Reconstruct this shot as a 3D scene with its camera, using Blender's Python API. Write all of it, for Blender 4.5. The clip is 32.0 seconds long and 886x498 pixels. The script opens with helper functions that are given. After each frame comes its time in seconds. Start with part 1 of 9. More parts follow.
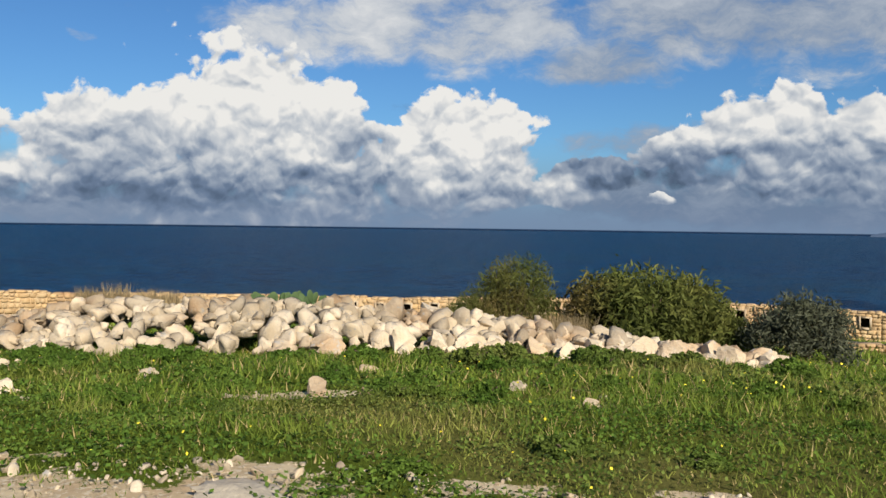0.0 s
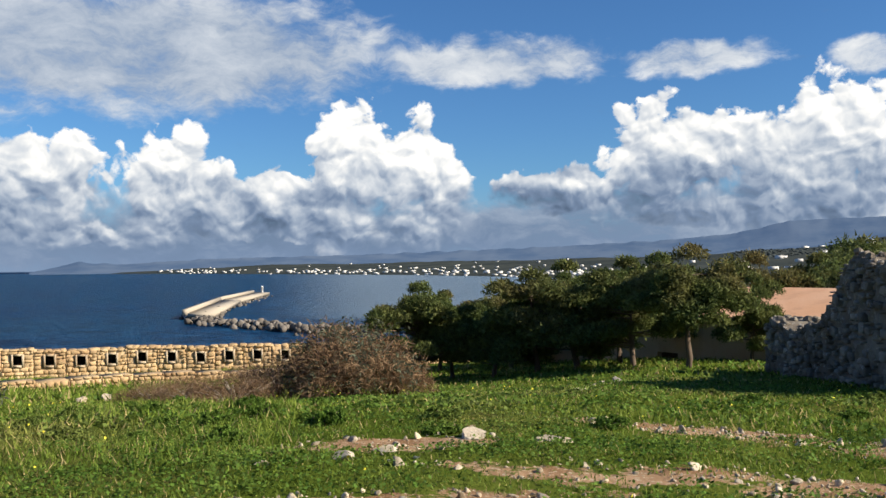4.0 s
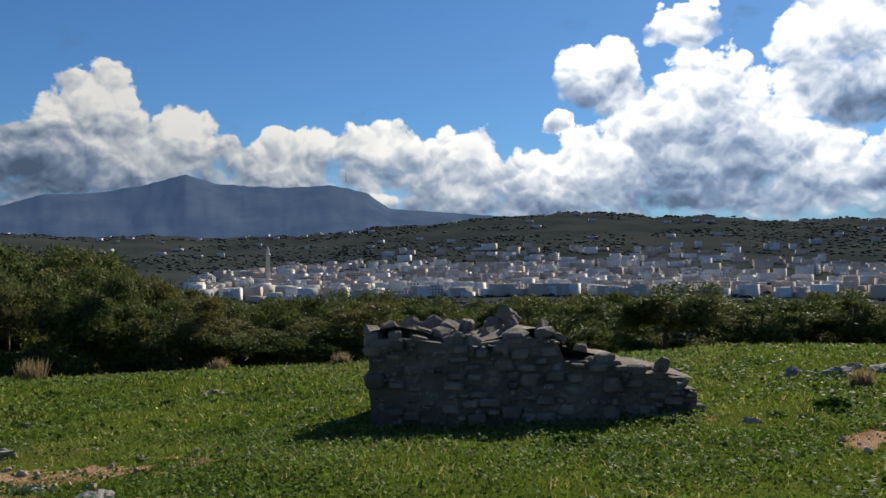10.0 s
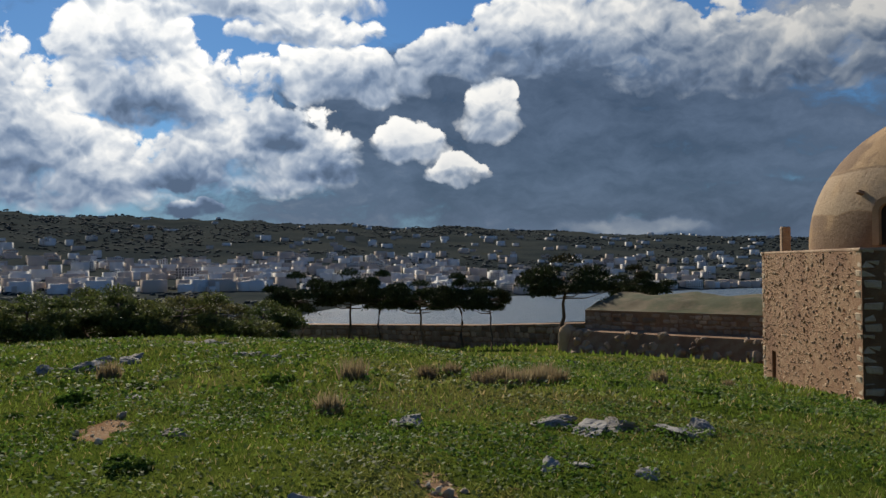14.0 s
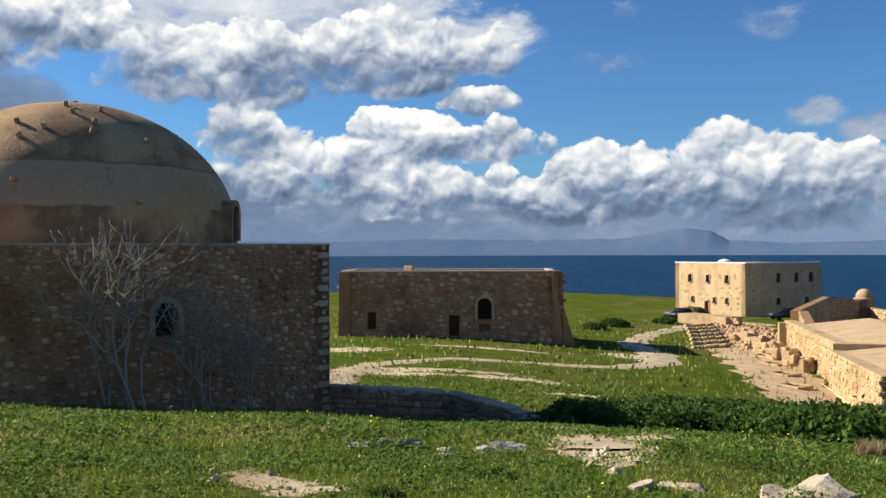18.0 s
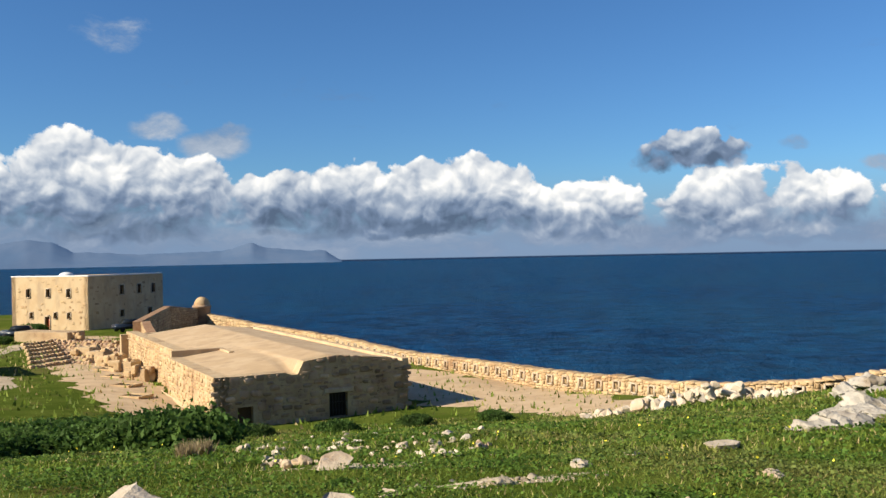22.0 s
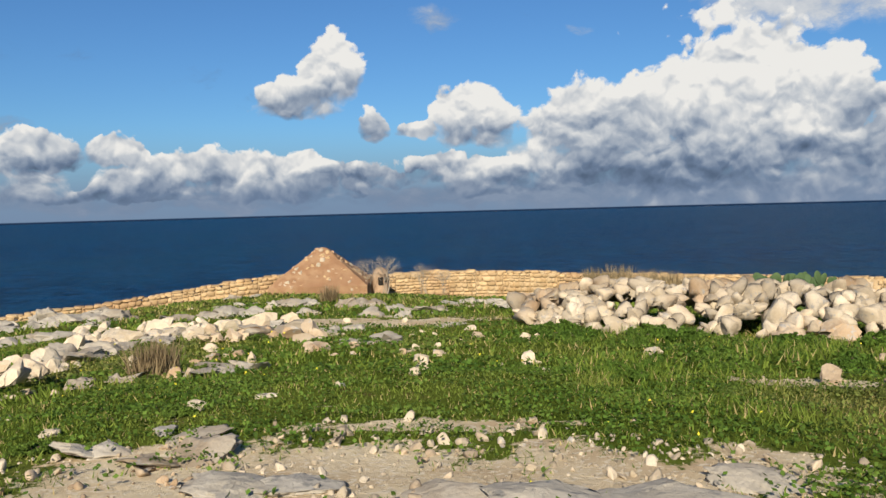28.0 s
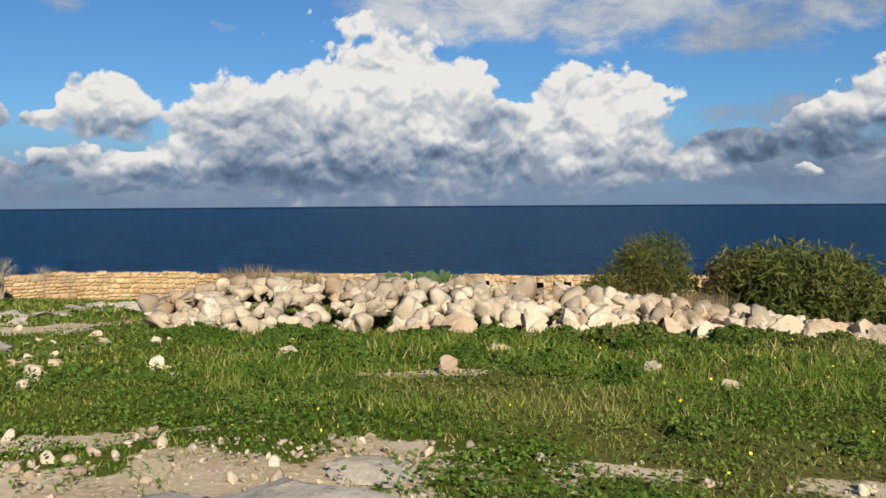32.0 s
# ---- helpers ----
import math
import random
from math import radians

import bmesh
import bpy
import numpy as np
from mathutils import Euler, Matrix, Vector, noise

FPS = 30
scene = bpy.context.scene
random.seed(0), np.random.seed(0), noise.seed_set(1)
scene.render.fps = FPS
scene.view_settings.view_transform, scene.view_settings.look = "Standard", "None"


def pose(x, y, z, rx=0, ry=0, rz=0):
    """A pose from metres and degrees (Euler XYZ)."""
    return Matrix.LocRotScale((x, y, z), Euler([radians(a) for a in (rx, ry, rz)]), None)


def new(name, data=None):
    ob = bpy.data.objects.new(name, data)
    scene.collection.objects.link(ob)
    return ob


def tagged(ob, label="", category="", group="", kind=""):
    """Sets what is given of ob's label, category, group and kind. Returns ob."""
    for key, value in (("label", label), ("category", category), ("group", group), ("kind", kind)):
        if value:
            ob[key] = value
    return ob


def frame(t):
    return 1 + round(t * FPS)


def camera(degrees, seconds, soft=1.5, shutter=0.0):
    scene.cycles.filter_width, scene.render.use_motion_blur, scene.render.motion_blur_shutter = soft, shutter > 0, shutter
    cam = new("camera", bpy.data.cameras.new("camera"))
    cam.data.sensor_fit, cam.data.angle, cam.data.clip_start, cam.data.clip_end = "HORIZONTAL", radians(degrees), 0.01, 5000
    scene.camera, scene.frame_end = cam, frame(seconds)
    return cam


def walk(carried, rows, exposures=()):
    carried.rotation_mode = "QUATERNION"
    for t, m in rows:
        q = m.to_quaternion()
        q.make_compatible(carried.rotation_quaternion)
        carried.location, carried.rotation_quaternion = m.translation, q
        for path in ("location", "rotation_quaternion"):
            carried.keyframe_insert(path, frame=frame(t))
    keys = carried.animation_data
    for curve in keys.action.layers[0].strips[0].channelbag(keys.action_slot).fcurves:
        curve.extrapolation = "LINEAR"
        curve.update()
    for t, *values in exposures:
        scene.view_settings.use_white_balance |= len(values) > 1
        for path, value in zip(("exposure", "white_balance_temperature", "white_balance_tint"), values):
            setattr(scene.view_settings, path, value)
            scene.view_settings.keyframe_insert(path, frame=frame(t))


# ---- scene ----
EXPOSURES = [(0, .5), (2, .68), (3, .86), (4.5, .85), (7, .82), (8, .85), (9, .58), (10, .3), (11, .0), (13.5, -.05), (16, .65), (18.5, .85), (25, .8), (29, .45), (32, .47)]
cam = camera(52.76, 32.0)
# seconds, eye, yaw, pitch, roll
PATH = [
    (0.0, -0.625, -0.100, 1.600, 78.60, -1.58, -0.78),
    (0.5, -0.562, -0.075, 1.600, 72.38, -0.74, -0.84),
    (1.0, -0.500, -0.050, 1.600, 66.23, -0.54, -0.27),
    (1.5, -0.438, -0.025, 1.600, 60.22, -0.49, -0.01),
    (2.0, -0.375, 0.000, 1.600, 54.65, -0.25, -0.36),
    (2.5, -0.312, 0.000, 1.600, 48.90, -0.14, -0.44),
    (3.0, -0.250, 0.000, 1.600, 41.98, 0.38, 0.27),
    (3.5, -0.200, 0.000, 1.600, 34.90, 0.83, 0.67),
    (4.0, -0.150, 0.000, 1.600, 28.13, 0.96, 0.55),
    (4.5, -0.100, 0.000, 1.600, 20.66, 1.16, 0.45),
    (6.5, 0.000, 0.000, 1.600, -5.00, 1.35, 0.99),
    (7.0, 0.088, 0.035, 1.600, -11.63, 0.97, 1.12),
    (7.5, 0.175, 0.048, 1.595, -18.21, 0.48, 1.17),
    (8.0, 0.268, 0.055, 1.585, -24.33, 0.49, 0.32),
    (8.5, 0.318, 0.057, 1.588, -30.96, 1.10, 0.02),
    (9.0, 0.338, 0.083, 1.598, -38.31, 1.53, 0.20),
    (9.5, 0.312, 0.083, 1.605, -45.30, 1.80, 0.28),
    (10.0, 0.302, 0.095, 1.608, -52.67, 1.50, 0.44),
    (10.5, 0.278, 0.100, 1.603, -60.37, 1.20, 0.05),
    (11.0, 0.275, 0.095, 1.598, -67.09, 1.19, -0.48),
    (11.5, 0.290, 0.060, 1.600, -72.26, 1.24, -0.64),
    (12.0, 0.318, 0.005, 1.605, -77.09, 1.30, -0.61),
    (12.5, 0.343, -0.053, 1.605, -81.85, 1.10, -0.57),
    (13.0, 0.378, -0.110, 1.605, -86.44, 1.12, -0.14),
    (13.5, 0.403, -0.182, 1.603, -91.00, 1.07, 0.17),
    (15.5, 0.432, -0.305, 1.613, -118.25, 0.44, 1.61),
    (16.0, 0.415, -0.310, 1.615, -125.01, 0.88, 1.52),
    (16.5, 0.395, -0.330, 1.623, -131.88, 0.99, 1.33),
    (17.0, 0.378, -0.333, 1.628, -139.58, 1.11, 0.95),
    (17.5, 0.362, -0.338, 1.633, -146.23, 0.77, 0.58),
    (18.0, 0.315, -0.372, 1.633, -150.74, 0.06, 0.22),
    (18.5, 0.235, -0.388, 1.645, -154.99, -0.18, 0.50),
    (19.0, 0.147, -0.408, 1.653, -159.79, -0.37, 1.16),
    (19.5, 0.050, -0.423, 1.653, -164.97, -0.42, 1.74),
    (20.0, -0.037, -0.428, 1.655, -170.49, -0.30, 1.78),
    (20.5, -0.070, -0.435, 1.658, -175.70, -0.10, 1.65),
    (21.0, -0.037, -0.453, 1.665, -180.76, 0.10, 1.62),
    (21.5, -0.022, -0.450, 1.660, -185.56, 0.28, 1.31),
    (22.0, -0.045, -0.423, 1.665, -190.97, 0.32, 1.14),
    (22.5, -0.085, -0.418, 1.665, -196.28, 0.30, 1.16),
    (23.0, -0.103, -0.403, 1.673, -200.91, 0.32, 1.02),
    (23.5, -0.120, -0.393, 1.667, -205.86, 0.03, 0.99),
    (24.0, -0.135, -0.395, 1.667, -211.00, -0.54, 1.16),
    (24.5, -0.140, -0.400, 1.665, -216.68, -1.13, 1.09),
    (25.0, -0.140, -0.400, 1.660, -221.28, -1.45, 0.78),
    (25.5, -0.173, -0.375, 1.660, -225.63, -1.54, 0.45),
    (26.0, -0.242, -0.335, 1.658, -230.92, -1.71, 0.25),
    (26.5, -0.310, -0.290, 1.655, -236.10, -2.04, 0.56),
    (28.5, -0.627, -0.117, 1.625, -254.38, -2.60, 1.01),
    (29.0, -0.707, -0.062, 1.625, -258.00, -2.48, 0.22),
    (29.5, -0.725, -0.065, 1.628, -262.38, -2.70, 0.66),
    (30.0, -0.710, -0.092, 1.638, -265.88, -2.57, 1.30),
    (30.5, -0.688, -0.088, 1.638, -268.77, -2.77, 1.18),
    (31.0, -0.685, -0.073, 1.628, -270.78, -3.09, 0.92),
    (31.5, -0.683, -0.055, 1.620, -271.77, -3.19, 0.84),
    (32.0, -0.675, -0.045, 1.605, -272.92, -3.00, 0.38),
]
walk(cam, [(t, pose(x, y, z, 90 + p, r, a)) for t, x, y, z, a, p, r in PATH], EXPOSURES)

# ---------------------------------------------------------------- light
SUN_AZ, SUN_EL = -78.0, 30.0


def heading(az, d=1.0):
    """Plan vector for a bearing counted anticlockwise from +y."""
    a = radians(az)
    return Vector((-math.sin(a) * d, math.cos(a) * d))


def sun_vector():
    h = heading(SUN_AZ)
    c = math.cos(radians(SUN_EL))
    return Vector((h.x * c, h.y * c, math.sin(radians(SUN_EL))))


sun_data = bpy.data.lights.new("sun", "SUN")
sun_data.energy, sun_data.angle, sun_data.color = 5.0, radians(0.55), (1.0, 0.90, 0.74)
sun = new("sun", sun_data)
sun.rotation_mode = "QUATERNION"
sun.rotation_quaternion = sun_vector().to_track_quat("Z", "Y")

# heaped clouds with flat bases: bearing, base angle, half width, height, tone
HEAPS_NORTH_A = [
    (178.5, 2.8, 5.8, 3.3, -0.22), (174.7, 3, 6.5, 3.3, -0.17), (173, 1.6, 9.4, 2.2, -0.32), (168.1, 3.8, 6.5, 2.6, -0.12), (167.1, 2.1, 4.3, 2.2, -0.42), (166.6, 2.1, 5.4, 2.5, -0.32),
    (163.9, 2.1, 3.3, 3.1, -0.12), (159.9, 1.6, 5.4, 3.6, -0.07), (153.7, 5.6, 4.3, 2.1, -0.37), (151.3, 1.8, 5.4, 3.6, -0.12), (147.1, 1.7, 5.1, 3.1, -0.05), (139.6, 6.7, 2.9, 1.5, -0.1),
    (137.8, 1.7, 6.5, 3.3, 0), (133.3, 3.4, 2.5, 1.8, -0.25), (129.5, 3.4, 2.2, 1.9, -0.1), (124.9, 1.1, 14.5, 0.9, -0.25), (124.6, 1.6, 7.2, 2.5, -0.05), (118.9, 1.5, 5.1, 2.4, 0),
    (118.6, 1.7, 4.3, 2.2, -0.1),
]
HEAPS_NORTH_B = [
    (118.4, 6.4, 3.3, 2.2, 0.05), (116.4, 7.8, 2.2, 3.4, 0.1), (113.9, 5, 1.2, 1.6, 0), (113.3, 1.7, 4.7, 1.5, -0.1), (111.2, 4.8, 1.8, 1.2, 0), (110, 2, 4, 1.7, -0.05),
    (107.6, 4.8, 3.2, 3.3, 0.05), (106.6, 1.3, 4, 1.9, -0.1), (106.2, 1.6, 3.3, 1.8, -0.05), (100.7, 1.6, 4.3, 1.4, -0.3), (99.2, 2.8, 6.9, 5.4, 0), (94.9, 1.3, 7.2, 2.2, -0.45),
    (90.5, 2.4, 12, 9.2, 0.05), (88, 1.7, 5.4, 1, 0.15), (84.5, 2.3, 12.7, 2.2, -0.2), (78.8, 1.9, 2.2, 0.9, 0.1), (78, 2.9, 6.5, 6.5, 0.05), (77.6, 1.6, 6.9, 1.2, 0),
]
HEAPS_EAST_A = [
    (74, 2, 3.6, 1.4, 0.1), (71.5, 1.8, 3.6, 1.5, 0), (70.4, 2, 1.6, 1.2, 0.15), (69.4, 2.7, 4, 1.8, -0.55), (65.2, 1.7, 1.4, 0.8, 0.1), (62.7, 3.5, 4.7, 3.1, -0.25),
    (58.4, 3.7, 6.9, 5.8, -0.06), (57.7, 2.3, 3.3, 1.1, -0.26), (53.4, 3.2, 6.5, 5.6, -0.06), (50.5, 1.6, 4, 1.4, -0.16), (45, 2.1, 0.7, 0.7, 0.14), (44.8, 2.9, 4.7, 6.2, -0.01),
    (41.3, 1.7, 1.8, 1.6, 0.14), (38.2, 3, 5.1, 3.3, -0.16), (37.4, 1.7, 1.1, 1.3, 0.14), (33.7, 3.3, 4, 8.2, -0.01), (29.7, 3.2, 4.3, 7.2, -0.01), (20.3, 4.1, 5.4, 2.5, -0.26),
    (14, 4.3, 5.4, 6.3, -0.06),
]
HEAPS_EAST_B = [
    (11.7, 2.9, 7.2, 2.2, -0.26), (9.2, 4.4, 8, 5.4, -0.16), (8.4, 3.8, 4.7, 6.5, -0.11), (3.7, 3.3, 5.4, 8.3, -0.01), (3.3, 3.7, 9.4, 2.5, -0.31),
]
HEAPS_TOWN_A = [
    (-2.2, 4.4, 5.4, 5.4, 0), (-7.9, 3.8, 5.4, 3.6, 0), (-15.5, 3.2, 8, 3.4, -0.1), (-17.8, 7.7, 2.4, 7.1, 0.1), (-19.5, 4.1, 6.2, 2.9, 0), (-21.7, 7, 3.3, 5.4, 0),
    (-24.8, 6.2, 7.6, 3.3, -0.3), (-25.7, 5.5, 7.6, 2.9, -0.5), (-25.8, 4, 4.3, 2.2, 0), (-31.5, 7.5, 4.7, 5.6, 0), (-33.7, 5, 5.8, 2.2, 0.1), (-35.8, 6.2, 4.3, 4.9, 0),
    (-37.5, 6.1, 4, 4, 0), (-41.4, 5, 5.4, 1.6, 0.1), (-42.5, 5.7, 4, 3.8, 0), (-48.2, 3.9, 2.2, 2, 0.1), (-48.6, 6.5, 4, 3.4, 0), (-52.7, 3.9, 3.6, 2.4, 0.05),
    (-53.8, 5.5, 4.7, 3.8, 0),
]
HEAPS_TOWN_B = [
    (-59.6, 4.4, 5.8, 4, 0), (-60.3, 9.2, 1.3, 1, 0.1), (-61, 4.6, 4.3, 4.3, 0.1), (-62.4, 4, 4.3, 6.2, 0.05), (-62.9, 11.2, 3.3, 3.6, 0.1), (-68.1, 14.6, 2.9, 2.2, 0.1),
    (-68.3, 4.4, 4.3, 2.4, -0.6), (-69, 6.2, 6.9, 8.2, -0.05),
]
HEAPS_SUN = [
    (-70.4, 8.1, 3.3, 3.3, -0.5), (-74, 4.9, 7.2, 5.4, 0.1), (-77.2, 13.1, 5.4, 4.3, 0.15), (-78.7, 9.2, 3, 2.2, -0.9), (-79.4, 10, 8, 4.7, 0.15), (-80.5, 5.1, 2.9, 1.9, -0.7),
    (-81.3, 3.3, 2.2, 0.9, -0.6), (-83, 15.9, 10.9, 2.2, 0.1), (-84.8, 6, 8, 5.1, 0.1), (-86.6, 7.8, 2.2, 2.6, -0.8), (-88.3, 14.2, 5.8, 1.7, 0.15), (-89.4, 5.6, 2.5, 1.3, -0.6),
    (-90.4, 11.2, 6.5, 3.3, 0), (-94.8, 7.1, 2.9, 2.5, 0.2), (-97.7, 5.5, 2.5, 1.4, 0.2), (-99.9, 12.4, 7.6, 2.9, -0.1), (-99.9, 8.9, 2.8, 3.5, 0.2),
]
HEAPS_MOSQUE = [
    (-105, 13.8, 7.6, 3.3, -0.1), (-107.8, 13.4, 9.1, 3.3, -0.15), (-117.2, 11.2, 10.9, 4, -0.1), (-125.9, 12.7, 7.2, 4, -0.05), (-138.2, 7.4, 3.3, 2.4, -0.05), (-138.3, 10.5, 10.1, 4.3, -0.15),
    (-138.8, 6.4, 3.6, 2.7, -0.1), (-143.2, 4.2, 9.4, 4.3, -0.1), (-146.3, 7.6, 2.2, 1.2, 0), (-146.6, 10.8, 7.2, 3.4, -0.15), (-147, 2.1, 1.8, 1.2, 0.1), (-147, 2.1, 1.8, 1.2, 0.1),
    (-147.7, 11.8, 9.4, 3.4, -0.15), (-147.8, 8.2, 3.3, 1.2, 0), (-149, 6.5, 4.7, 3.1, 0), (-149.2, 3.1, 3.3, 2.9, -0.05), (-149.9, 2.6, 5.8, 3.4, -0.1),
]
HEAPS_WEST = [
    (-152.4, 6.5, 6.9, 2.4, -0.12), (-152.8, 9.1, 3.6, 1.4, -0.12), (-154.6, 4.7, 1.2, 1.7, -0.12), (-156.7, 2.3, 0.9, 0.6, -0.02), (-158.5, 2.3, 7.2, 2.7, -0.27), (-160, 4.3, 3.3, 3.3, -0.12),
    (-164.1, 3.6, 3.3, 3.6, -0.12), (-168.2, 3.3, 5.4, 5.1, -0.22), (-171.4, 1.8, 6.5, 2.6, -0.27), (-172, 3.4, 4, 4, -0.12), (-175.1, 3.3, 4, 3.8, -0.17),
]
# thin veils and rain haze: bearing, height angle, half width, half height, tone, strength
VEILS_NORTH = [
    (177.7, 0.9, 11.6, 1.1, 0.42, 0.9), (171.4, 0.6, 10.9, 1, 0.4, 0.8), (151.3, 0.9, 22.5, 0.9, 0.33, 0.9), (147.3, 6.2, 1.2, 0.7, 0.35, 0.7), (142.6, 4.9, 1.2, 0.6, 0.4, 0.7), (135.7, 5.4, 2.2, 0.7, 0.4, 0.6),
    (132, 13.7, 1.5, 0.6, 0.6, 0.5), (124.9, 0.7, 18.1, 0.7, 0.36, 0.8), (109.7, 11.9, 1.8, 0.9, 0.6, 0.5), (109.6, 11.7, 1.2, 0.7, 0.5, 0.6), (100.7, 10.9, 1.1, 0.5, 0.6, 0.5), (100.7, 0.7, 25.4, 0.8, 0.36, 0.9),
    (92.3, 0.4, 18.1, 1.3, 0.4, 0.8), (86.1, 12.1, 9.4, 2.2, 0.75, 0.9), (78.1, 12.7, 9.4, 3.3, 0.68, 0.95),
]
VEILS_EAST = [
    (68.5, 10.3, 4.7, 1.6, 0.45, 0.8), (64.9, 5.1, 7.2, 1.4, 0.4, 0.6), (57.7, 1.6, 18.1, 2, 0.28, 1), (52.3, 13, 21.7, 3.4, 0.55, 1.1), (50.5, 9.8, 10.9, 1.3, 0.6, 0.55), (46.8, 13, 15.6, 3.6, 0.58, 1.1),
    (39.9, 1.3, 18.8, 2.2, 0.22, 1.1), (24.5, 12.8, 8, 1.6, 0.7, 1), (23.9, 1.9, 11.6, 1.6, 0.2, 1), (12.5, 12.5, 5.1, 1.1, 0.75, 0.9), (12.3, 12.6, 4.3, 0.9, 0.6, 0.8), (11.8, 3, 15.2, 1.6, 0.33, 1),
    (11.7, 2, 15.6, 1.8, 0.33, 1), (2.9, 11.8, 1.8, 0.7, 0.7, 0.8), (2.7, 11.8, 2.2, 0.9, 0.75, 0.9),
]
VEILS_TOWN = [
    (-8.6, 2.9, 10.9, 1.1, 0.5, 0.8), (-10.2, 8.8, 5.1, 0.9, 0.75, 0.9),
]
VEILS_SUN = [
    (-88.4, 3.7, 11.6, 1.8, 0.28, 1), (-99, 7.5, 15.6, 6.5, 0.12, 1.3),
]
VEILS_MOSQUE = [
    (-140, 14.8, 13, 3.4, 0.7, 1.1), (-149.5, 13.2, 8, 2.4, 0.7, 1.0), (-126, 14.5, 10, 3.0, 0.62, 1.0),
    (-116, 3.0, 13, 2.6, 0.15, 1.25), (-133, 3.0, 12, 2.4, 0.17, 1.15),
    (-103.2, 3.1, 9.4, 1.6, 0.28, 1), (-104.5, 7, 13, 6.5, 0.1, 1.3), (-108.1, 7.7, 15.9, 5.1, 0.14, 1.3), (-108.7, 2.1, 5.4, 0.5, 0.8, 1.2), (-109, 2.2, 4.3, 0.5, 0.85, 1.3), (-122.1, 6.6, 9.4, 4, 0.2, 1.1),
    (-139.8, 1.9, 13.8, 2.7, 0.18, 1.1),
]
VEILS_WEST = [
    (-151.3, 1.4, 18.8, 2, 0.24, 1.1), (-161.4, 12, 2.2, 1.4, 0.4, 0.4), (-162.5, 14.5, 1.4, 0.8, 0.5, 0.6), (-168.8, 1.2, 15.2, 1.6, 0.34, 0.9), (-170.8, 13.4, 2.2, 1.3, 0.5, 0.6), (-173.3, 8.2, 2.2, 0.9, 0.5, 0.8),
    (-176.7, 7.3, 2.2, 1.1, 0.42, 0.8), (-177.1, 7.8, 1.9, 0.7, 0.4, 0.8),
]
HEAPS = HEAPS_NORTH_A + HEAPS_NORTH_B + HEAPS_EAST_A + HEAPS_EAST_B + HEAPS_TOWN_A + HEAPS_TOWN_B + HEAPS_SUN + HEAPS_MOSQUE + HEAPS_WEST
VEILS = VEILS_NORTH + VEILS_EAST + VEILS_TOWN + VEILS_SUN + VEILS_MOSQUE + VEILS_WEST


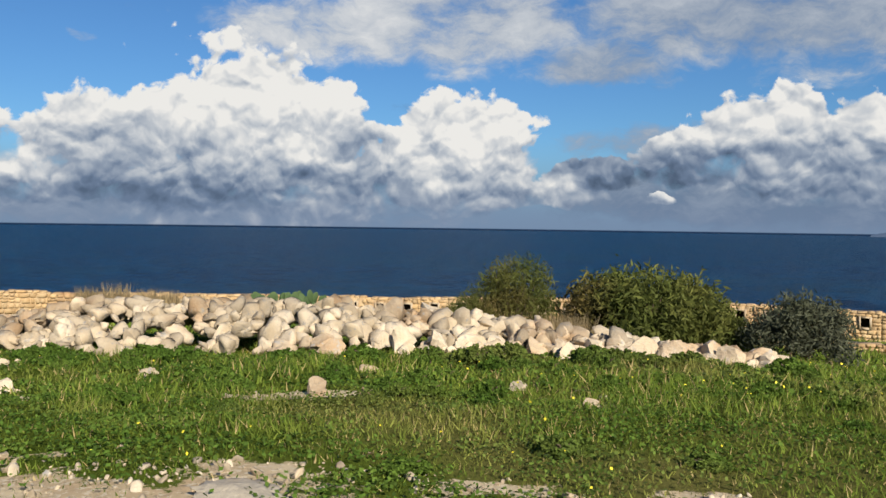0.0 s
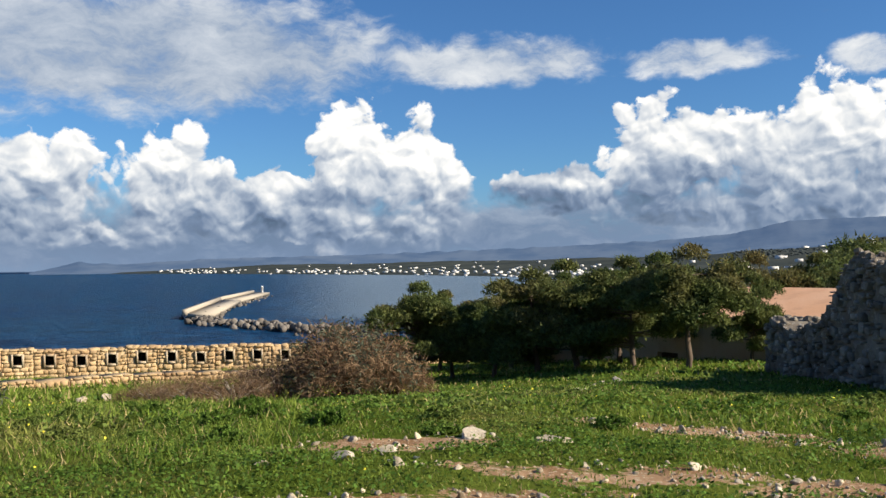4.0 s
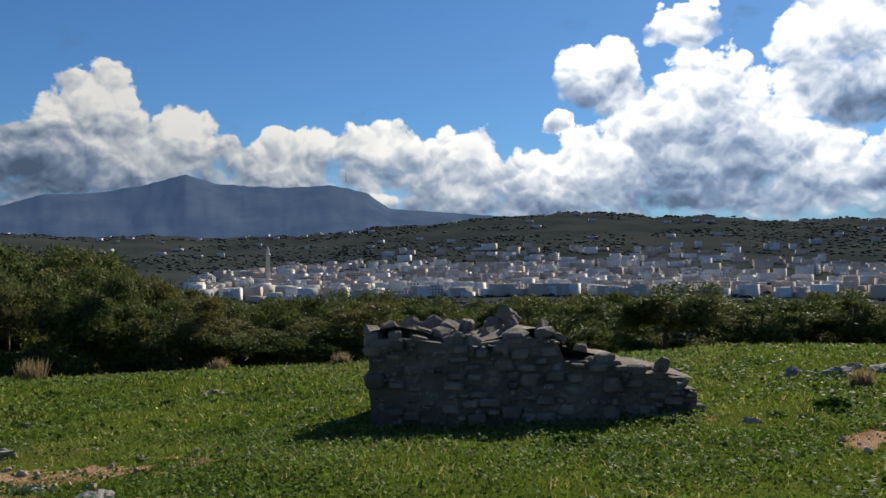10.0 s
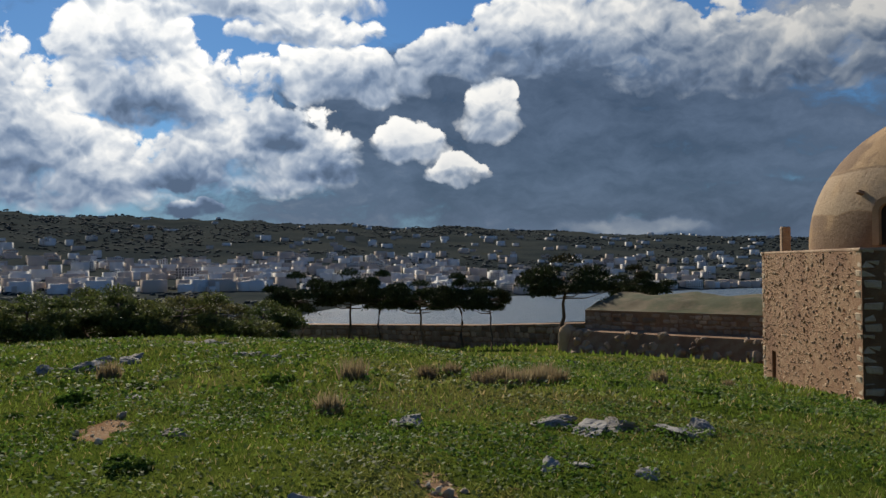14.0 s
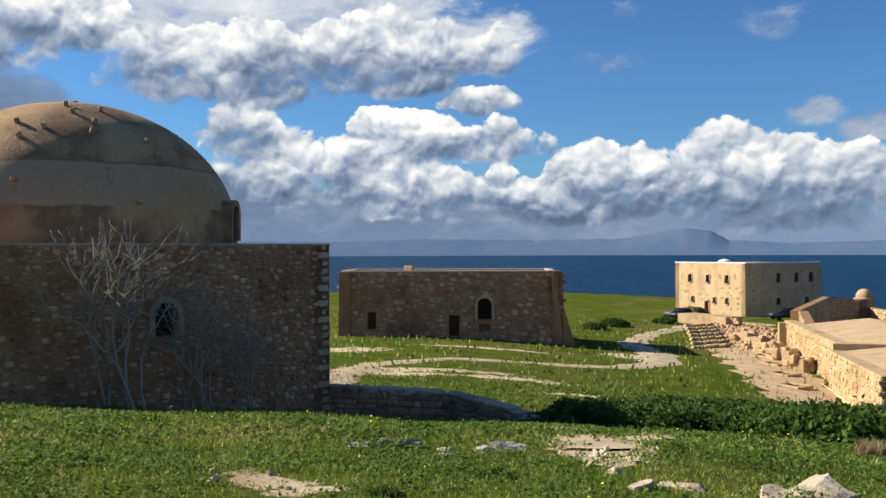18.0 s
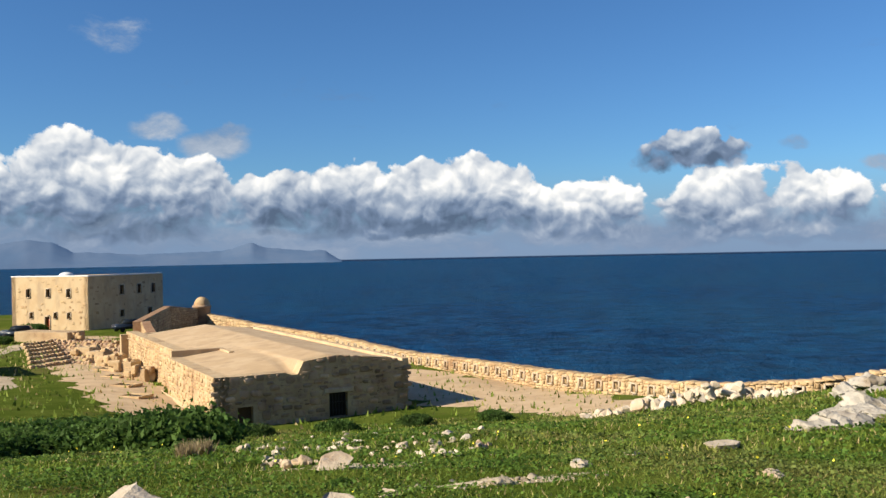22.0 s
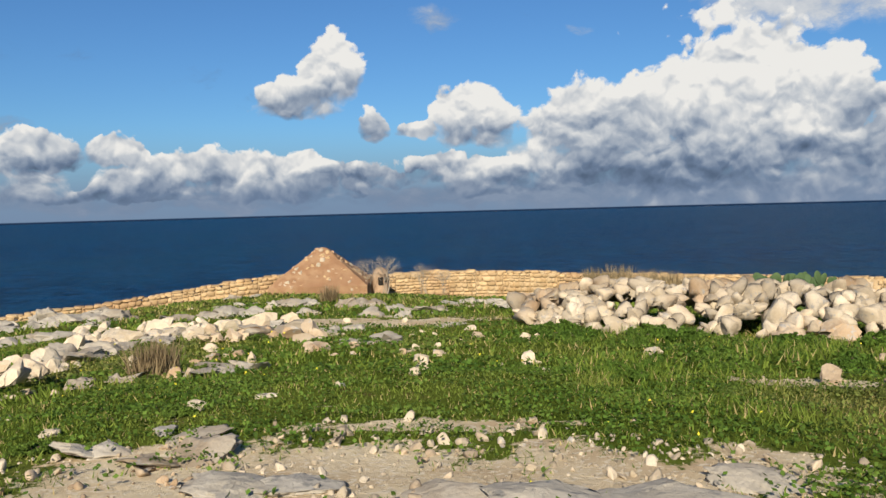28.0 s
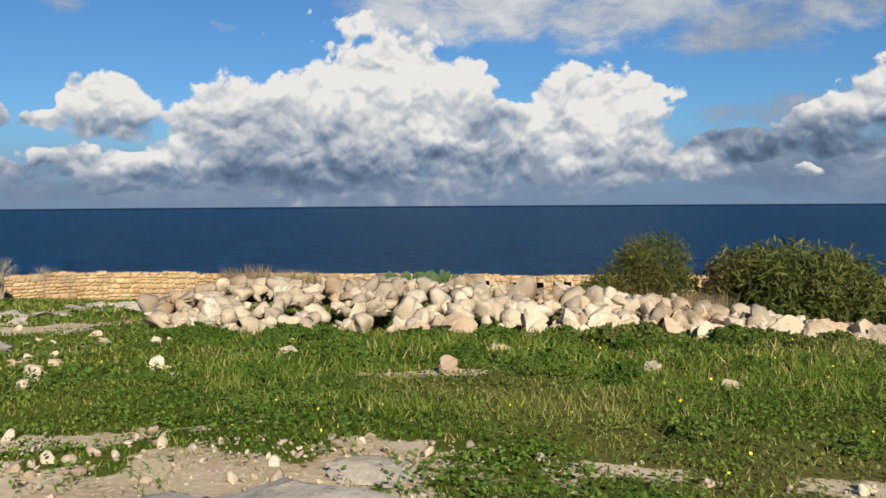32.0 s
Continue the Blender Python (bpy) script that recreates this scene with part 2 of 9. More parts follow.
def make_world():
    world = bpy.data.worlds.new("sky")
    scene.world = world
    world.use_nodes = True
    nt = world.node_tree
    nt.nodes.clear()
    N, L = nt.nodes.new, nt.links.new

    def math_node(op, a, b=None, c=None, clamp=False):
        n = N("ShaderNodeMath")
        n.operation, n.use_clamp = op, clamp
        for i, v in enumerate((a, b, c)):
            if v is None:
                continue
            if isinstance(v, (int, float)):
                n.inputs[i].default_value = v
            else:
                L(v, n.inputs[i])
        return n.outputs[0]

    def ramp(v, lo, hi, smooth=True):
        n = N("ShaderNodeMapRange")
        n.interpolation_type = "SMOOTHSTEP" if smooth else "LINEAR"
        L(v, n.inputs[0])
        n.inputs[1].default_value, n.inputs[2].default_value = lo, hi
        return n.outputs[0]

    def mix(f, a, b, mode="MIX"):
        n = N("ShaderNodeMix")
        n.data_type, n.blend_type = "RGBA", mode
        for s, v in ((n.inputs[0], f), (n.inputs[6], a), (n.inputs[7], b)):
            if isinstance(v, (int, float)):
                s.default_value = v
            elif isinstance(v, tuple):
                s.default_value = v + (1.0,)
            else:
                L(v, s)
        return n.outputs[2]

    co = N("ShaderNodeTexCoord").outputs["Generated"]
    sky = N("ShaderNodeTexSky")
    sky.sky_type, sky.sun_disc = "NISHITA", False
    sky.sun_elevation, sky.sun_rotation = radians(SUN_EL), radians(-SUN_AZ)
    sky.air_density, sky.dust_density, sky.ozone_density = 1.0, 0.15, 3.0
    z = N("ShaderNodeSeparateXYZ")
    L(co, z.inputs[0])
    z = z.outputs[2]

    def placed(vec, shift, stretch):
        m = N("ShaderNodeMapping")
        L(vec, m.inputs[0])
        m.inputs["Location"].default_value = shift
        m.inputs["Scale"].default_value = stretch
        return m.outputs[0]

    def fbm(vec, shift, scale, detail, rough, stretch=(1.0, 1.0, 1.3)):
        n = N("ShaderNodeTexNoise")
        n.inputs["Scale"].default_value, n.inputs["Detail"].default_value = scale, detail
        n.inputs["Roughness"].default_value = rough
        L(placed(vec, shift, stretch), n.inputs["Vector"])
        return n.outputs["Fac"]

    def puffs(vec, shift, scale):
        """Rounded heads: 0 in the middle of each, larger towards its rim."""
        n = N("ShaderNodeTexVoronoi")
        n.feature, n.inputs["Scale"].default_value, n.inputs["Smoothness"].default_value = "SMOOTH_F1", scale, 0.22
        n.inputs["Detail"].default_value, n.inputs["Roughness"].default_value = 2.0, 0.42
        L(placed(vec, shift, (1.0, 1.0, 1.1)), n.inputs["Vector"])
        return n.outputs["Distance"]

    def vec_op(op, a, b=None, c=None):
        n = N("ShaderNodeVectorMath")
        n.operation = op
        for i, v in enumerate((a, b, c)):
            if v is None:
                continue
            if isinstance(v, tuple):
                n.inputs[i].default_value = v
            else:
                L(v, n.inputs[i])
        return n.outputs["Value" if op in ("LENGTH", "DOT_PRODUCT") else "Vector"]

    def mass_group():
        """One cloud mass: its pull at a direction, added to what came before."""
        gt = bpy.data.node_groups.new("cloud_mass", "ShaderNodeTree")
        for nm, kind in (("Sum", "NodeSocketVector"), ("Most", "NodeSocketFloat"), ("Direction", "NodeSocketVector"), ("Location", "NodeSocketVector"), ("Rotation", "NodeSocketVector"), ("Scale", "NodeSocketVector"), ("Tone", "NodeSocketFloat"), ("Amount", "NodeSocketFloat"), ("Base", "NodeSocketFloat")):
            gt.interface.new_socket(nm, in_out="INPUT", socket_type=kind)
        for nm, kind in (("Sum", "NodeSocketVector"), ("Most", "NodeSocketFloat")):
            gt.interface.new_socket(nm, in_out="OUTPUT", socket_type=kind)
        gi, go = gt.nodes.new("NodeGroupInput"), gt.nodes.new("NodeGroupOutput")
        G, K = gt.nodes.new, gt.links.new

        def step(op, a, b=None, c=None, vector=False):
            n = G("ShaderNodeVectorMath" if vector else "ShaderNodeMath")
            n.operation = op
            for i, v in enumerate((a, b, c)):
                if isinstance(v, (int, float, tuple)):
                    n.inputs[i].default_value = v
                elif v is not None:
                    K(v, n.inputs[i])
            return n.outputs["Value" if op == "LENGTH" else 0]

        m = G("ShaderNodeMapping")
        m.vector_type = "TEXTURE"
        # each mass waits for the one before it
        K(step("MULTIPLY_ADD", gi.outputs["Sum"], (1e-9, 1e-9, 1e-9), gi.outputs["Direction"], True), m.inputs[0])
        for nm in ("Location", "Rotation", "Scale"):
            K(gi.outputs[nm], m.inputs[nm])
        sp = G("ShaderNodeSeparateXYZ")
        K(m.outputs[0], sp.inputs[0])
        cb = G("ShaderNodeCombineXYZ")
        K(sp.outputs[0], cb.inputs[0]), K(sp.outputs[1], cb.inputs[1])
        K(step("MAXIMUM", sp.outputs[2], step("MULTIPLY", sp.outputs[2], gi.outputs["Base"])), cb.inputs[2])
        r = G("ShaderNodeMapRange")
        r.interpolation_type = "SMOOTHSTEP"
        K(step("LENGTH", cb.outputs[0], vector=True), r.inputs[0])
        r.inputs[1].default_value, r.inputs[2].default_value = 1.0, 0.3
        w = step("MULTIPLY", r.outputs[0], gi.outputs["Amount"])
        val = G("ShaderNodeCombineXYZ")
        val.inputs[0].default_value = 1.0
        K(sp.outputs[2], val.inputs[1]), K(gi.outputs["Tone"], val.inputs[2])
        sc = G("ShaderNodeVectorMath")
        sc.operation = "SCALE"
        K(val.outputs[0], sc.inputs[0]), K(step("MULTIPLY", w, w), sc.inputs["Scale"])
        K(step("ADD", gi.outputs["Sum"], sc.outputs[0], vector=True), go.inputs["Sum"])
        K(step("MAXIMUM", gi.outputs["Most"], w), go.inputs["Most"])
        return gt

    one_mass = mass_group()

    def masses(rows, base):
        """Largest pull of all masses, height inside them and their tone."""
        before = None
        for az, el, wa, he, tone, amp in rows:
            h = heading(az, math.cos(radians(el)))
            n = N("ShaderNodeGroup")
            n.node_tree = one_mass
            n.inputs["Location"].default_value = (h.x, h.y, math.sin(radians(el)))
            n.inputs["Rotation"].default_value = (0, 0, radians(az))
            n.inputs["Scale"].default_value = (math.sin(radians(wa)) * 1.42, 0.7, math.sin(radians(he)) * 1.42)
            n.inputs["Tone"].default_value, n.inputs["Amount"].default_value, n.inputs["Base"].default_value = tone, amp, base
            L(billow, n.inputs["Direction"])
            if before:
                L(before.outputs["Sum"], n.inputs["Sum"]), L(before.outputs["Most"], n.inputs["Most"])
            before = n
        sp = N("ShaderNodeSeparateXYZ")
        L(before.outputs["Sum"], sp.inputs[0])
        weight = math_node("MAXIMUM", sp.outputs[0], 0.02)
        return before.outputs["Most"], math_node("DIVIDE", sp.outputs[1], weight), math_node("DIVIDE", sp.outputs[2], weight)

    def tones(v):
        n = N("ShaderNodeValToRGB")
        cr = n.color_ramp
        cr.elements[0].position, cr.elements[0].color = 0.0, (1.25, 1.85, 2.9, 1)
        cr.elements[1].position, cr.elements[1].color = 1.0, (13.2, 13.0, 12.5, 1)
        for at, col in ((0.25, (2.3, 3.2, 4.8, 1)), (0.5, (4.7, 5.6, 7.0, 1)), (0.75, (8.6, 9.1, 9.7, 1))):
            cr.elements.new(at).color = col
        L(v, n.inputs[0])
        return n.outputs[0]

    wn = N("ShaderNodeTexNoise")
    wn.inputs["Scale"].default_value, wn.inputs["Detail"].default_value = 20.0, 5.0
    L(co, wn.inputs["Vector"])
    warped = vec_op("MULTIPLY_ADD", wn.outputs["Color"], (0.035, 0.035, 0.035), co)
    bn = N("ShaderNodeTexNoise")
    bn.inputs["Scale"].default_value, bn.inputs["Detail"].default_value, bn.inputs["Roughness"].default_value = 26.0, 4.0, 0.5
    L(co, bn.inputs["Vector"])
    billow = vec_op("ADD", vec_op("MULTIPLY_ADD", bn.outputs["Color"], (0.034, 0.034, 0.034), co), (-0.017, -0.017, -0.017))
    sv = sun_vector()
    near_sun = vec_op("DOT_PRODUCT", co, tuple(sv))

    # open sky, paler towards the horizon
    both = mix(1.0, sky.outputs[0], (0.60, 0.99, 1.40), "MULTIPLY")
    both = mix(math_node("MULTIPLY", ramp(z, 0.10, 0.01), 0.85), both, (2.9, 4.3, 6.7))

    # thin veils
    field, _, tone = masses(VEILS, -1.0)
    streak = fbm(warped, (1.3, 0.2, 0.6), 11.0, 9.0, 0.64, (1.0, 1.0, 2.4))
    sheet = ramp(math_node("MULTIPLY_ADD", math_node("SUBTRACT", streak, 0.5), 2.3, field), 0.25, 1.05)
    tint = math_node("MULTIPLY_ADD", math_node("SUBTRACT", streak, 0.5), 0.9, tone, clamp=True)
    both = mix(math_node("MULTIPLY", sheet, 0.94), both, tones(tint))

    # heaped clouds: crisp rounded heads over soft grey bases
    field, high, tone = masses([(*row, 1.0) for row in HEAPS], -2.4)
    big = fbm(warped, (0, 0, 0), 13.0, 8.0, 0.6)
    fine = fbm(warped, (3.1, 1.7, 0.4), 48.0, 6.0, 0.62)
    p0, q0 = puffs(warped, (0, 0, 0), 19.0), puffs(warped, (0.3, 0.1, 0.7), 46.0)
    shift = (sv.x * 0.006, sv.y * 0.006, 0.013)
    p1 = puffs(warped, shift, 19.0)
    q1 = puffs(warped, (0.3 + shift[0] * 0.5, 0.1 + shift[1] * 0.5, 0.7 + shift[2] * 0.45), 46.0)
    dens = math_node("MULTIPLY_ADD", math_node("SUBTRACT", big, 0.5), 0.8, field)
    dens = math_node("MULTIPLY_ADD", math_node("SUBTRACT", fine, 0.5), 0.42, dens)
    dens = math_node("MULTIPLY_ADD", math_node("SUBTRACT", 0.5, p0), 0.42, dens)
    dens = math_node("MULTIPLY_ADD", math_node("SUBTRACT", 0.5, q0), 0.22, dens)
    soft = math_node("MULTIPLY_ADD", ramp(high, 0.30, 0.0), 0.30, 0.09)
    mask = math_node("DIVIDE", math_node("SUBTRACT", dens, 0.36), soft, clamp=True)
    relief = math_node("MULTIPLY_ADD", math_node("SUBTRACT", p1, p0), 0.62, math_node("MULTIPLY", math_node("SUBTRACT", q1, q0), 0.40))
    lit = math_node("MULTIPLY_ADD", ramp(math_node("MULTIPLY_ADD", math_node("SUBTRACT", big, 0.5), 0.7, high), -0.04, 0.44), 0.54, 0.43)
    lit = math_node("ADD", lit, math_node("ADD", relief, tone), clamp=True)
    thick = ramp(dens, 0.55, 1.5)
    lit = math_node("SUBTRACT", lit, math_node("MULTIPLY", thick, math_node("MULTIPLY", ramp(near_sun, 0.55, 0.95), 0.38)), clamp=True)
    glow = math_node("MULTIPLY_ADD", ramp(near_sun, 0.70, 1.0), 0.9, 1.0)
    gn = N("ShaderNodeVectorMath")
    gn.operation = "SCALE"
    L(tones(lit), gn.inputs[0])
    L(glow, gn.inputs["Scale"])
    both = mix(mask, both, gn.outputs[0])
    # veil of distance just over the horizon
    both = mix(math_node("MULTIPLY", ramp(z, 0.045, -0.004), 0.55), both, (2.6, 3.7, 5.7))
    both = mix(ramp(z, -0.0035, -0.0048), both, (0.28, 0.62, 1.35))
    bg = N("ShaderNodeBackground")
    bg.inputs["Strength"].default_value = 0.045
    L(both, bg.inputs[0])
    out = N("ShaderNodeOutputWorld")
    L(bg.outputs[0], out.inputs[0])


make_world()


# ---------------------------------------------------------------- materials
class Mat:
    """Small node kit for one procedural material."""

    def __init__(self, name, rough=0.9, metal=0.0):
        self.m = bpy.data.materials.new(name)
        self.m.use_nodes = True
        self.nt = self.m.node_tree
        self.b = self.nt.nodes["Principled BSDF"]
        self.b.inputs["Roughness"].default_value, self.b.inputs["Metallic"].default_value = rough, metal
        self.b.inputs["Specular IOR Level"].default_value = 0.25
        self.co = self.N("ShaderNodeTexCoord").outputs["Object"]
        self.geo = self.N("ShaderNodeNewGeometry")

    def N(self, kind):
        return self.nt.nodes.new(kind)

    def L(self, a, b):
        self.nt.links.new(a, b)

    def put(self, sock, v):
        if isinstance(v, (int, float)):
            sock.default_value = v
        elif isinstance(v, tuple):
            sock.default_value = v + (1.0,) if len(v) == 3 and sock.type == "RGBA" else v
        else:
            self.L(v, sock)

    def noise(self, scale, detail=4.0, rough=0.55, vec=None, color=False, stretch=None):
        n = self.N("ShaderNodeTexNoise")
        n.inputs["Scale"].default_value, n.inputs["Detail"].default_value, n.inputs["Roughness"].default_value = scale, detail, rough
        v = vec or self.geo.outputs["Position"]
        if stretch:
            mp = self.N("ShaderNodeMapping")
            self.L(v, mp.inputs[0])
            mp.inputs["Scale"].default_value = stretch
            v = mp.outputs[0]
        self.L(v, n.inputs["Vector"])
        return n.outputs["Color" if color else "Fac"]

    def voronoi(self, scale, feature="F1", out="Distance"):
        n = self.N("ShaderNodeTexVoronoi")
        n.feature, n.inputs["Scale"].default_value = feature, scale
        self.L(self.geo.outputs["Position"], n.inputs["Vector"])
        return n.outputs[out]

    def ramp(self, v, lo, hi, a=0.0, b=1.0):
        n = self.N("ShaderNodeMapRange")
        n.interpolation_type = "SMOOTHSTEP"
        self.L(v, n.inputs[0])
        for i, x in enumerate((lo, hi, a, b)):
            n.inputs[i + 1].default_value = x
        return n.outputs[0]

    def mix(self, f, a, b, mode="MIX"):
        n = self.N("ShaderNodeMix")
        n.data_type, n.blend_type = "RGBA", mode
        self.put(n.inputs[0], f), self.put(n.inputs[6], a), self.put(n.inputs[7], b)
        return n.outputs[2]

    def math(self, op, a, b):
        n = self.N("ShaderNodeMath")
        n.operation = op
        self.put(n.inputs[0], a), self.put(n.inputs[1], b)
        return n.outputs[0]

    def vary(self, col, amount=0.3, island=False):
        """Brightness that differs from piece to piece."""
        r = self.geo.outputs["Random Per Island"] if island else self.N("ShaderNodeObjectInfo").outputs["Random"]
        h = self.N("ShaderNodeHueSaturation")
        v = self.N("ShaderNodeMapRange")
        self.L(r, v.inputs[0])
        v.inputs[3].default_value, v.inputs[4].default_value = 1 - amount, 1 + amount
        self.L(v.outputs[0], h.inputs["Value"])
        self.put(h.inputs["Color"], col)
        return h.outputs[0]

    def bump(self, v, strength=0.5, dist=0.02):
        n = self.N("ShaderNodeBump")
        n.inputs["Strength"].default_value, n.inputs["Distance"].default_value = strength, dist
        self.L(v, n.inputs["Height"])
        self.L(n.outputs[0], self.b.inputs["Normal"])
        return self

    def base(self, col):
        self.put(self.b.inputs["Base Color"], col)
        return self


def stone_mat(name, a, b, dirt, island=True, amount=0.25, grain=22.0, lichen=None):
    k = Mat(name, 0.92)
    c = k.mix(k.ramp(k.noise(2.2, 5), 0.35, 0.65), a, b)
    c = k.mix(k.ramp(k.noise(0.55, 6, 0.65), 0.48, 0.68), c, dirt)
    if lichen:
        c = k.mix(k.ramp(k.noise(6.0, 6, 0.7), 0.56, 0.66), c, lichen)
    c = k.vary(c, amount, island)
    g = k.noise(grain, 6, 0.7)
    c = k.mix(0.35, c, k.mix(g, (0.05, 0.045, 0.04), (1, 1, 1)), "MULTIPLY")
    k.base(c).bump(k.math("ADD", k.noise(grain, 5, 0.65), k.noise(grain * 0.25, 4)), 0.6, 0.03)
    return k.m


def plaster_mat(name, a, b, dirt, bump=0.5, stain=0.9):
    k = Mat(name, 0.92)
    c = k.mix(k.ramp(k.noise(0.6, 6, 0.6), 0.35, 0.65), a, b)
    c = k.mix(k.ramp(k.noise(stain, 6, 0.65, stretch=(1, 1, 0.22 if stain > .5 else .9)), 0.5 if stain > .5 else .44, 0.68 if stain > .5 else .6, 0, 0.8), c, dirt)
    c = k.mix(0.3, c, k.mix(k.noise(14, 6, 0.7), (0.1, 0.09, 0.08), (1, 1, 1)), "MULTIPLY")
    k.base(c).bump(k.noise(9, 6, 0.65), bump, 0.03)
    return k.m


def leaf_mat(name, a, b, c2, amount=0.45, straw=0.0, through_light=0.38):
    k = Mat(name, 0.65)
    c = k.mix(k.ramp(k.noise(0.9, 3), 0.35, 0.65), a, b)
    c = k.mix(k.ramp(k.noise(0.23, 4), 0.5, 0.7), c, c2)
    if straw:
        c = k.mix(k.ramp(k.geo.outputs["Random Per Island"], 1 - straw, 1 - straw + .02), c, (0.34, 0.27, 0.12))
    k.base(k.vary(c, amount, True))
    k.b.inputs["Specular IOR Level"].default_value = 0.12
    k.b.inputs["Subsurface Weight"].default_value = 0.0
    t = k.N("ShaderNodeBsdfTranslucent")
    mx = k.N("ShaderNodeMixShader")
    mx.inputs[0].default_value = through_light
    out = k.nt.nodes["Material Output"]
    k.L(k.b.inputs["Base Color"].links[0].from_socket, t.inputs[0])
    k.L(k.b.outputs[0], mx.inputs[1]), k.L(t.outputs[0], mx.inputs[2]), k.L(mx.outputs[0], out.inputs[0])
    return k.m


def plain_mat(name, col, rough=0.8, metal=0.0, var=0.12, island=False):
    k = Mat(name, rough, metal)
    c = k.mix(k.math("MULTIPLY", k.noise(6, 5, 0.65), 0.5), col, tuple(v * 0.55 for v in col))
    k.base(k.vary(c, var, island)).bump(k.noise(25, 4), 0.25, 0.01)
    return k.m


LIME = stone_mat("limestone_pale", (0.47, 0.385, 0.27), (0.57, 0.49, 0.375), (0.34, 0.235, 0.14), amount=0.36, lichen=(0.34, 0.32, 0.29))
GREYROCK = stone_mat("grey_bedrock", (0.36, 0.34, 0.305), (0.47, 0.445, 0.40), (0.28, 0.235, 0.18), amount=0.12, grain=11, lichen=(0.20, 0.20, 0.20))
PALEROCK = stone_mat("pale_flat_rock", (0.44, 0.395, 0.32), (0.56, 0.51, 0.425), (0.32, 0.255, 0.18), amount=0.14, grain=14, lichen=(0.30, 0.285, 0.255))
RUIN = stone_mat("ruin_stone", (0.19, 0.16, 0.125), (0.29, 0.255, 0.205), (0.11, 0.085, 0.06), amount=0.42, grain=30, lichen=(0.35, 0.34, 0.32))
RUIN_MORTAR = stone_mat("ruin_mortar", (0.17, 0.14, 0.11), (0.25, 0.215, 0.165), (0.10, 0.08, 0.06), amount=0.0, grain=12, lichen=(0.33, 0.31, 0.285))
GOLD = stone_mat("golden_stone", (0.51, 0.345, 0.175), (0.59, 0.43, 0.245), (0.40, 0.25, 0.13), amount=0.22)
GOLD_MORTAR = stone_mat("golden_mortar", (0.50, 0.35, 0.19), (0.57, 0.43, 0.26), (0.34, 0.22, 0.12), amount=0.0, grain=30)
BROWN = stone_mat("brown_stone", (0.40, 0.26, 0.16), (0.52, 0.38, 0.25), (0.24, 0.145, 0.09), amount=0.45)
BROWN_MORTAR = stone_mat("brown_mortar", (0.31, 0.17, 0.09), (0.40, 0.25, 0.14), (0.25, 0.13, 0.07), amount=0.0, grain=30)
QUOIN = stone_mat("quoin_stone", (0.48, 0.37, 0.25), (0.56, 0.46, 0.33), (0.38, 0.27, 0.17), amount=0.12)
def dome_mat():
    """Ochre plaster laid in level bands, streaked by rain."""
    k = Mat("dome_bands", 0.92)
    c = k.mix(k.ramp(k.noise(0.6, 6, 0.6), 0.35, 0.65), (0.40, 0.25, 0.125), (0.52, 0.35, 0.185))
    sp = k.N("ShaderNodeSeparateXYZ")
    k.L(k.co, sp.inputs[0])
    h = k.math("ADD", sp.outputs[2], k.math("MULTIPLY", k.math("SUBTRACT", k.noise(0.8, 5), 0.5), 0.35))
    band = k.math("MULTIPLY", k.ramp(h, 1.12, 1.2), k.ramp(h, 2.5, 2.42))
    c = k.mix(k.math("MULTIPLY", band, k.ramp(k.noise(0.25, 3), 0.40, 0.52, 0.2, 0.75)), c, (0.46, 0.345, 0.225))
    c = k.mix(k.math("MULTIPLY", k.ramp(h, 2.4, 2.6), k.ramp(k.noise(0.33, 6, 0.65), 0.46, 0.6, 0.0, 0.75)), c, (0.17, 0.10, 0.06))
    c = k.mix(k.math("MULTIPLY", k.ramp(h, 1.2, 1.1), k.ramp(k.noise(0.5, 6, 0.65), 0.40, 0.58, 0.0, 0.8)), c, (0.20, 0.125, 0.075))
    c = k.mix(k.ramp(k.noise(2.4, 6, 0.65, stretch=(1, 1, 0.15)), 0.56, 0.7, 0.0, 0.6), c, (0.21, 0.13, 0.08))
    line = k.math("MULTIPLY", k.ramp(h, 2.42, 2.46), k.ramp(h, 2.54, 2.5))
    c = k.mix(k.math("MULTIPLY", line, 0.5), c, (0.16, 0.10, 0.06))
    c = k.mix(0.35, c, k.mix(k.noise(14, 6, 0.7), (0.1, 0.09, 0.08), (1, 1, 1)), "MULTIPLY")
    k.base(c).bump(k.math("ADD", k.noise(9, 6, 0.65), k.noise(1.2, 4)), 0.5, 0.05)
    return k.m


DOME_BANDS = dome_mat()
DOME = plaster_mat("dome_plaster", (0.42, 0.27, 0.14), (0.53, 0.365, 0.20), (0.19, 0.125, 0.08), 0.5, 0.3)
PLASTER = plaster_mat("ochre_plaster", (0.57, 0.40, 0.22), (0.63, 0.47, 0.28), (0.44, 0.32, 0.20))
ROOF = plaster_mat("ochre_roof", (0.52, 0.365, 0.205), (0.60, 0.44, 0.265), (0.43, 0.30, 0.175), 0.4)
OCHRE = plaster_mat("orange_render", (0.68, 0.38, 0.22), (0.72, 0.43, 0.27), (0.58, 0.33, 0.20), 0.2)
PATHMAT = plaster_mat("trodden_path", (0.48, 0.375, 0.24), (0.57, 0.46, 0.315), (0.34, 0.26, 0.16), 0.6)
DARKWOOD = plain_mat("dark_wood", (0.10, 0.055, 0.03), 0.7)
# near-black colour that paints the shade inside openings and pits
RECESS_SHADE = plain_mat("painted_recess_shade", (0.03, 0.025, 0.02), 0.95)
IRON = plain_mat("dark_iron", (0.06, 0.06, 0.06), 0.5, 0.6)
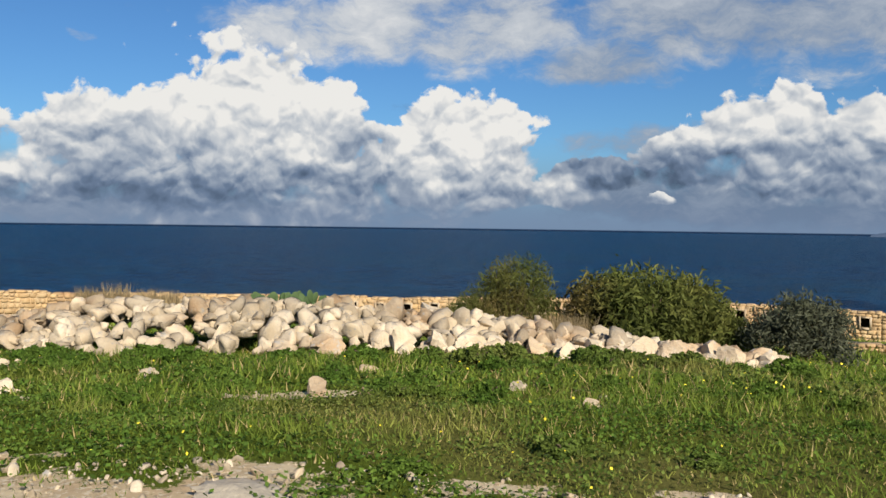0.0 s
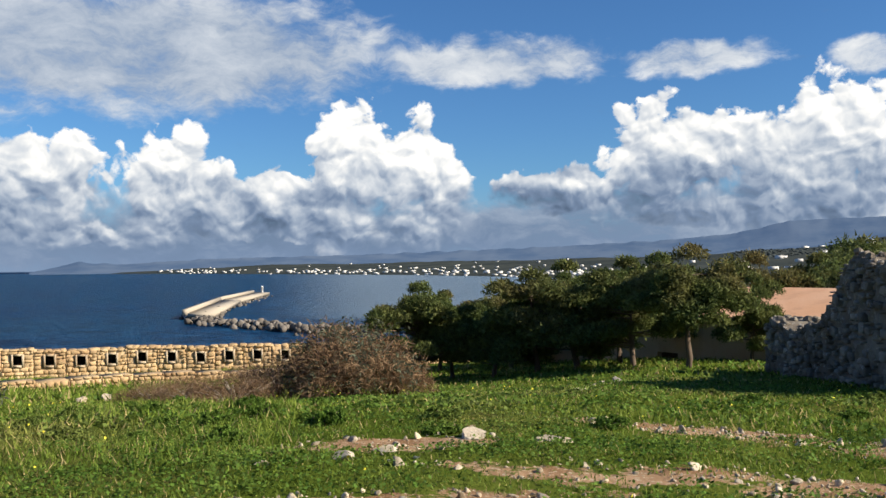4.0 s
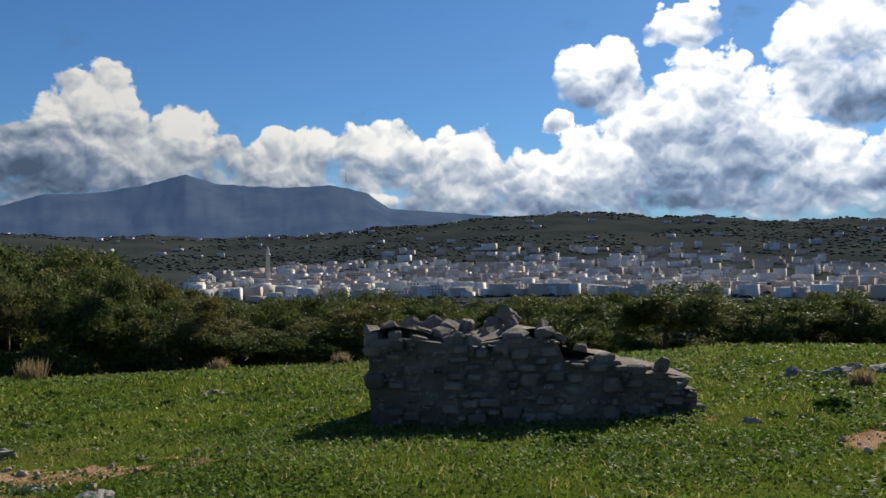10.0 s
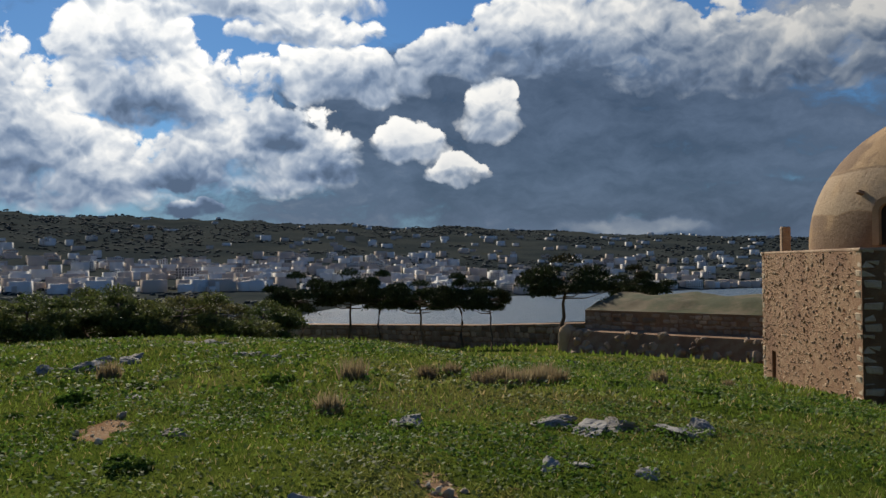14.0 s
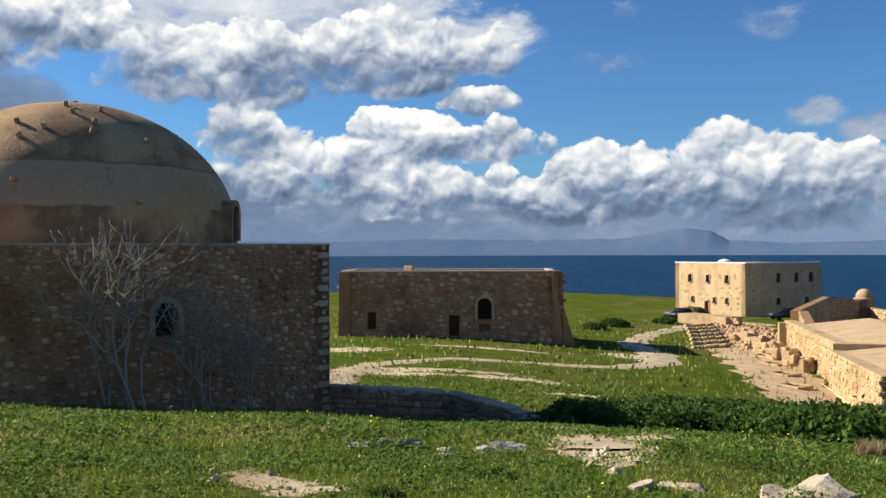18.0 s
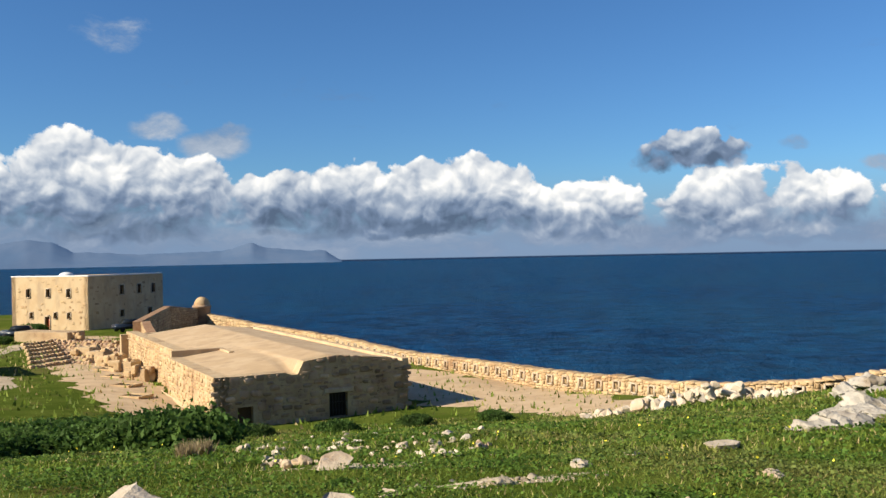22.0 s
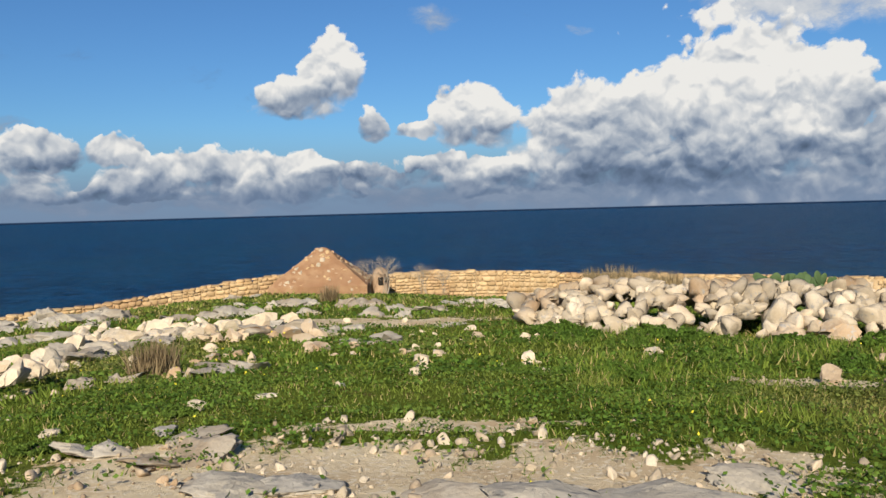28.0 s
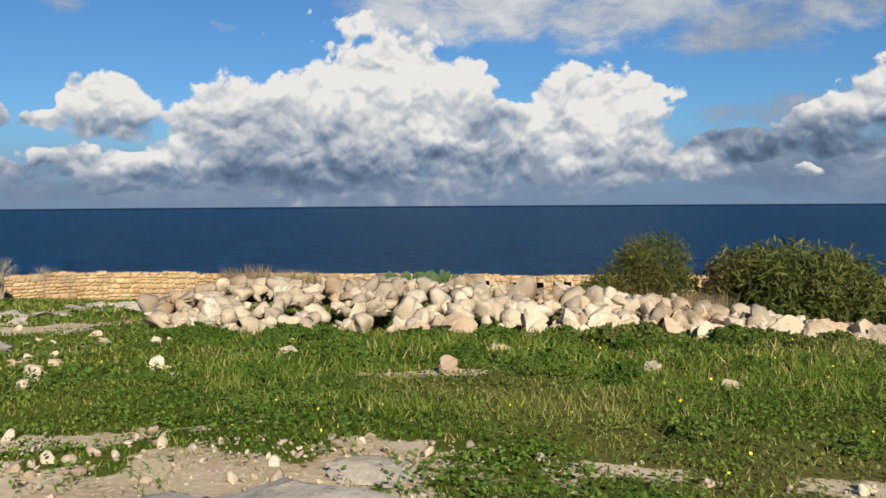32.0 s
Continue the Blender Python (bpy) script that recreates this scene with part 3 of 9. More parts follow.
PINE = leaf_mat("pine_needles", (0.068, 0.10, 0.03), (0.125, 0.142, 0.042), (0.15, 0.128, 0.05), through_light=0.32)
# darker copy of the needles: the against-the-light silhouette is put into the colour
PINE_BACKLIT = leaf_mat("backlit_needles", (0.03, 0.045, 0.014), (0.05, 0.06, 0.02), (0.055, 0.05, 0.02), through_light=0.1)
PINE2 = leaf_mat("tamarisk_leaves", (0.085, 0.105, 0.026), (0.135, 0.145, 0.038), (0.15, 0.105, 0.04))
OLIVE = leaf_mat("olive_leaves", (0.075, 0.085, 0.05), (0.11, 0.12, 0.08), (0.06, 0.07, 0.04))
IVY = leaf_mat("dark_shrub_leaves", (0.05, 0.10, 0.02), (0.08, 0.14, 0.028), (0.045, 0.07, 0.02))
BARK = plain_mat("bark", (0.13, 0.095, 0.07), 0.95, var=0.25)
TWIG = plain_mat("bare_twigs", (0.33, 0.285, 0.225), 0.9, var=0.2, island=True)
DRYTWIG = leaf_mat("dry_brown_twigs", (0.19, 0.115, 0.065), (0.26, 0.17, 0.10), (0.13, 0.08, 0.05), 0.4)
GRASS = leaf_mat("meadow_leaves", (0.14, 0.205, 0.028), (0.195, 0.255, 0.042), (0.26, 0.255, 0.07), 0.45, 0.12)
DRY = leaf_mat("dry_grass", (0.30, 0.235, 0.13), (0.38, 0.30, 0.17), (0.22, 0.16, 0.09), 0.35)
CACTUS = leaf_mat("cactus_pads", (0.06, 0.10, 0.04), (0.085, 0.13, 0.055), (0.11, 0.13, 0.055), 0.25, through_light=0.05)
YELLOW = plain_mat("yellow_petals", (0.75, 0.66, 0.05), 0.6, var=0.15, island=True)
CONCRETE = plain_mat("quay_concrete", (0.38, 0.33, 0.26), 0.9)
WHITE = plain_mat("white_paint", (0.78, 0.77, 0.74), 0.6)
CARPAINT = plain_mat("dark_blue_car_paint", (0.02, 0.03, 0.05), 0.25)
GLASS = plain_mat("dark_glass", (0.02, 0.025, 0.03), 0.1)
RUBBER = plain_mat("tyre_rubber", (0.02, 0.02, 0.02), 0.9)


def ground_mat():
    """Turf, trodden red earth with chips of stone, haze-tinted far scrub: by patches of their own shape."""
    k = Mat("meadow_ground", 1.0)
    k.b.inputs["Specular IOR Level"].default_value = 0.0
    turf = k.mix(k.ramp(k.noise(0.5, 5), 0.35, 0.65), (0.085, 0.125, 0.018), (0.135, 0.17, 0.030))
    turf = k.mix(k.ramp(k.noise(0.12, 5, 0.6), 0.5, 0.66), turf, (0.17, 0.165, 0.05))
    turf = k.mix(k.ramp(k.noise(0.8, 7, 0.7), 0.58, 0.72, 0.0, 0.8), turf, (0.16, 0.105, 0.05))
    turf = k.mix(0.7, turf, k.mix(k.noise(9, 7, 0.75), (0.1, 0.1, 0.08), (1, 1, 1)), "MULTIPLY")
    earth = k.mix(k.ramp(k.noise(1.1, 5), 0.35, 0.65), (0.44, 0.335, 0.21), (0.56, 0.465, 0.315))
    chips = k.ramp(k.noise(17, 4, 0.6), 0.53, 0.6)
    earth = k.mix(chips, earth, (0.58, 0.50, 0.37))
    red = k.mix(k.ramp(k.noise(1.4, 6), 0.35, 0.65), (0.22, 0.125, 0.065), (0.36, 0.235, 0.14))
    red = k.mix(k.ramp(k.noise(19, 4, 0.6), 0.57, 0.63), red, (0.46, 0.38, 0.27))
    side = k.N("ShaderNodeSeparateXYZ")
    k.L(k.geo.outputs["Position"], side.inputs[0])
    earth = k.mix(k.ramp(k.math("ADD", side.outputs[0], k.math("MULTIPLY", side.outputs[1], 0.9)), -1.5, 1.5), earth, red)
    bare = k.N("ShaderNodeAttribute")
    bare.attribute_name = "bare"
    edge = k.math("ADD", bare.outputs["Fac"], k.math("MULTIPLY", k.math("SUBTRACT", k.noise(1.6, 8, 0.72), 0.5), 2.7))
    c = k.mix(k.ramp(edge, 0.42, 0.55), turf, earth)
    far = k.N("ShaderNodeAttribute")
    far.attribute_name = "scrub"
    # far scrub, with the blue-grey of distance haze mixed into its colour
    hazed_land = k.mix(k.ramp(k.noise(0.006, 6, 0.6), 0.4, 0.6), (0.055, 0.068, 0.070), (0.080, 0.092, 0.088))
    hazed_land = k.mix(k.ramp(k.noise(0.02, 5, 0.6), 0.62, 0.68), hazed_land, (0.09, 0.092, 0.07))
    hazed_land = k.mix(0.8, hazed_land, k.mix(k.noise(0.12, 6, 0.7), (0.2, 0.2, 0.18), (1, 1, 1)), "MULTIPLY")
    c = k.mix(far.outputs["Fac"], c, hazed_land)
    k.base(c).bump(k.noise(7, 7, 0.7), 0.7, 0.06)
    return k.m


def sea_mat():
    k = Mat("sea_water", 0.42)
    c = k.mix(k.ramp(k.noise(0.09, 9, 0.78), 0.40, 0.60), (0.0004, 0.011, 0.040), (0.005, 0.058, 0.150))
    c = k.mix(k.ramp(k.noise(0.04, 9, 0.8), 0.52, 0.66, 0.0, 0.7), c, (0.012, 0.085, 0.18))
    c = k.mix(k.ramp(k.noise(0.055, 9, 0.8), 0.47, 0.34, 0.0, 0.8), c, (0.0003, 0.007, 0.028))
    c = k.mix(k.ramp(k.noise(0.006, 5, 0.6), 0.42, 0.62, 0.0, 0.35), c, (0.008, 0.055, 0.105))
    c = k.mix(k.ramp(k.noise(0.5, 5, 0.7), 0.60, 0.72, 0.0, 0.5), c, (0.03, 0.11, 0.20))
    c = k.mix(k.ramp(k.noise(0.33, 5, 0.7), 0.50, 0.30, 0.0, 0.7), c, (0.0003, 0.007, 0.026))
    # paler grey-blue wherever the attribute is high
    pale_water = k.N("ShaderNodeAttribute")
    pale_water.attribute_name = "pale_water"
    c = k.mix(pale_water.outputs["Fac"], c, (0.16, 0.22, 0.28))
    k.base(c)
    k.b.inputs["IOR"].default_value = 1.33
    k.b.inputs["Specular IOR Level"].default_value = 0.05
    w = k.math("ADD", k.noise(0.2, 6, 0.65), k.math("MULTIPLY", k.noise(0.6, 4, 0.6), 0.4))
    k.bump(w, 1.0, 3.2)
    return k.m


GROUND, SEA = ground_mat(), sea_mat()


# distance haze is put in as a bluish base and a weak emission
def hazed_far_mat(name, a, b, glow, scale, power=0.5):
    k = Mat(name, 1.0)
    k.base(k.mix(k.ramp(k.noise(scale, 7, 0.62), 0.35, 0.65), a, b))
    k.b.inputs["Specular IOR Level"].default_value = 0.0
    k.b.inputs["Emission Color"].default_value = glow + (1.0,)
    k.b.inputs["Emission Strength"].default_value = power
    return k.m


# blue glow paints the haze over mountain and headlands
MOUNTAIN = hazed_far_mat("hazed_mountain", (0.035, 0.05, 0.07), (0.07, 0.085, 0.10), (0.06, 0.105, 0.20), 0.004, 0.5)
FARCOAST = hazed_far_mat("hazed_coast", (0.05, 0.075, 0.11), (0.07, 0.09, 0.12), (0.10, 0.17, 0.30), 0.004, 0.36)


# ---------------------------------------------------------------- helpers for meshes
def mesh(name, verts, faces, mat=None, smooth=False):
    me = bpy.data.meshes.new(name)
    if isinstance(verts, np.ndarray) and isinstance(faces, np.ndarray):
        n, kf = len(faces), faces.shape[1]
        me.vertices.add(len(verts))
        me.vertices.foreach_set("co", np.asarray(verts, np.float32).ravel())
        me.loops.add(n * kf)
        me.loops.foreach_set("vertex_index", faces.astype(np.int32).ravel())
        me.polygons.add(n)
        me.polygons.foreach_set("loop_start", np.arange(0, n * kf, kf, dtype=np.int32))
        me.update(calc_edges=True)
    else:
        me.from_pydata([tuple(v) for v in verts], [], [tuple(f) for f in faces])
        me.update()
    if smooth:
        me.polygons.foreach_set("use_smooth", [True] * len(me.polygons))
    if mat:
        me.materials.append(mat)
    return me


def thing(name, label, category, loc=(0, 0, 0), data=None, group="", kind=""):
    ob = new(name, data)
    ob.location = loc
    return tagged(ob, label, category, group, kind)


def child(name, me, parent, label="", kind="", loc=None, rot=None, scale=None):
    ob = new(name, me)
    ob.parent = parent
    if loc is not None:
        ob.location = loc
    if rot is not None:
        ob.rotation_euler = rot
    if scale is not None:
        ob.scale = scale
    return tagged(ob, label, "", "", kind)


# ---------------------------------------------------------------- the lie of the land
SEA_Z = -28.4
RING = (0.0, 6.0, 13.0, 20.0, 30.0, 45.0, 70.0, 130.0)
# heights by bearing, every 15 degrees from 0
H6 = (-.2, -.2, -.2, -.2, -.2, -.2, -.2, -.15, -.15, -.2, -.3, -.35, -.35, -.3, -.3, -.25, -.15, -.1, 0, 0, -.1, -.1, -.15, -.2)
H13 = (-.6, -.6, -.5, -.5, -.5, -.6, -.6, -.55, -.5, -.65, -.95, -1.15, -1.2, -1.1, -1.1, -.95, -.6, -.3, -.1, -.05, -.35, -.4, -.45, -.5)
H20 = (-1.0, -1.1, -1.4, -1.4, -1.2, -1.1, -1.1, -1.0, -.95, -1.25, -1.9, -2.2, -2.4, -2.3, -2.2, -1.8, -1.4, -.75, -.2, -.1, -.5, -.6, -.6, -.7)
H30 = (-1.7, -1.8, -2.5, -2.5, -2.2, -2.0, -1.8, -1.6, -1.45, -1.65, -3.2, -4.2, -4.5, -4.1, -4.0, -3.4, -2.5, -1.8, -1.0, -.8, -1.2, -1.5, -1.6, -1.5)
H45 = (-3.0, -3.0, -3.6, -3.6, -3.5, -3.6, -3.5, -3.0, -2.4, -3.2, -5.5, -6.6, -7.0, -5.4, -4.4, -4.0, -3.6, -3.2, -3.0, -2.6, -3.0, -3.4, -3.5, -3.2)
H70 = (-6, -6, -5, -5, -5, -5, -5, -5, -5, -6, -7, -7.2, -7.2, -6.3, -5.2, -5.0, -5, -5, -5.5, -6, -6, -6, -6, -6)
H130 = (-12, -14, -9, -9, -9, -9, -9, -9, -9, -9, -9, -7.4, -7.4, -7.4, -7.0, -7.0, -8, -9, -12, -13, -13, -13, -13, -12)
TABLE = np.array([[0.0] * 24, H6, H13, H20, H30, H45, H70, H130])
# the brink of the rock by bearing
BRINK_AZ = (0, 15, 30, 45, 60, 75, 90, 105, 120, 135, 150, 158, 165, 172, 178, 185, 190, 200, 215, 235, 250, 270, 330, 360)
BRINK_R = (110, 62, 52, 51, 51, 51, 51, 51, 52, 51, 50, 54, 63, 77, 98, 128, 165, 185, 190, 165, 130, 115, 120, 110)
# skyline of the inland hills by bearing (degrees up)
HILL_AZ = (-180, -130, -122, -112, -99, -88, -80, -71, -60, -54, -48, -40, -30, -19, -12, -5, 3, 7, 14, 22, 30, 40, 47, 52, 180)
HILL_EL = (-1, -1, 1.2, 1.6, 2.1, 2.5, 2.7, 3.0, 3.6, 3.2, 2.6, 2.2, 2.2, 2.5, 2.5, 2.0, 1.1, 0.7, 0.4, 0.3, 0.25, 0.18, 0.05, -1, -1)
# distance of the far shore by bearing, and of the near shore of the bay
SHORE_AZ = (-130, -122, -115, -105, -93, -86)
SHORE_R = (1300, 1100, 900, 760, 640, 420)
EAST_AZ = (14, 21, 30, 38, 48, 52)
EAST_R = (500, 1700, 2400, 3000, 4100, 4700)


def smooth_step(x):
    x = np.clip(x, 0, 1)
    return x * x * (3 - 2 * x)


def ripple(x, y, s, seed=0.0):
    """Cheap smooth relief from a few sine waves."""
    return (np.sin(x * s + 1.3 + seed) * np.cos(y * s * 1.13 + 0.7 * seed) + 0.6 * np.sin((x + y) * s * 1.9 + 2.1 * seed) * np.cos((x - y) * s * 1.7 + seed)
            + 0.35 * np.sin(x * s * 4.1 - y * s * 2.3 + seed) * np.cos(y * s * 3.7 + x * s * 1.1)) / 1.95


def ground_z(x, y, relief=True):
    x, y = np.asarray(x, float), np.asarray(y, float)
    r, az = np.hypot(x, y), np.degrees(np.arctan2(-x, y)) % 360
    k = az / 15.0
    i0 = np.floor(k).astype(int) % 24
    f = smooth_step(k - np.floor(k)) * 0.5 + (k - np.floor(k)) * 0.5
    cols = TABLE[:, i0] * (1 - f) + TABLE[:, (i0 + 1) % 24] * f
    rr = np.clip(r, 0, 129.9)
    j = np.clip(np.searchsorted(RING, rr, side="right") - 1, 0, 6)
    ring = np.array(RING)

    def pick(n):
        n = np.clip(n, 0, 7)
        return np.take_along_axis(cols, n[None], 0)[0] if cols.ndim > 1 else cols[n]

    h = ring[j + 1] - ring[j]
    t = (rr - ring[j]) / h
    p0, p1 = pick(j), pick(j + 1)
    hm, hp = h, np.where(j < 6, ring[np.clip(j + 2, 0, 7)] - ring[j + 1], h)
    m0 = np.where(j > 0, ((p1 - p0) / h + (p0 - pick(j - 1)) / np.where(j > 0, ring[j] - ring[np.clip(j - 1, 0, 7)], 1)) / 2, 0)
    m1 = np.where(j < 6, ((p1 - p0) / h + (pick(j + 2) - p1) / hp) / 2, (p1 - p0) / h)
    z = (2 * t**3 - 3 * t**2 + 1) * p0 + (t**3 - 2 * t**2 + t) * hm * m0 + (-2 * t**3 + 3 * t**2) * p1 + (t**3 - t**2) * hm * m1
    if relief:
        z = z + (0.05 * ripple(x, y, 0.9) + 0.09 * ripple(x, y, 0.31, 2.0)) * smooth_step(r / 6) * smooth_step((60 - r) / 20)
    # past the brink: sea cliff, or the long slope down to the town
    brink = np.interp(az, BRINK_AZ, BRINK_R)
    a180 = (az + 180) % 360 - 180
    landward = smooth_step((-a180 + 20) / 12) * smooth_step((a180 + 122) / 12)
    plain = -22.0 + 0 * r
    reach = 30 + landward * 260
    fall = smooth_step((r - brink) / reach)
    low = plain * landward + (-34.0) * (1 - landward)
    z = z * (1 - fall) + low * fall
    # bay and shores
    sig = np.degrees(np.arctan(1 / 40))
    inland = np.interp(a180, HILL_AZ, HILL_EL)
    shore = np.where(a180 < 0, np.interp(a180, SHORE_AZ, SHORE_R), np.interp(a180, EAST_AZ, EAST_R))
    base = smooth_step((r - shore) / 120)
    up = smooth_step((r - np.maximum(shore, 550)) / np.maximum(2900 - np.maximum(shore, 550), 1200))
    up = 0.75 * up + 0.25 * np.clip((r - shore) / 2400, 0, 1)
    crest = np.tan(np.radians(inland)) * 2950 * (1 + 0.05 * ripple(a180, r * 0, 0.9) + 0.03 * ripple(a180, r * 0, 3.1))
    far = -33.0 + base * 8.5 + up * np.maximum(crest + 22, 0)
    far = far + base * up * 9 * ripple(x, y, 0.006) + base * 2.0 * up * ripple(x, y, 0.03)
    far = np.where((a180 > -130) & (a180 < 52), far, -34.0)
    wet = np.where(landward > 0.5, far, np.maximum(far, -34.0))
    w = smooth_step((r - 420) / 160)
    bay = np.where((a180 < -84) & (a180 > -131), smooth_step((-84 - a180) / 5), 0.0)
    east = np.where((a180 > 12) & (a180 < 60), smooth_step((a180 - 12) / 5), 0.0)
    w = np.maximum(w, np.maximum(bay, east) * smooth_step((r - 170) / 90))
    return z * (1 - w) + wet * w


def gz(x, y):
    return float(ground_z(np.array([x]), np.array([y]))[0])


def patch(x, y, az, d, along, across, turn):
    """1 in the middle of an elongated patch of trodden ground, 0 outside."""
    c = heading(az, d)
    ca, sa = math.cos(radians(turn)), math.sin(radians(turn))
    u, v = (x - c.x) * ca + (y - c.y) * sa, -(x - c.x) * sa + (y - c.y) * ca
    return np.clip(1.25 - np.sqrt((u / along) ** 2 + (v / across) ** 2), 0, 1)


# bearing, distance, half length, half width, turn of each bare patch
BARE = [(119, 6.4, 2.8, 1.5, 119), (105, 6.2, 2.6, 1.25, 105), (128, 7.6, 1.5, 0.45, 128), (90, 7.2, 0.9, 0.35, 90), (77, 7.0, 0.6, 0.3, 77), (64, 7.0, 0.6, 0.3, 64),
        (110, 8.2, 1.6, 0.3, 110), (40, 7.2, 1.0, 0.35, 40), (30, 7.2, 1.6, 0.45, 30), (32, 9.8, 1.5, 0.55, 32), (17, 8.2, 2.4, 0.4, 10), (2, 8.5, 2.8, 0.5, 5),
        (-6, 6.5, 2.2, 0.8, 0), (-10, 10.5, 4.0, 0.9, -12), (-20, 9.4, 3.6, 0.8, -25), (-16, 13.5, 3.0, 0.7, -10), (-28, 7.2, 1.4, 0.5, 0), (12, 11.5, 2.0, 0.6, 0),
        (-160, 12.5, 2.6, 0.7, 115), (-163, 16.0, 2.4, 0.7, 100), (-170, 19, 2.0, 0.8, 60), (175, 12, 1.0, 0.5, 0), (165, 10, 1.2, 0.4, 0), (-140, 9, 1.0, 0.35, 0),
        (-98, 7.0, 0.5, 0.2, 0), (-78, 10, 0.8, 0.25, 0), (113, 22, 4.0, 1.5, 113), (105, 29, 4.5, 1.5, 105), (88, 11.6, 1.0, 0.4, 88), (-150, 33, 5, 0.9, 20),
        (-147, 44, 5, 1.2, 30), (-150, 46, 6, 1.0, 28), (-155, 44, 4, 1.0, 25), (-153, 62, 6, 0.9, 30), (-160, 40, 2.5, 0.8, 20), (-145, 58, 2.5, 3, 0), (-162.5, 66, 3, 2.2, 0)]


def bare_at(x, y):
    b = np.zeros_like(x)
    for az, d, al, ac, turn in BARE:
        b = np.maximum(b, patch(x, y, az, d, al, ac, turn))
    return b


def make_ground():
    na = 480
    radii = [0.0] + list(np.concatenate([np.arange(0.7, 24, 0.42), np.geomspace(24, 240, 100)[1:], np.geomspace(240, 4900, 110)[1:]]))
    a = np.arange(na) * 2 * math.pi / na
    R, A = np.meshgrid(np.array(radii[1:]), a, indexing="ij")
    x, y = -np.sin(A) * R, np.cos(A) * R
    x, y = np.concatenate([[0.0], x.ravel()]), np.concatenate([[0.0], y.ravel()])
    z = ground_z(x, y)
    n = len(radii) - 1
    i, j = np.meshgrid(np.arange(n - 1), np.arange(na), indexing="ij")
    q = np.stack([1 + i * na + j, 1 + i * na + (j + 1) % na, 1 + (i + 1) * na + (j + 1) % na, 1 + (i + 1) * na + j], -1).reshape(-1, 4)
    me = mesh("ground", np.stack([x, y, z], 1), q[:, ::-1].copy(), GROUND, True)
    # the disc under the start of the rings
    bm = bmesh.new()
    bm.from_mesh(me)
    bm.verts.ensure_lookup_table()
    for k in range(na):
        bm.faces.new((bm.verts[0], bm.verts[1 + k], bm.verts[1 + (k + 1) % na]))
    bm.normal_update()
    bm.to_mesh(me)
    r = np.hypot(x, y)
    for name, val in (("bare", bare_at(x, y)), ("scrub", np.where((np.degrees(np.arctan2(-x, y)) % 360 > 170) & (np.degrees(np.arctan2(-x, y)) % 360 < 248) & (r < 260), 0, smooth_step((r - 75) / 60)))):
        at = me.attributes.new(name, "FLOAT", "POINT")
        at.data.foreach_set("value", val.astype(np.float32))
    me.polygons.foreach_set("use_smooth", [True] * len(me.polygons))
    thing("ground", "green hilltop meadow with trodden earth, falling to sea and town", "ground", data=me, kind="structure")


def make_sea():
    na = 180
    rad = np.concatenate([np.geomspace(30, 4960, 60)])
    a = np.arange(na) * 2 * math.pi / na
    R, A = np.meshgrid(rad, a, indexing="ij")
    x, y = (-np.sin(A) * R).ravel(), (np.cos(A) * R).ravel()
    i, j = np.meshgrid(np.arange(len(rad) - 1), np.arange(na), indexing="ij")
    q = np.stack([i * na + j, i * na + (j + 1) % na, (i + 1) * na + (j + 1) % na, (i + 1) * na + j], -1).reshape(-1, 4)
    me = mesh("sea", np.stack([x, y, 0 * x + SEA_Z], 1), q[:, ::-1].copy(), SEA, True)
    az = np.degrees(np.arctan2(-x, y))
    # paler water within two spans of bearing
    pale_water = np.maximum(smooth_step((-86 - az) / 6) * smooth_step((az + 135) / 10) * 0.8, smooth_step((40 - az) / 8) * smooth_step((az - 5) / 5) * smooth_step((np.hypot(x, y) - 450) / 100) * 0.8)
    at = me.attributes.new("pale_water", "FLOAT", "POINT")
    at.data.foreach_set("value", pale_water.astype(np.float32))
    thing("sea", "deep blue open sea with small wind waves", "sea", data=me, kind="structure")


make_ground()
make_sea()


# ---------------------------------------------------------------- mountains behind the land and over the sea
def ridge(name, label, az0, az1, profile, dist, depth, mat, foot, seed):
    """A range with spurs and gullies; profile gives the skyline in degrees by bearing."""
    n, m = int(abs(az1 - az0) * 7), 14
    pa, pe = [p[0] for p in profile], [p[1] for p in profile]
    verts = []
    for i in range(n + 1):
        az = az0 + (az1 - az0) * i / n
        el = float(np.interp(az, pa, pe))
        top = math.tan(radians(el)) * dist + 1.6
        for j in range(m + 1):
            s = j / m
            d = dist - depth * (1 - s)
            g = noise.fractal(Vector((az * 0.35, s * 2.2, seed)), 1.0, 2.0, 5)
            z = foot + (top - foot) * (s**0.85) + g * (top - foot) * 0.10 * (1 - s) * 2 * s + noise.fractal(Vector((az * 1.1, seed, 3)), 1.0, 2.0, 4) * dist * 0.0012 * s**6
            h = heading(az, d)
            verts.append((h.x, h.y, z))
    faces = [(i * (m + 1) + j, i * (m + 1) + j + 1, (i + 1) * (m + 1) + j + 1, (i + 1) * (m + 1) + j) for i in range(n) for j in range(m)]
    return thing(name, label, "mountain", data=mesh(name, verts, faces, mat, True), kind="structure")


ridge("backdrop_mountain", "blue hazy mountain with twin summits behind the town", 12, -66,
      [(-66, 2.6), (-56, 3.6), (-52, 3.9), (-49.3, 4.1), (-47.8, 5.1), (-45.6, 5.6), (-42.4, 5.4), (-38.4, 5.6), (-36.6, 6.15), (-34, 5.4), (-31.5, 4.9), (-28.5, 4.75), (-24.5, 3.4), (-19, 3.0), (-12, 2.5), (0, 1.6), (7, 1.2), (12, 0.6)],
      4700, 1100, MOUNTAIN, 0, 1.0)
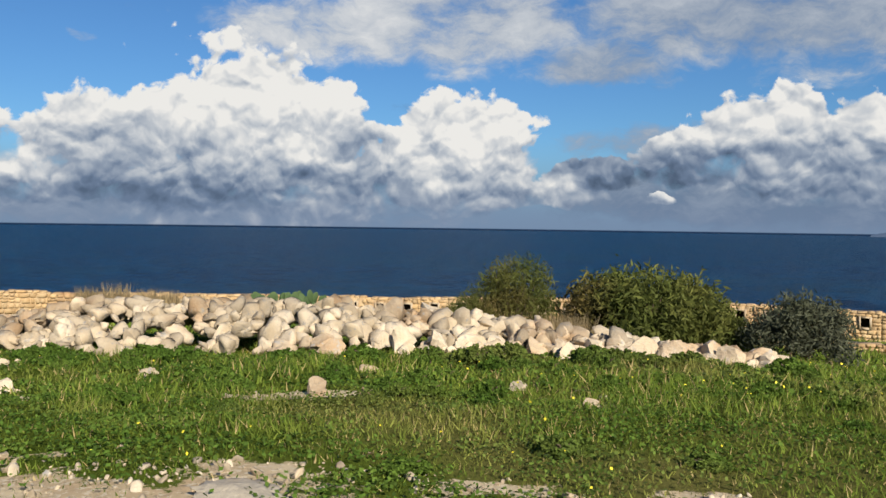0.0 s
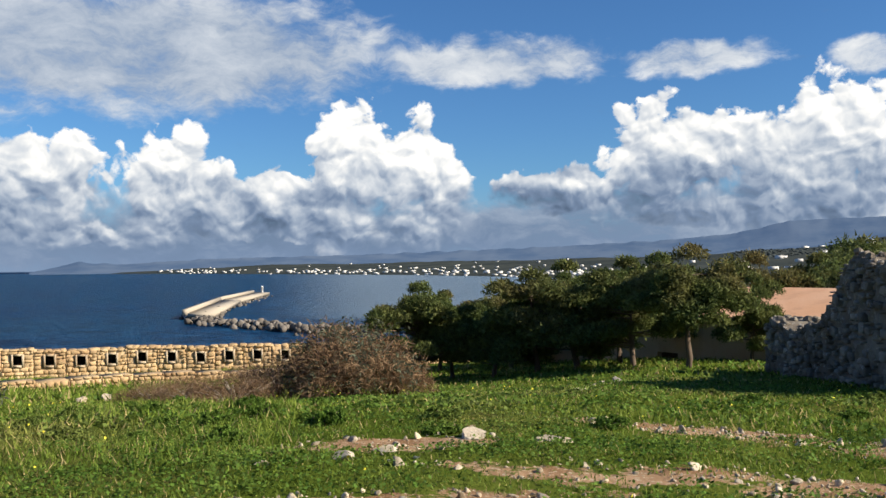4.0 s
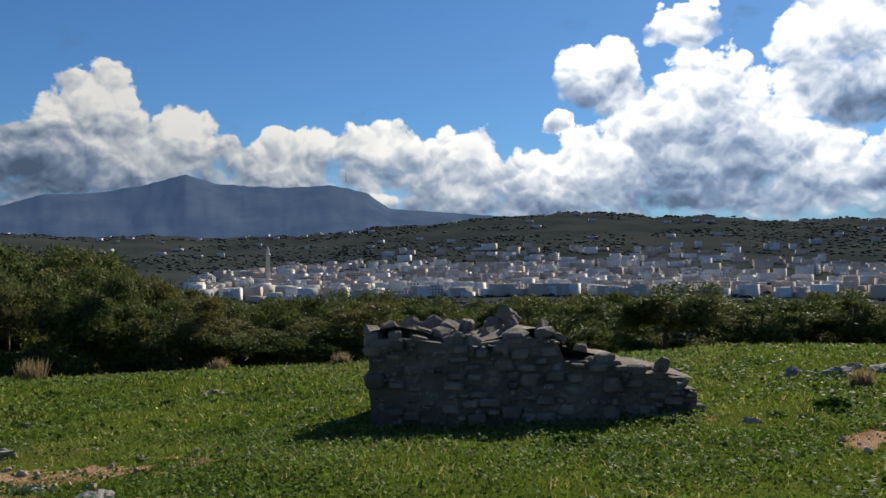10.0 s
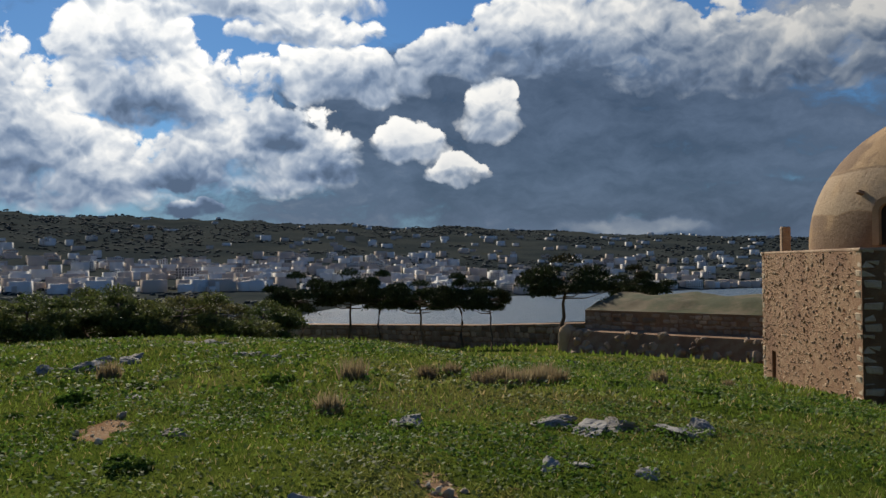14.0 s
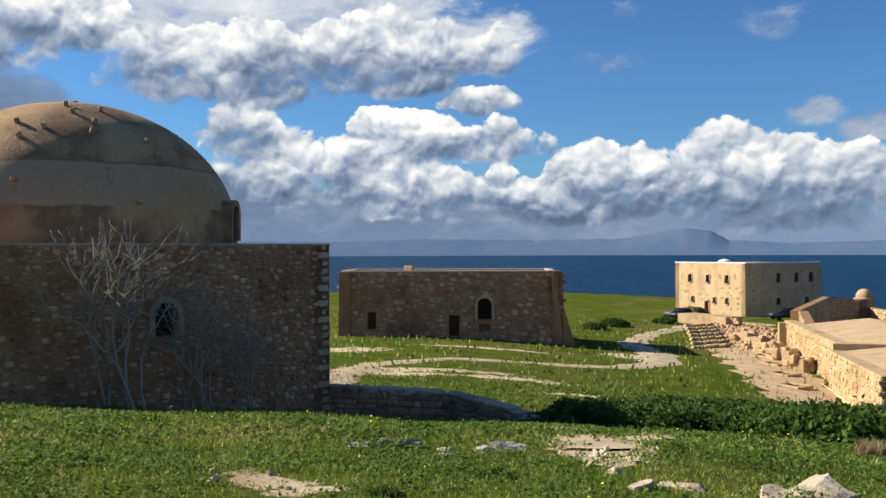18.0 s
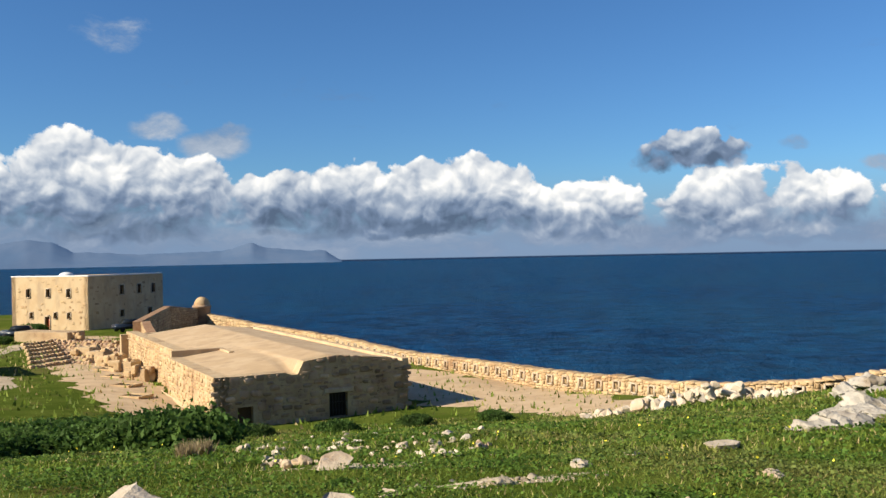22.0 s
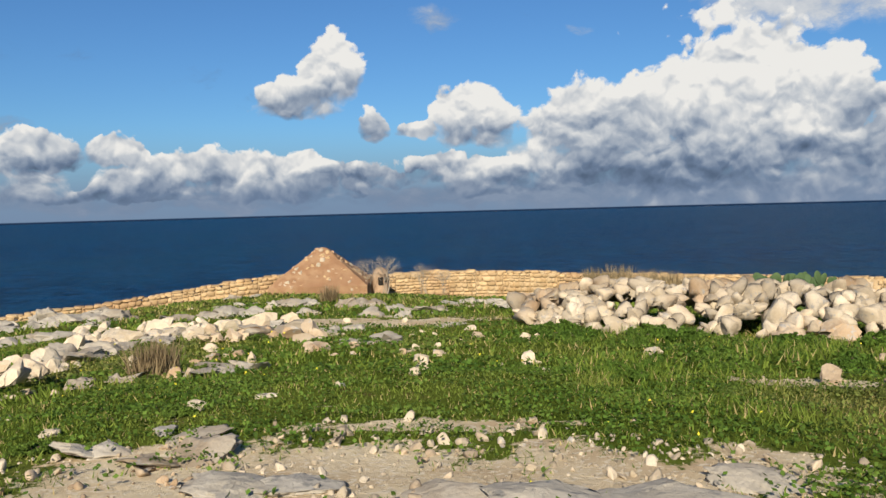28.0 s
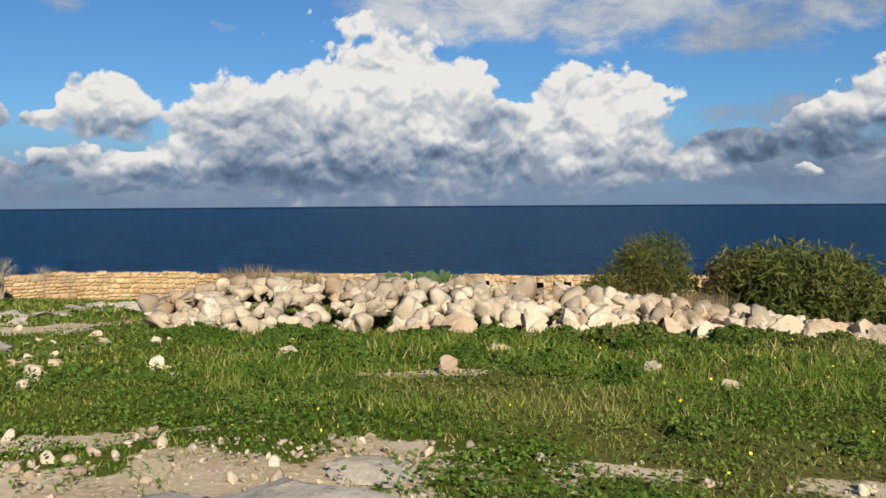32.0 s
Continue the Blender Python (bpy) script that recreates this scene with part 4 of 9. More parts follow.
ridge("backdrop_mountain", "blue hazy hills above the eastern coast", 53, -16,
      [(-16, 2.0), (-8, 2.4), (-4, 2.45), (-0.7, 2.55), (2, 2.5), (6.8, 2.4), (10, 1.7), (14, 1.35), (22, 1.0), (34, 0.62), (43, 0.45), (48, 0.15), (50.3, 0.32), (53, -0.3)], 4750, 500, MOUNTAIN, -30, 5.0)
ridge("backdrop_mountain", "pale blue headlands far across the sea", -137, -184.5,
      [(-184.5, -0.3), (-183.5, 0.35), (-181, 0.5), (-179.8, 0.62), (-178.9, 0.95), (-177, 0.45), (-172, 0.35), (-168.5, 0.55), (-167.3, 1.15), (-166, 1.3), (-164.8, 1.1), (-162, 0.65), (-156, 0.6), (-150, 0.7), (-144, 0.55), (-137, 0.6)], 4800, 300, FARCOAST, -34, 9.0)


# ---------------------------------------------------------------- masonry kit
rng = np.random.default_rng(7)


def unit_block(seed, bevel=0.12, rough=0.05):
    """An irregular squared stone, one unit in size."""
    g = np.random.default_rng(seed)
    bm = bmesh.new()
    bmesh.ops.create_cube(bm, size=1.0)
    for v in bm.verts:
        v.co += Vector(g.uniform(-rough, rough, 3))
    bmesh.ops.bevel(bm, geom=list(bm.edges), offset=bevel, segments=1, affect="EDGES", profile=0.5)
    for v in bm.verts:
        v.co += Vector(g.uniform(-rough * 0.4, rough * 0.4, 3))
    me = bpy.data.meshes.new("block")
    bm.to_mesh(me)
    bm.free()
    return me


def block_data(me):
    me.calc_loop_triangles()
    v = np.array([p.co[:] for p in me.vertices])
    f = np.array([t.vertices[:] for t in me.loop_triangles])
    return v, f


def variants(mat, n=8, bevel=0.17, rough=0.11):
    out = []
    for k in range(n):
        me = unit_block(100 + k, bevel, rough)
        me.name = "stone"
        me.materials.append(mat)
        out.append(me)
    return out


BLOCKS = {}


def blocks(mat):
    if mat.name not in BLOCKS:
        vs = variants(mat)
        BLOCKS[mat.name] = (vs, [block_data(m) for m in vs])
    return BLOCKS[mat.name]


CUBE_V = np.array([(x, y, z) for x in (-.5, .5) for y in (-.5, .5) for z in (-.5, .5)])
CUBE_F = np.array([(0, 1, 3, 2), (4, 6, 7, 5), (0, 4, 5, 1), (2, 3, 7, 6), (0, 2, 6, 4), (1, 5, 7, 3)])


def boxes_mesh(name, items, mat, jitter=0.0):
    """Many boxes in one mesh: centre, size, turn about z."""
    V, F = [], []
    g = np.random.default_rng(len(items))
    for i, (c, s, a) in enumerate(items):
        v = CUBE_V * np.array(s)
        if jitter:
            v = v + g.uniform(-jitter, jitter, v.shape)
        ca, sa = math.cos(a), math.sin(a)
        v = np.stack([v[:, 0] * ca - v[:, 1] * sa, v[:, 0] * sa + v[:, 1] * ca, v[:, 2]], 1) + np.array(c)
        V.append(v)
        F.append(CUBE_F + 8 * i)
    return mesh(name, np.concatenate(V), np.concatenate(F), mat)


def courses(length, z0, top, course, lens, holes, g, bottom=None):
    """Stones of a wall face as (s, z, w, h), laid in uneven courses."""
    out = []
    z = z0
    while True:
        h = course * g.uniform(0.6, 1.5)
        s = -g.uniform(0, lens[0])
        alive = False
        while s < length:
            w = g.uniform(*lens)
            a, b = max(s, 0), min(s + w, length)
            s += w
            if b - a < 0.05:
                continue
            m = (a + b) / 2
            t = top(m) if callable(top) else top
            lo = bottom(m) if bottom else -1e9
            if z + h * 0.4 > t:
                continue
            alive = True
            if z + h < lo or any(x0 < b - 0.03 and a + 0.03 < x1 and y0 < z + h - 0.03 and z + 0.03 < y1 for x0, x1, y0, y1 in holes):
                continue
            hh = min(h, t - z)
            out.append((m, z + hh / 2, b - a, hh))
        z += h
        if not alive or z > 60:
            break
    return out


def rubble_face(length, z0, top, sizes, holes, g, tries):
    """Rubble of mixed sizes fitted between one another, largest first, as (s, z, w, h)."""
    out = np.zeros((0, 4))
    ws = np.sort(sizes[0] + (sizes[1] - sizes[0]) * g.uniform(0, 1, tries) ** 2.4)[::-1]
    hi = max(top(x) for x in np.linspace(0, length, 30)) if callable(top) else top
    for w in ws:
        h = w * g.uniform(.42, .85)
        s, z = g.uniform(0, length), g.uniform(z0, hi)
        t = top(s) if callable(top) else top
        if z + h * .3 > t or any(a < s + w / 2 and s - w / 2 < b and c < z + h / 2 and z - h / 2 < d for a, b, c, d in holes):
            continue
        if len(out) and ((np.abs(out[:, 0] - s) < (out[:, 2] + w) * .47) & (np.abs(out[:, 1] - z) < (out[:, 3] + h) * .47)).any():
            continue
        out = np.concatenate([out, [[s, z, w, h]]])
    return [tuple(q) for q in out]


def face_stones(parent, p0, u, n, stones, mats, depth, single, g, name="stone", lean=0.0, z0=0.0, gap=0.025, world_loc=(0, 0, 0)):
    """Set the stones on a face; the first `single` are objects of their own, the rest one mesh."""
    ang = math.atan2(u[1], u[0])
    V, F, k0 = [], [], 0
    vs, data = blocks(mats)
    order = list(range(len(stones)))
    if single < len(stones):
        g.shuffle(order)
    for rank, i in enumerate(order):
        s, z, w, h = stones[i]
        out = g.uniform(-0.05, 0.012) - lean * (z - z0)
        c = np.array([p0[0] + u[0] * s + n[0] * out, p0[1] + u[1] * s + n[1] * out, z]) - np.array(world_loc)
        size = (max(w - gap, 0.03), depth, max(h - gap, 0.03))
        size = (size[0] * g.uniform(.8, 1.06), size[1], size[2] * g.uniform(.72, 1.15))
        c[2] += g.uniform(-.03, .03)
        k = int(g.integers(len(vs)))
        if rank < single:
            ob = child(name, vs[k], parent, loc=c, rot=(g.uniform(-.06, .06), g.uniform(-.09, .09), ang + g.uniform(-.06, .06)), scale=size)
        else:
            v, f = data[k]
            v = v * np.array(size)
            v = np.stack([v[:, 0] * math.cos(ang) - v[:, 1] * math.sin(ang), v[:, 0] * math.sin(ang) + v[:, 1] * math.cos(ang), v[:, 2]], 1) + c
            V.append(v)
            F.append(f + k0)
            k0 += len(v)
    if V:
        child("stone_facing", mesh("stone_facing", np.concatenate(V), np.concatenate(F), mats), parent, kind="stuff")


def panel(name, p0, u, n, length, z0, top, thick, openings, mat, parent, label="", off=(0, 0, 0), lean=0.0, recess=0.0):
    """A wall slab with real openings; top may follow a profile."""
    xs = sorted({0.0, length, *[v for o in openings for v in o[:2]], *(np.linspace(0, length, 33) if callable(top) else ())})
    zs_cut = sorted({v for o in openings for v in o[2:4]})
    V, quads, index = [], [], {}

    def corner(s, z, d):
        dd = d - recess - (lean * (z - z0) if d == 0 else 0)
        key = (round(s, 4), round(z, 4), d)
        if key not in index:
            index[key] = len(V)
            V.append((p0[0] + u[0] * s + n[0] * dd - off[0], p0[1] + u[1] * s + n[1] * dd - off[1], z - off[2]))
        return index[key]

    for a, b in zip(xs[:-1], xs[1:]):
        ta, tb = (top(a), top(b)) if callable(top) else (top, top)
        lv = [z0] + [z for z in zs_cut if z0 < z < min(ta, tb) - 0.02] + [None]
        for lo, hi in zip(lv[:-1], lv[1:]):
            m, zm = (a + b) / 2, ((lo + hi) / 2 if hi is not None else lo + 0.03)
            if any(o[0] <= m <= o[1] and o[2] <= zm <= o[3] for o in openings):
                continue
            k = [corner(s, z, d) for s, t in ((a, ta), (b, tb)) for z in (lo, t if hi is None else hi) for d in (0.0, -thick)]
            for f in ((0, 4, 6, 2), (1, 3, 7, 5), (0, 1, 5, 4), (2, 6, 7, 3), (0, 2, 3, 1), (4, 5, 7, 6)):
                quads.append(tuple(k[i] for i in f))
    seen = {}
    for q in quads:
        seen[frozenset(q)] = seen.get(frozenset(q), 0) + 1
    F = [q for q in quads if seen[frozenset(q)] == 1]
    return child(name, mesh(name, V, F, mat), parent, label)


def slab(name, c, size, turn, mat, parent, label="", off=(0, 0, 0), bevel=0.03):
    bm = bmesh.new()
    bmesh.ops.create_cube(bm, size=1.0)
    for v in bm.verts:
        v.co = Vector((v.co.x * size[0], v.co.y * size[1], v.co.z * size[2]))
    if bevel:
        bmesh.ops.bevel(bm, geom=list(bm.edges), offset=min(bevel, min(size) * 0.3), segments=1, affect="EDGES")
    me = bpy.data.meshes.new(name)
    bm.to_mesh(me)
    bm.free()
    me.materials.append(mat)
    return child(name, me, parent, label, loc=(c[0] - off[0], c[1] - off[1], c[2] - off[2]), rot=(0, 0, turn))


def along(p0, u, az):
    """How far along a line the bearing az crosses it."""
    d = heading(az)
    den = u[0] * d.y - u[1] * d.x
    return (-p0[0] * d.y + p0[1] * d.x) / den


def spot(az, el, eye=1.6, first=3.0):
    """Where the line of sight at that bearing and height angle meets the ground."""
    d = heading(az)
    r = np.arange(first, 160.0, 0.05)
    z = ground_z(d.x * r, d.y * r)
    hit = np.nonzero(z >= eye + r * math.tan(radians(el)))[0]
    k = hit[0] if len(hit) else len(r) - 1
    return Vector((d.x * r[k], d.y * r[k], z[k]))


# ---------------------------------------------------------------- sea wall with gun slits
# bearing, distance, top
WALL_RUN = [(26, 50, -2.75), (36, 48, -2.65), (47, 48, -2.55), (55, 48, -2.45), (63, 48, -2.3), (72, 48, -2.33), (85, 48, -2.4), (93, 48, -2.25), (102, 48, -2.05),
            (107, 48, -1.85), (111.5, 48, -1.82), (114, 47.5, -1.9), (119.5, 47.5, -1.7), (124.5, 47.5, -2.15), (130, 48, -2.8), (134, 48, -2.95), (141, 47.5, -4.1), (147, 46.5, -4.85), (153.8, 49, -5.5),
            (158, 53, -5.75), (163, 58, -5.95), (168, 66, -6.15), (171.5, 74, -6.45), (176, 88, -6.3), (181, 105, -6.0), (184.3, 119, -5.3)]
BAY = 1.43


def resample(run, step):
    pts = [np.array([*heading(a, d), t]) for a, d, t in run]
    out, carry = [pts[0]], 0.0
    for p, q in zip(pts[:-1], pts[1:]):
        ln = np.linalg.norm((q - p)[:2])
        s = step - carry
        while s < ln:
            out.append(p + (q - p) * s / ln)
            s += step
        carry = ln - (s - step)
    return out


def make_sea_wall():
    wall = thing("wall_sea", "golden rubble curtain wall with a row of gun slits above the sea", "wall", kind="structure")
    pts = resample(WALL_RUN, BAY)
    core, stones_v, stones_f, k0 = [], [], [], 0
    g = np.random.default_rng(3)
    vs, data = blocks(GOLD)
    frame_items = [((-0.24, 0.0, 0), (0.1, 0.16, 0.62), 0), ((0.24, 0.0, 0), (0.1, 0.16, 0.62), 0), ((0, 0.0, 0.27), (0.38, 0.16, 0.09), 0), ((0, 0.0, -0.27), (0.38, 0.16, 0.09), 0)]
    frame_me = boxes_mesh("slit_frame", frame_items, QUOIN, 0.012)
    # sheet behind each slit, its shade painted near-black
    back_me = boxes_mesh("slit_recess", [((0, 0, 0), (0.4, 0.03, 0.46), 0)], RECESS_SHADE)
    for i, (p, q) in enumerate(zip(pts[:-1], pts[1:])):
        u = (q - p)[:2]
        ln = np.linalg.norm(u)
        u = u / ln
        n = np.array([u[1], -u[0]])
        m = (p + q) / 2
        if n @ m[:2] > 0:
            n = -n
        az = math.degrees(math.atan2(-m[0], m[1])) % 360
        far = az > 172
        zt = m[2] + 0.03 * math.sin(i * 1.7) + g.uniform(-0.03, 0.03)
        slope = (q[2] - p[2]) / ln
        drop = abs(slope) * ln / 2
        zb = min(gz(*p[:2]), gz(*q[:2]), gz(*(m[:2] - n * -1.0))) - 0.4
        a = math.atan2(u[1], u[0])
        slit = not (98 < az < 143.5 or az > 176)
        zs = zt - 0.46
        hs = 0.23

        def box(s0, s1, z0, z1):
            c = p[:2] + u * (s0 + s1) / 2 - n * 0.5
            z1 = z1 - drop if z1 == zt else z1
            core.append(((c[0], c[1], (z0 + z1) / 2), (s1 - s0 + 0.002, 0.95, z1 - z0), a))

        if slit:
            box(0, ln / 2 - 0.2, zb, zt)
            box(ln / 2 + 0.2, ln, zb, zt)
            box(ln / 2 - 0.2, ln / 2 + 0.2, zb, zs - hs)
            box(ln / 2 - 0.2, ln / 2 + 0.2, zs + hs, zt)
            c = p[:2] + u * ln / 2
            em = child("gun_slit", frame_me, wall, loc=(c[0] + n[0] * 0.0, c[1] + n[1] * 0.0, zs), rot=(0, 0, a))
            bk = child("slit_recess", back_me, em, loc=(0, -0.55 if (np.array([-u[1], u[0]]) @ n) > 0 else 0.55, 0))
        else:
            box(0, ln, zb, zt)
        holes = [(ln / 2 - 0.26, ln / 2 + 0.26, zs - 0.3, zs + 0.3)] if slit else []
        for s, z, w, h in courses(ln, max(zb, zt - 1.9), zt + 0.06, 0.2 if not far else 0.35, (0.2, 0.48) if not far else (0.4, 0.9), holes, g):
            out = g.uniform(-0.01, 0.035)
            v, f = data[int(g.integers(len(vs)))]
            v = v * np.array([max(w - 0.03, .03), 0.22, max(h - 0.03, .03)])
            v = np.stack([v[:, 0] * math.cos(a) - v[:, 1] * math.sin(a), v[:, 0] * math.sin(a) + v[:, 1] * math.cos(a), v[:, 2]], 1)
            c = p[:2] + u * s + n * (out - 0.08)
            v[:, 2] += slope * (s - ln / 2)
            stones_v.append(v + np.array([c[0], c[1], z]))
            stones_f.append(f + k0)
            k0 += len(v)
        # rough coping stones
        s = 0.0
        while s < ln:
            w = g.uniform(0.25, 0.55)
            v, f = data[int(g.integers(len(vs)))]
            v = v * np.array([w, g.uniform(0.8, 1.05), g.uniform(0.08, 0.2)])
            v = np.stack([v[:, 0] * math.cos(a) - v[:, 1] * math.sin(a), v[:, 0] * math.sin(a) + v[:, 1] * math.cos(a), v[:, 2]], 1)
            c = p[:2] + u * (s + w / 2) - n * 0.5
            stones_v.append(v + np.array([c[0], c[1], zt + 0.02 + slope * (s + w / 2 - ln / 2)]))
            stones_f.append(f + k0)
            k0 += len(v)
            s += w
    child("wall_core", boxes_mesh("wall_core", core, GOLD_MORTAR), wall)
    child("stone_facing", mesh("stone_facing", np.concatenate(stones_v), np.concatenate(stones_f), GOLD), wall, kind="stuff")
    # terrace bank in front of the eastern stretch
    bank = thing("wall_terrace", "low retaining wall of pale rubble below the curtain wall", "wall", kind="structure")
    bp = resample([(62, 36, 0), (55, 37, 0), (47, 38, 0), (38, 39, 0), (32, 40, 0)], 1.2)
    st, k0, SV, SF = [], 0, [], []
    vs, data = blocks(GOLD)
    for p, q in zip(bp[:-1], bp[1:]):
        u = (q - p)[:2]
        ln = np.linalg.norm(u)
        u /= ln
        n = np.array([u[1], -u[0]])
        n = -n if n @ p[:2] > 0 else n
        a = math.atan2(u[1], u[0])
        c = (p + q)[:2] / 2
        d = np.hypot(*c)
        zt = 1.6 - d * math.tan(radians(6.55)) + g.uniform(-.05, .05)
        st.append(((c[0] - n[0] * .5, c[1] - n[1] * .5, zt - 0.6), (ln + .002, 1.0, 1.2), a))
        for s, z, w, h in courses(ln, zt - 1.0, zt + .05, 0.17, (0.15, 0.4), [], g):
            v, f = data[int(g.integers(len(vs)))]
            v = v * np.array([w - .03, .2, h - .03])
            v = np.stack([v[:, 0] * math.cos(a) - v[:, 1] * math.sin(a), v[:, 0] * math.sin(a) + v[:, 1] * math.cos(a), v[:, 2]], 1)
            cc = p[:2] + u * s + n * g.uniform(-.05, .0)
            SV.append(v + np.array([*cc, z]))
            SF.append(f + k0)
            k0 += len(v)
    child("wall_core", boxes_mesh("wall_core", st, GOLD_MORTAR), bank)
    child("stone_facing", mesh("stone_facing", np.concatenate(SV), np.concatenate(SF), GOLD), bank, kind="stuff")


make_sea_wall()


# ---------------------------------------------------------------- domed mosque
def lathe(name, prof, seg, mat, smooth=True):
    V = [(r * math.cos(2 * math.pi * k / seg), r * math.sin(2 * math.pi * k / seg), z) for r, z in prof for k in range(seg)]
    F = [(i * seg + k, i * seg + (k + 1) % seg, (i + 1) * seg + (k + 1) % seg, (i + 1) * seg + k) for i in range(len(prof) - 1) for k in range(seg)]
    return mesh(name, V, F, mat, smooth)


def arch_frame(w, h, t, d, mat, name="arch_frame", seg=10):
    """A raised surround with a round head, opening w x h, band t, depth d, standing on z 0, facing -y."""
    pts_in = [(-w / 2, 0), (-w / 2, h - w / 2)] + [(-w / 2 * math.cos(a), h - w / 2 + w / 2 * math.sin(a)) for a in np.linspace(0, math.pi, seg)][1:-1] + [(w / 2, h - w / 2), (w / 2, 0)]
    wo = w + 2 * t
    pts_out = [(-wo / 2, 0), (-wo / 2, h - w / 2)] + [(-wo / 2 * math.cos(a), h - w / 2 + wo / 2 * math.sin(a)) for a in np.linspace(0, math.pi, seg)][1:-1] + [(wo / 2, h - w / 2), (wo / 2, 0)]
    V, F = [], []
    for (xi, zi), (xo, zo) in zip(pts_in, pts_out):
        V += [(xi, -d, zi), (xo, -d, zo), (xo, d * 2, zo), (xi, d * 2, zi)]
    for i in range(len(pts_in) - 1):
        for k in range(4):
            F.append((i * 4 + k, i * 4 + (k + 1) % 4, (i + 1) * 4 + (k + 1) % 4, (i + 1) * 4 + k))
    return mesh(name, V, F, mat)


def arch_shade_fill(w, h, mat, name, y=0.0, seg=10):
    pts = [(-w / 2, 0), (-w / 2, h - w / 2)] + [(-w / 2 * math.cos(a), h - w / 2 + w / 2 * math.sin(a)) for a in np.linspace(0, math.pi, seg)][1:-1] + [(w / 2, h - w / 2), (w / 2, 0)]
    V = [(x, y, z) for x, z in pts] + [(x, y + 0.03, z) for x, z in pts]
    n = len(pts)
    F = [tuple(range(n)), tuple(range(2 * n - 1, n - 1, -1))] + [(i, i + 1, n + i + 1, n + i) for i in range(n - 1)]
    return mesh(name, V, F, mat)


def make_mosque():
    c = heading(-128.75, 33.0)
    e1 = np.array([math.cos(radians(75)), math.sin(radians(75))])
    e2 = np.array([-e1[1], e1[0]])
    half, top, base = 5.95, 1.78, -4.2
    off = (c.x, c.y, base)
    ob = thing("mosque", "square brown stone mosque with a large ochre plastered dome", "mosque", loc=off)
    g = np.random.default_rng(11)
    cc = np.array([c.x, c.y])
    C, R, Lc, B = cc + half * (e1 + e2), cc + half * (e2 - e1), cc + half * (e1 - e2), cc - half * (e1 + e2)
    L2 = 2 * half
    shade_open = [(5.5, 6.25, -0.85, 0.15)]
    lit_open = [(9.75, 10.4, -3.1, -1.75), (2.2, 2.9, -2.45, -2.15)]
    panel("wall", C, -e1, e2, L2, base, top, 0.8, shade_open, BROWN_MORTAR, ob, "shaded wall of brown rubble stone", off)
    panel("wall", C - e2 * 0.0, -e2, e1, L2, base, top, 0.8, lit_open, BROWN_MORTAR, ob, "sunlit wall of brown rubble stone", off, recess=0.003)
    panel("wall", Lc, -e1, -e2, L2, base, top, 0.8, [], BROWN_MORTAR, ob, "", off)
    panel("wall", R, -e2, -e1, L2, base, top, 0.8, [], BROWN_MORTAR, ob, "", off, recess=0.003)
    st = rubble_face(L2, -3.9, top, (0.06, 0.27), [(5.3, 6.45, -0.95, 0.4), (0, 0.5, -9, 9), (L2 - 0.5, L2, -9, 9)], g, 11000)
    st.sort(key=lambda s: s[0])
    face_stones(ob, C, -e1, e2, st, BROWN, 0.14, 170, g, world_loc=off)
    st = rubble_face(L2, -3.6, top, (0.06, 0.2), [(9.6, 10.55, -3.2, -1.6), (2.1, 3.0, -2.5, -2.1), (0, 0.5, -9, 9)], g, 3500)
    face_stones(ob, C, -e2, e1, st, BROWN, 0.078, 80, g, world_loc=off)
    # dressed corner stones
    vs, _ = blocks(QUOIN)
    for corner, a1, a2 in ((C, -e1, -e2), (R, e1, -e2), (Lc, e2, -e1)):
        z, k = -3.8, 0
        while z < top - 0.15:
            h = 0.27
            la, lb = (0.54, 0.36) if k % 2 else (0.36, 0.54)
            p = corner + a1 * la / 2 + a2 * lb / 2
            out = -(a1 + a2) * 0.015
            child("quoin", vs[k % 8], ob, loc=(p[0] + out[0] - off[0], p[1] + out[1] - off[1], z + h / 2 - base), rot=(0, 0, math.atan2(a1[1], a1[0])), scale=(la, lb, h - 0.02))
            z += h
            k += 1
    # roof, cap and dome
    rot = math.atan2(e1[1], e1[0])
    slab("roof", (c.x, c.y, top - 0.12), (L2 - 0.5, L2 - 0.5, 0.2), rot, DOME, ob, "flat plastered roof", off)
    for mid, tn, ln in ((cc + e2 * (half - 0.2), rot, L2 + 0.1), (cc + e1 * (half - 0.2), rot + math.pi / 2, L2 - 0.75), (cc - e2 * (half - 0.2), rot, L2 + 0.1), (cc - e1 * (half - 0.2), rot + math.pi / 2, L2 - 0.75)):
        slab("coping", (mid[0], mid[1], top + 0.03), (ln, 0.42, 0.1), tn, BROWN, ob, "", off)
    prof = [(5.37, 0.0), (5.38, 0.3)] + [(5.37 * math.cos(a), 0.35 + 4.45 * math.sin(a)) for a in np.linspace(0.03, math.pi / 2 - 0.005, 26)]
    dome = child("dome", lathe("dome", prof, 96, DOME_BANDS), ob, "weathered ochre plaster dome with dark rain stains", loc=(-.17 * math.cos(radians(-128.75)), -.17 * math.sin(radians(-128.75)), top - base))
    face = math.atan2(-c.y, -c.x)
    for k in range(4):
        a = face - radians(27) + k * math.pi / 2
        r = 5.45
        win = child("window", arch_frame(0.52, 1.15, 0.2, 0.16, DOME), dome, "arched niche window in the drum", loc=(r * math.cos(a), r * math.sin(a), 0.18), rot=(0, 0, a + math.pi / 2))
        # near-black fill paints the shade of the niche
        child("pane", arch_shade_fill(0.54, 1.17, RECESS_SHADE, "pane", -0.03), win)
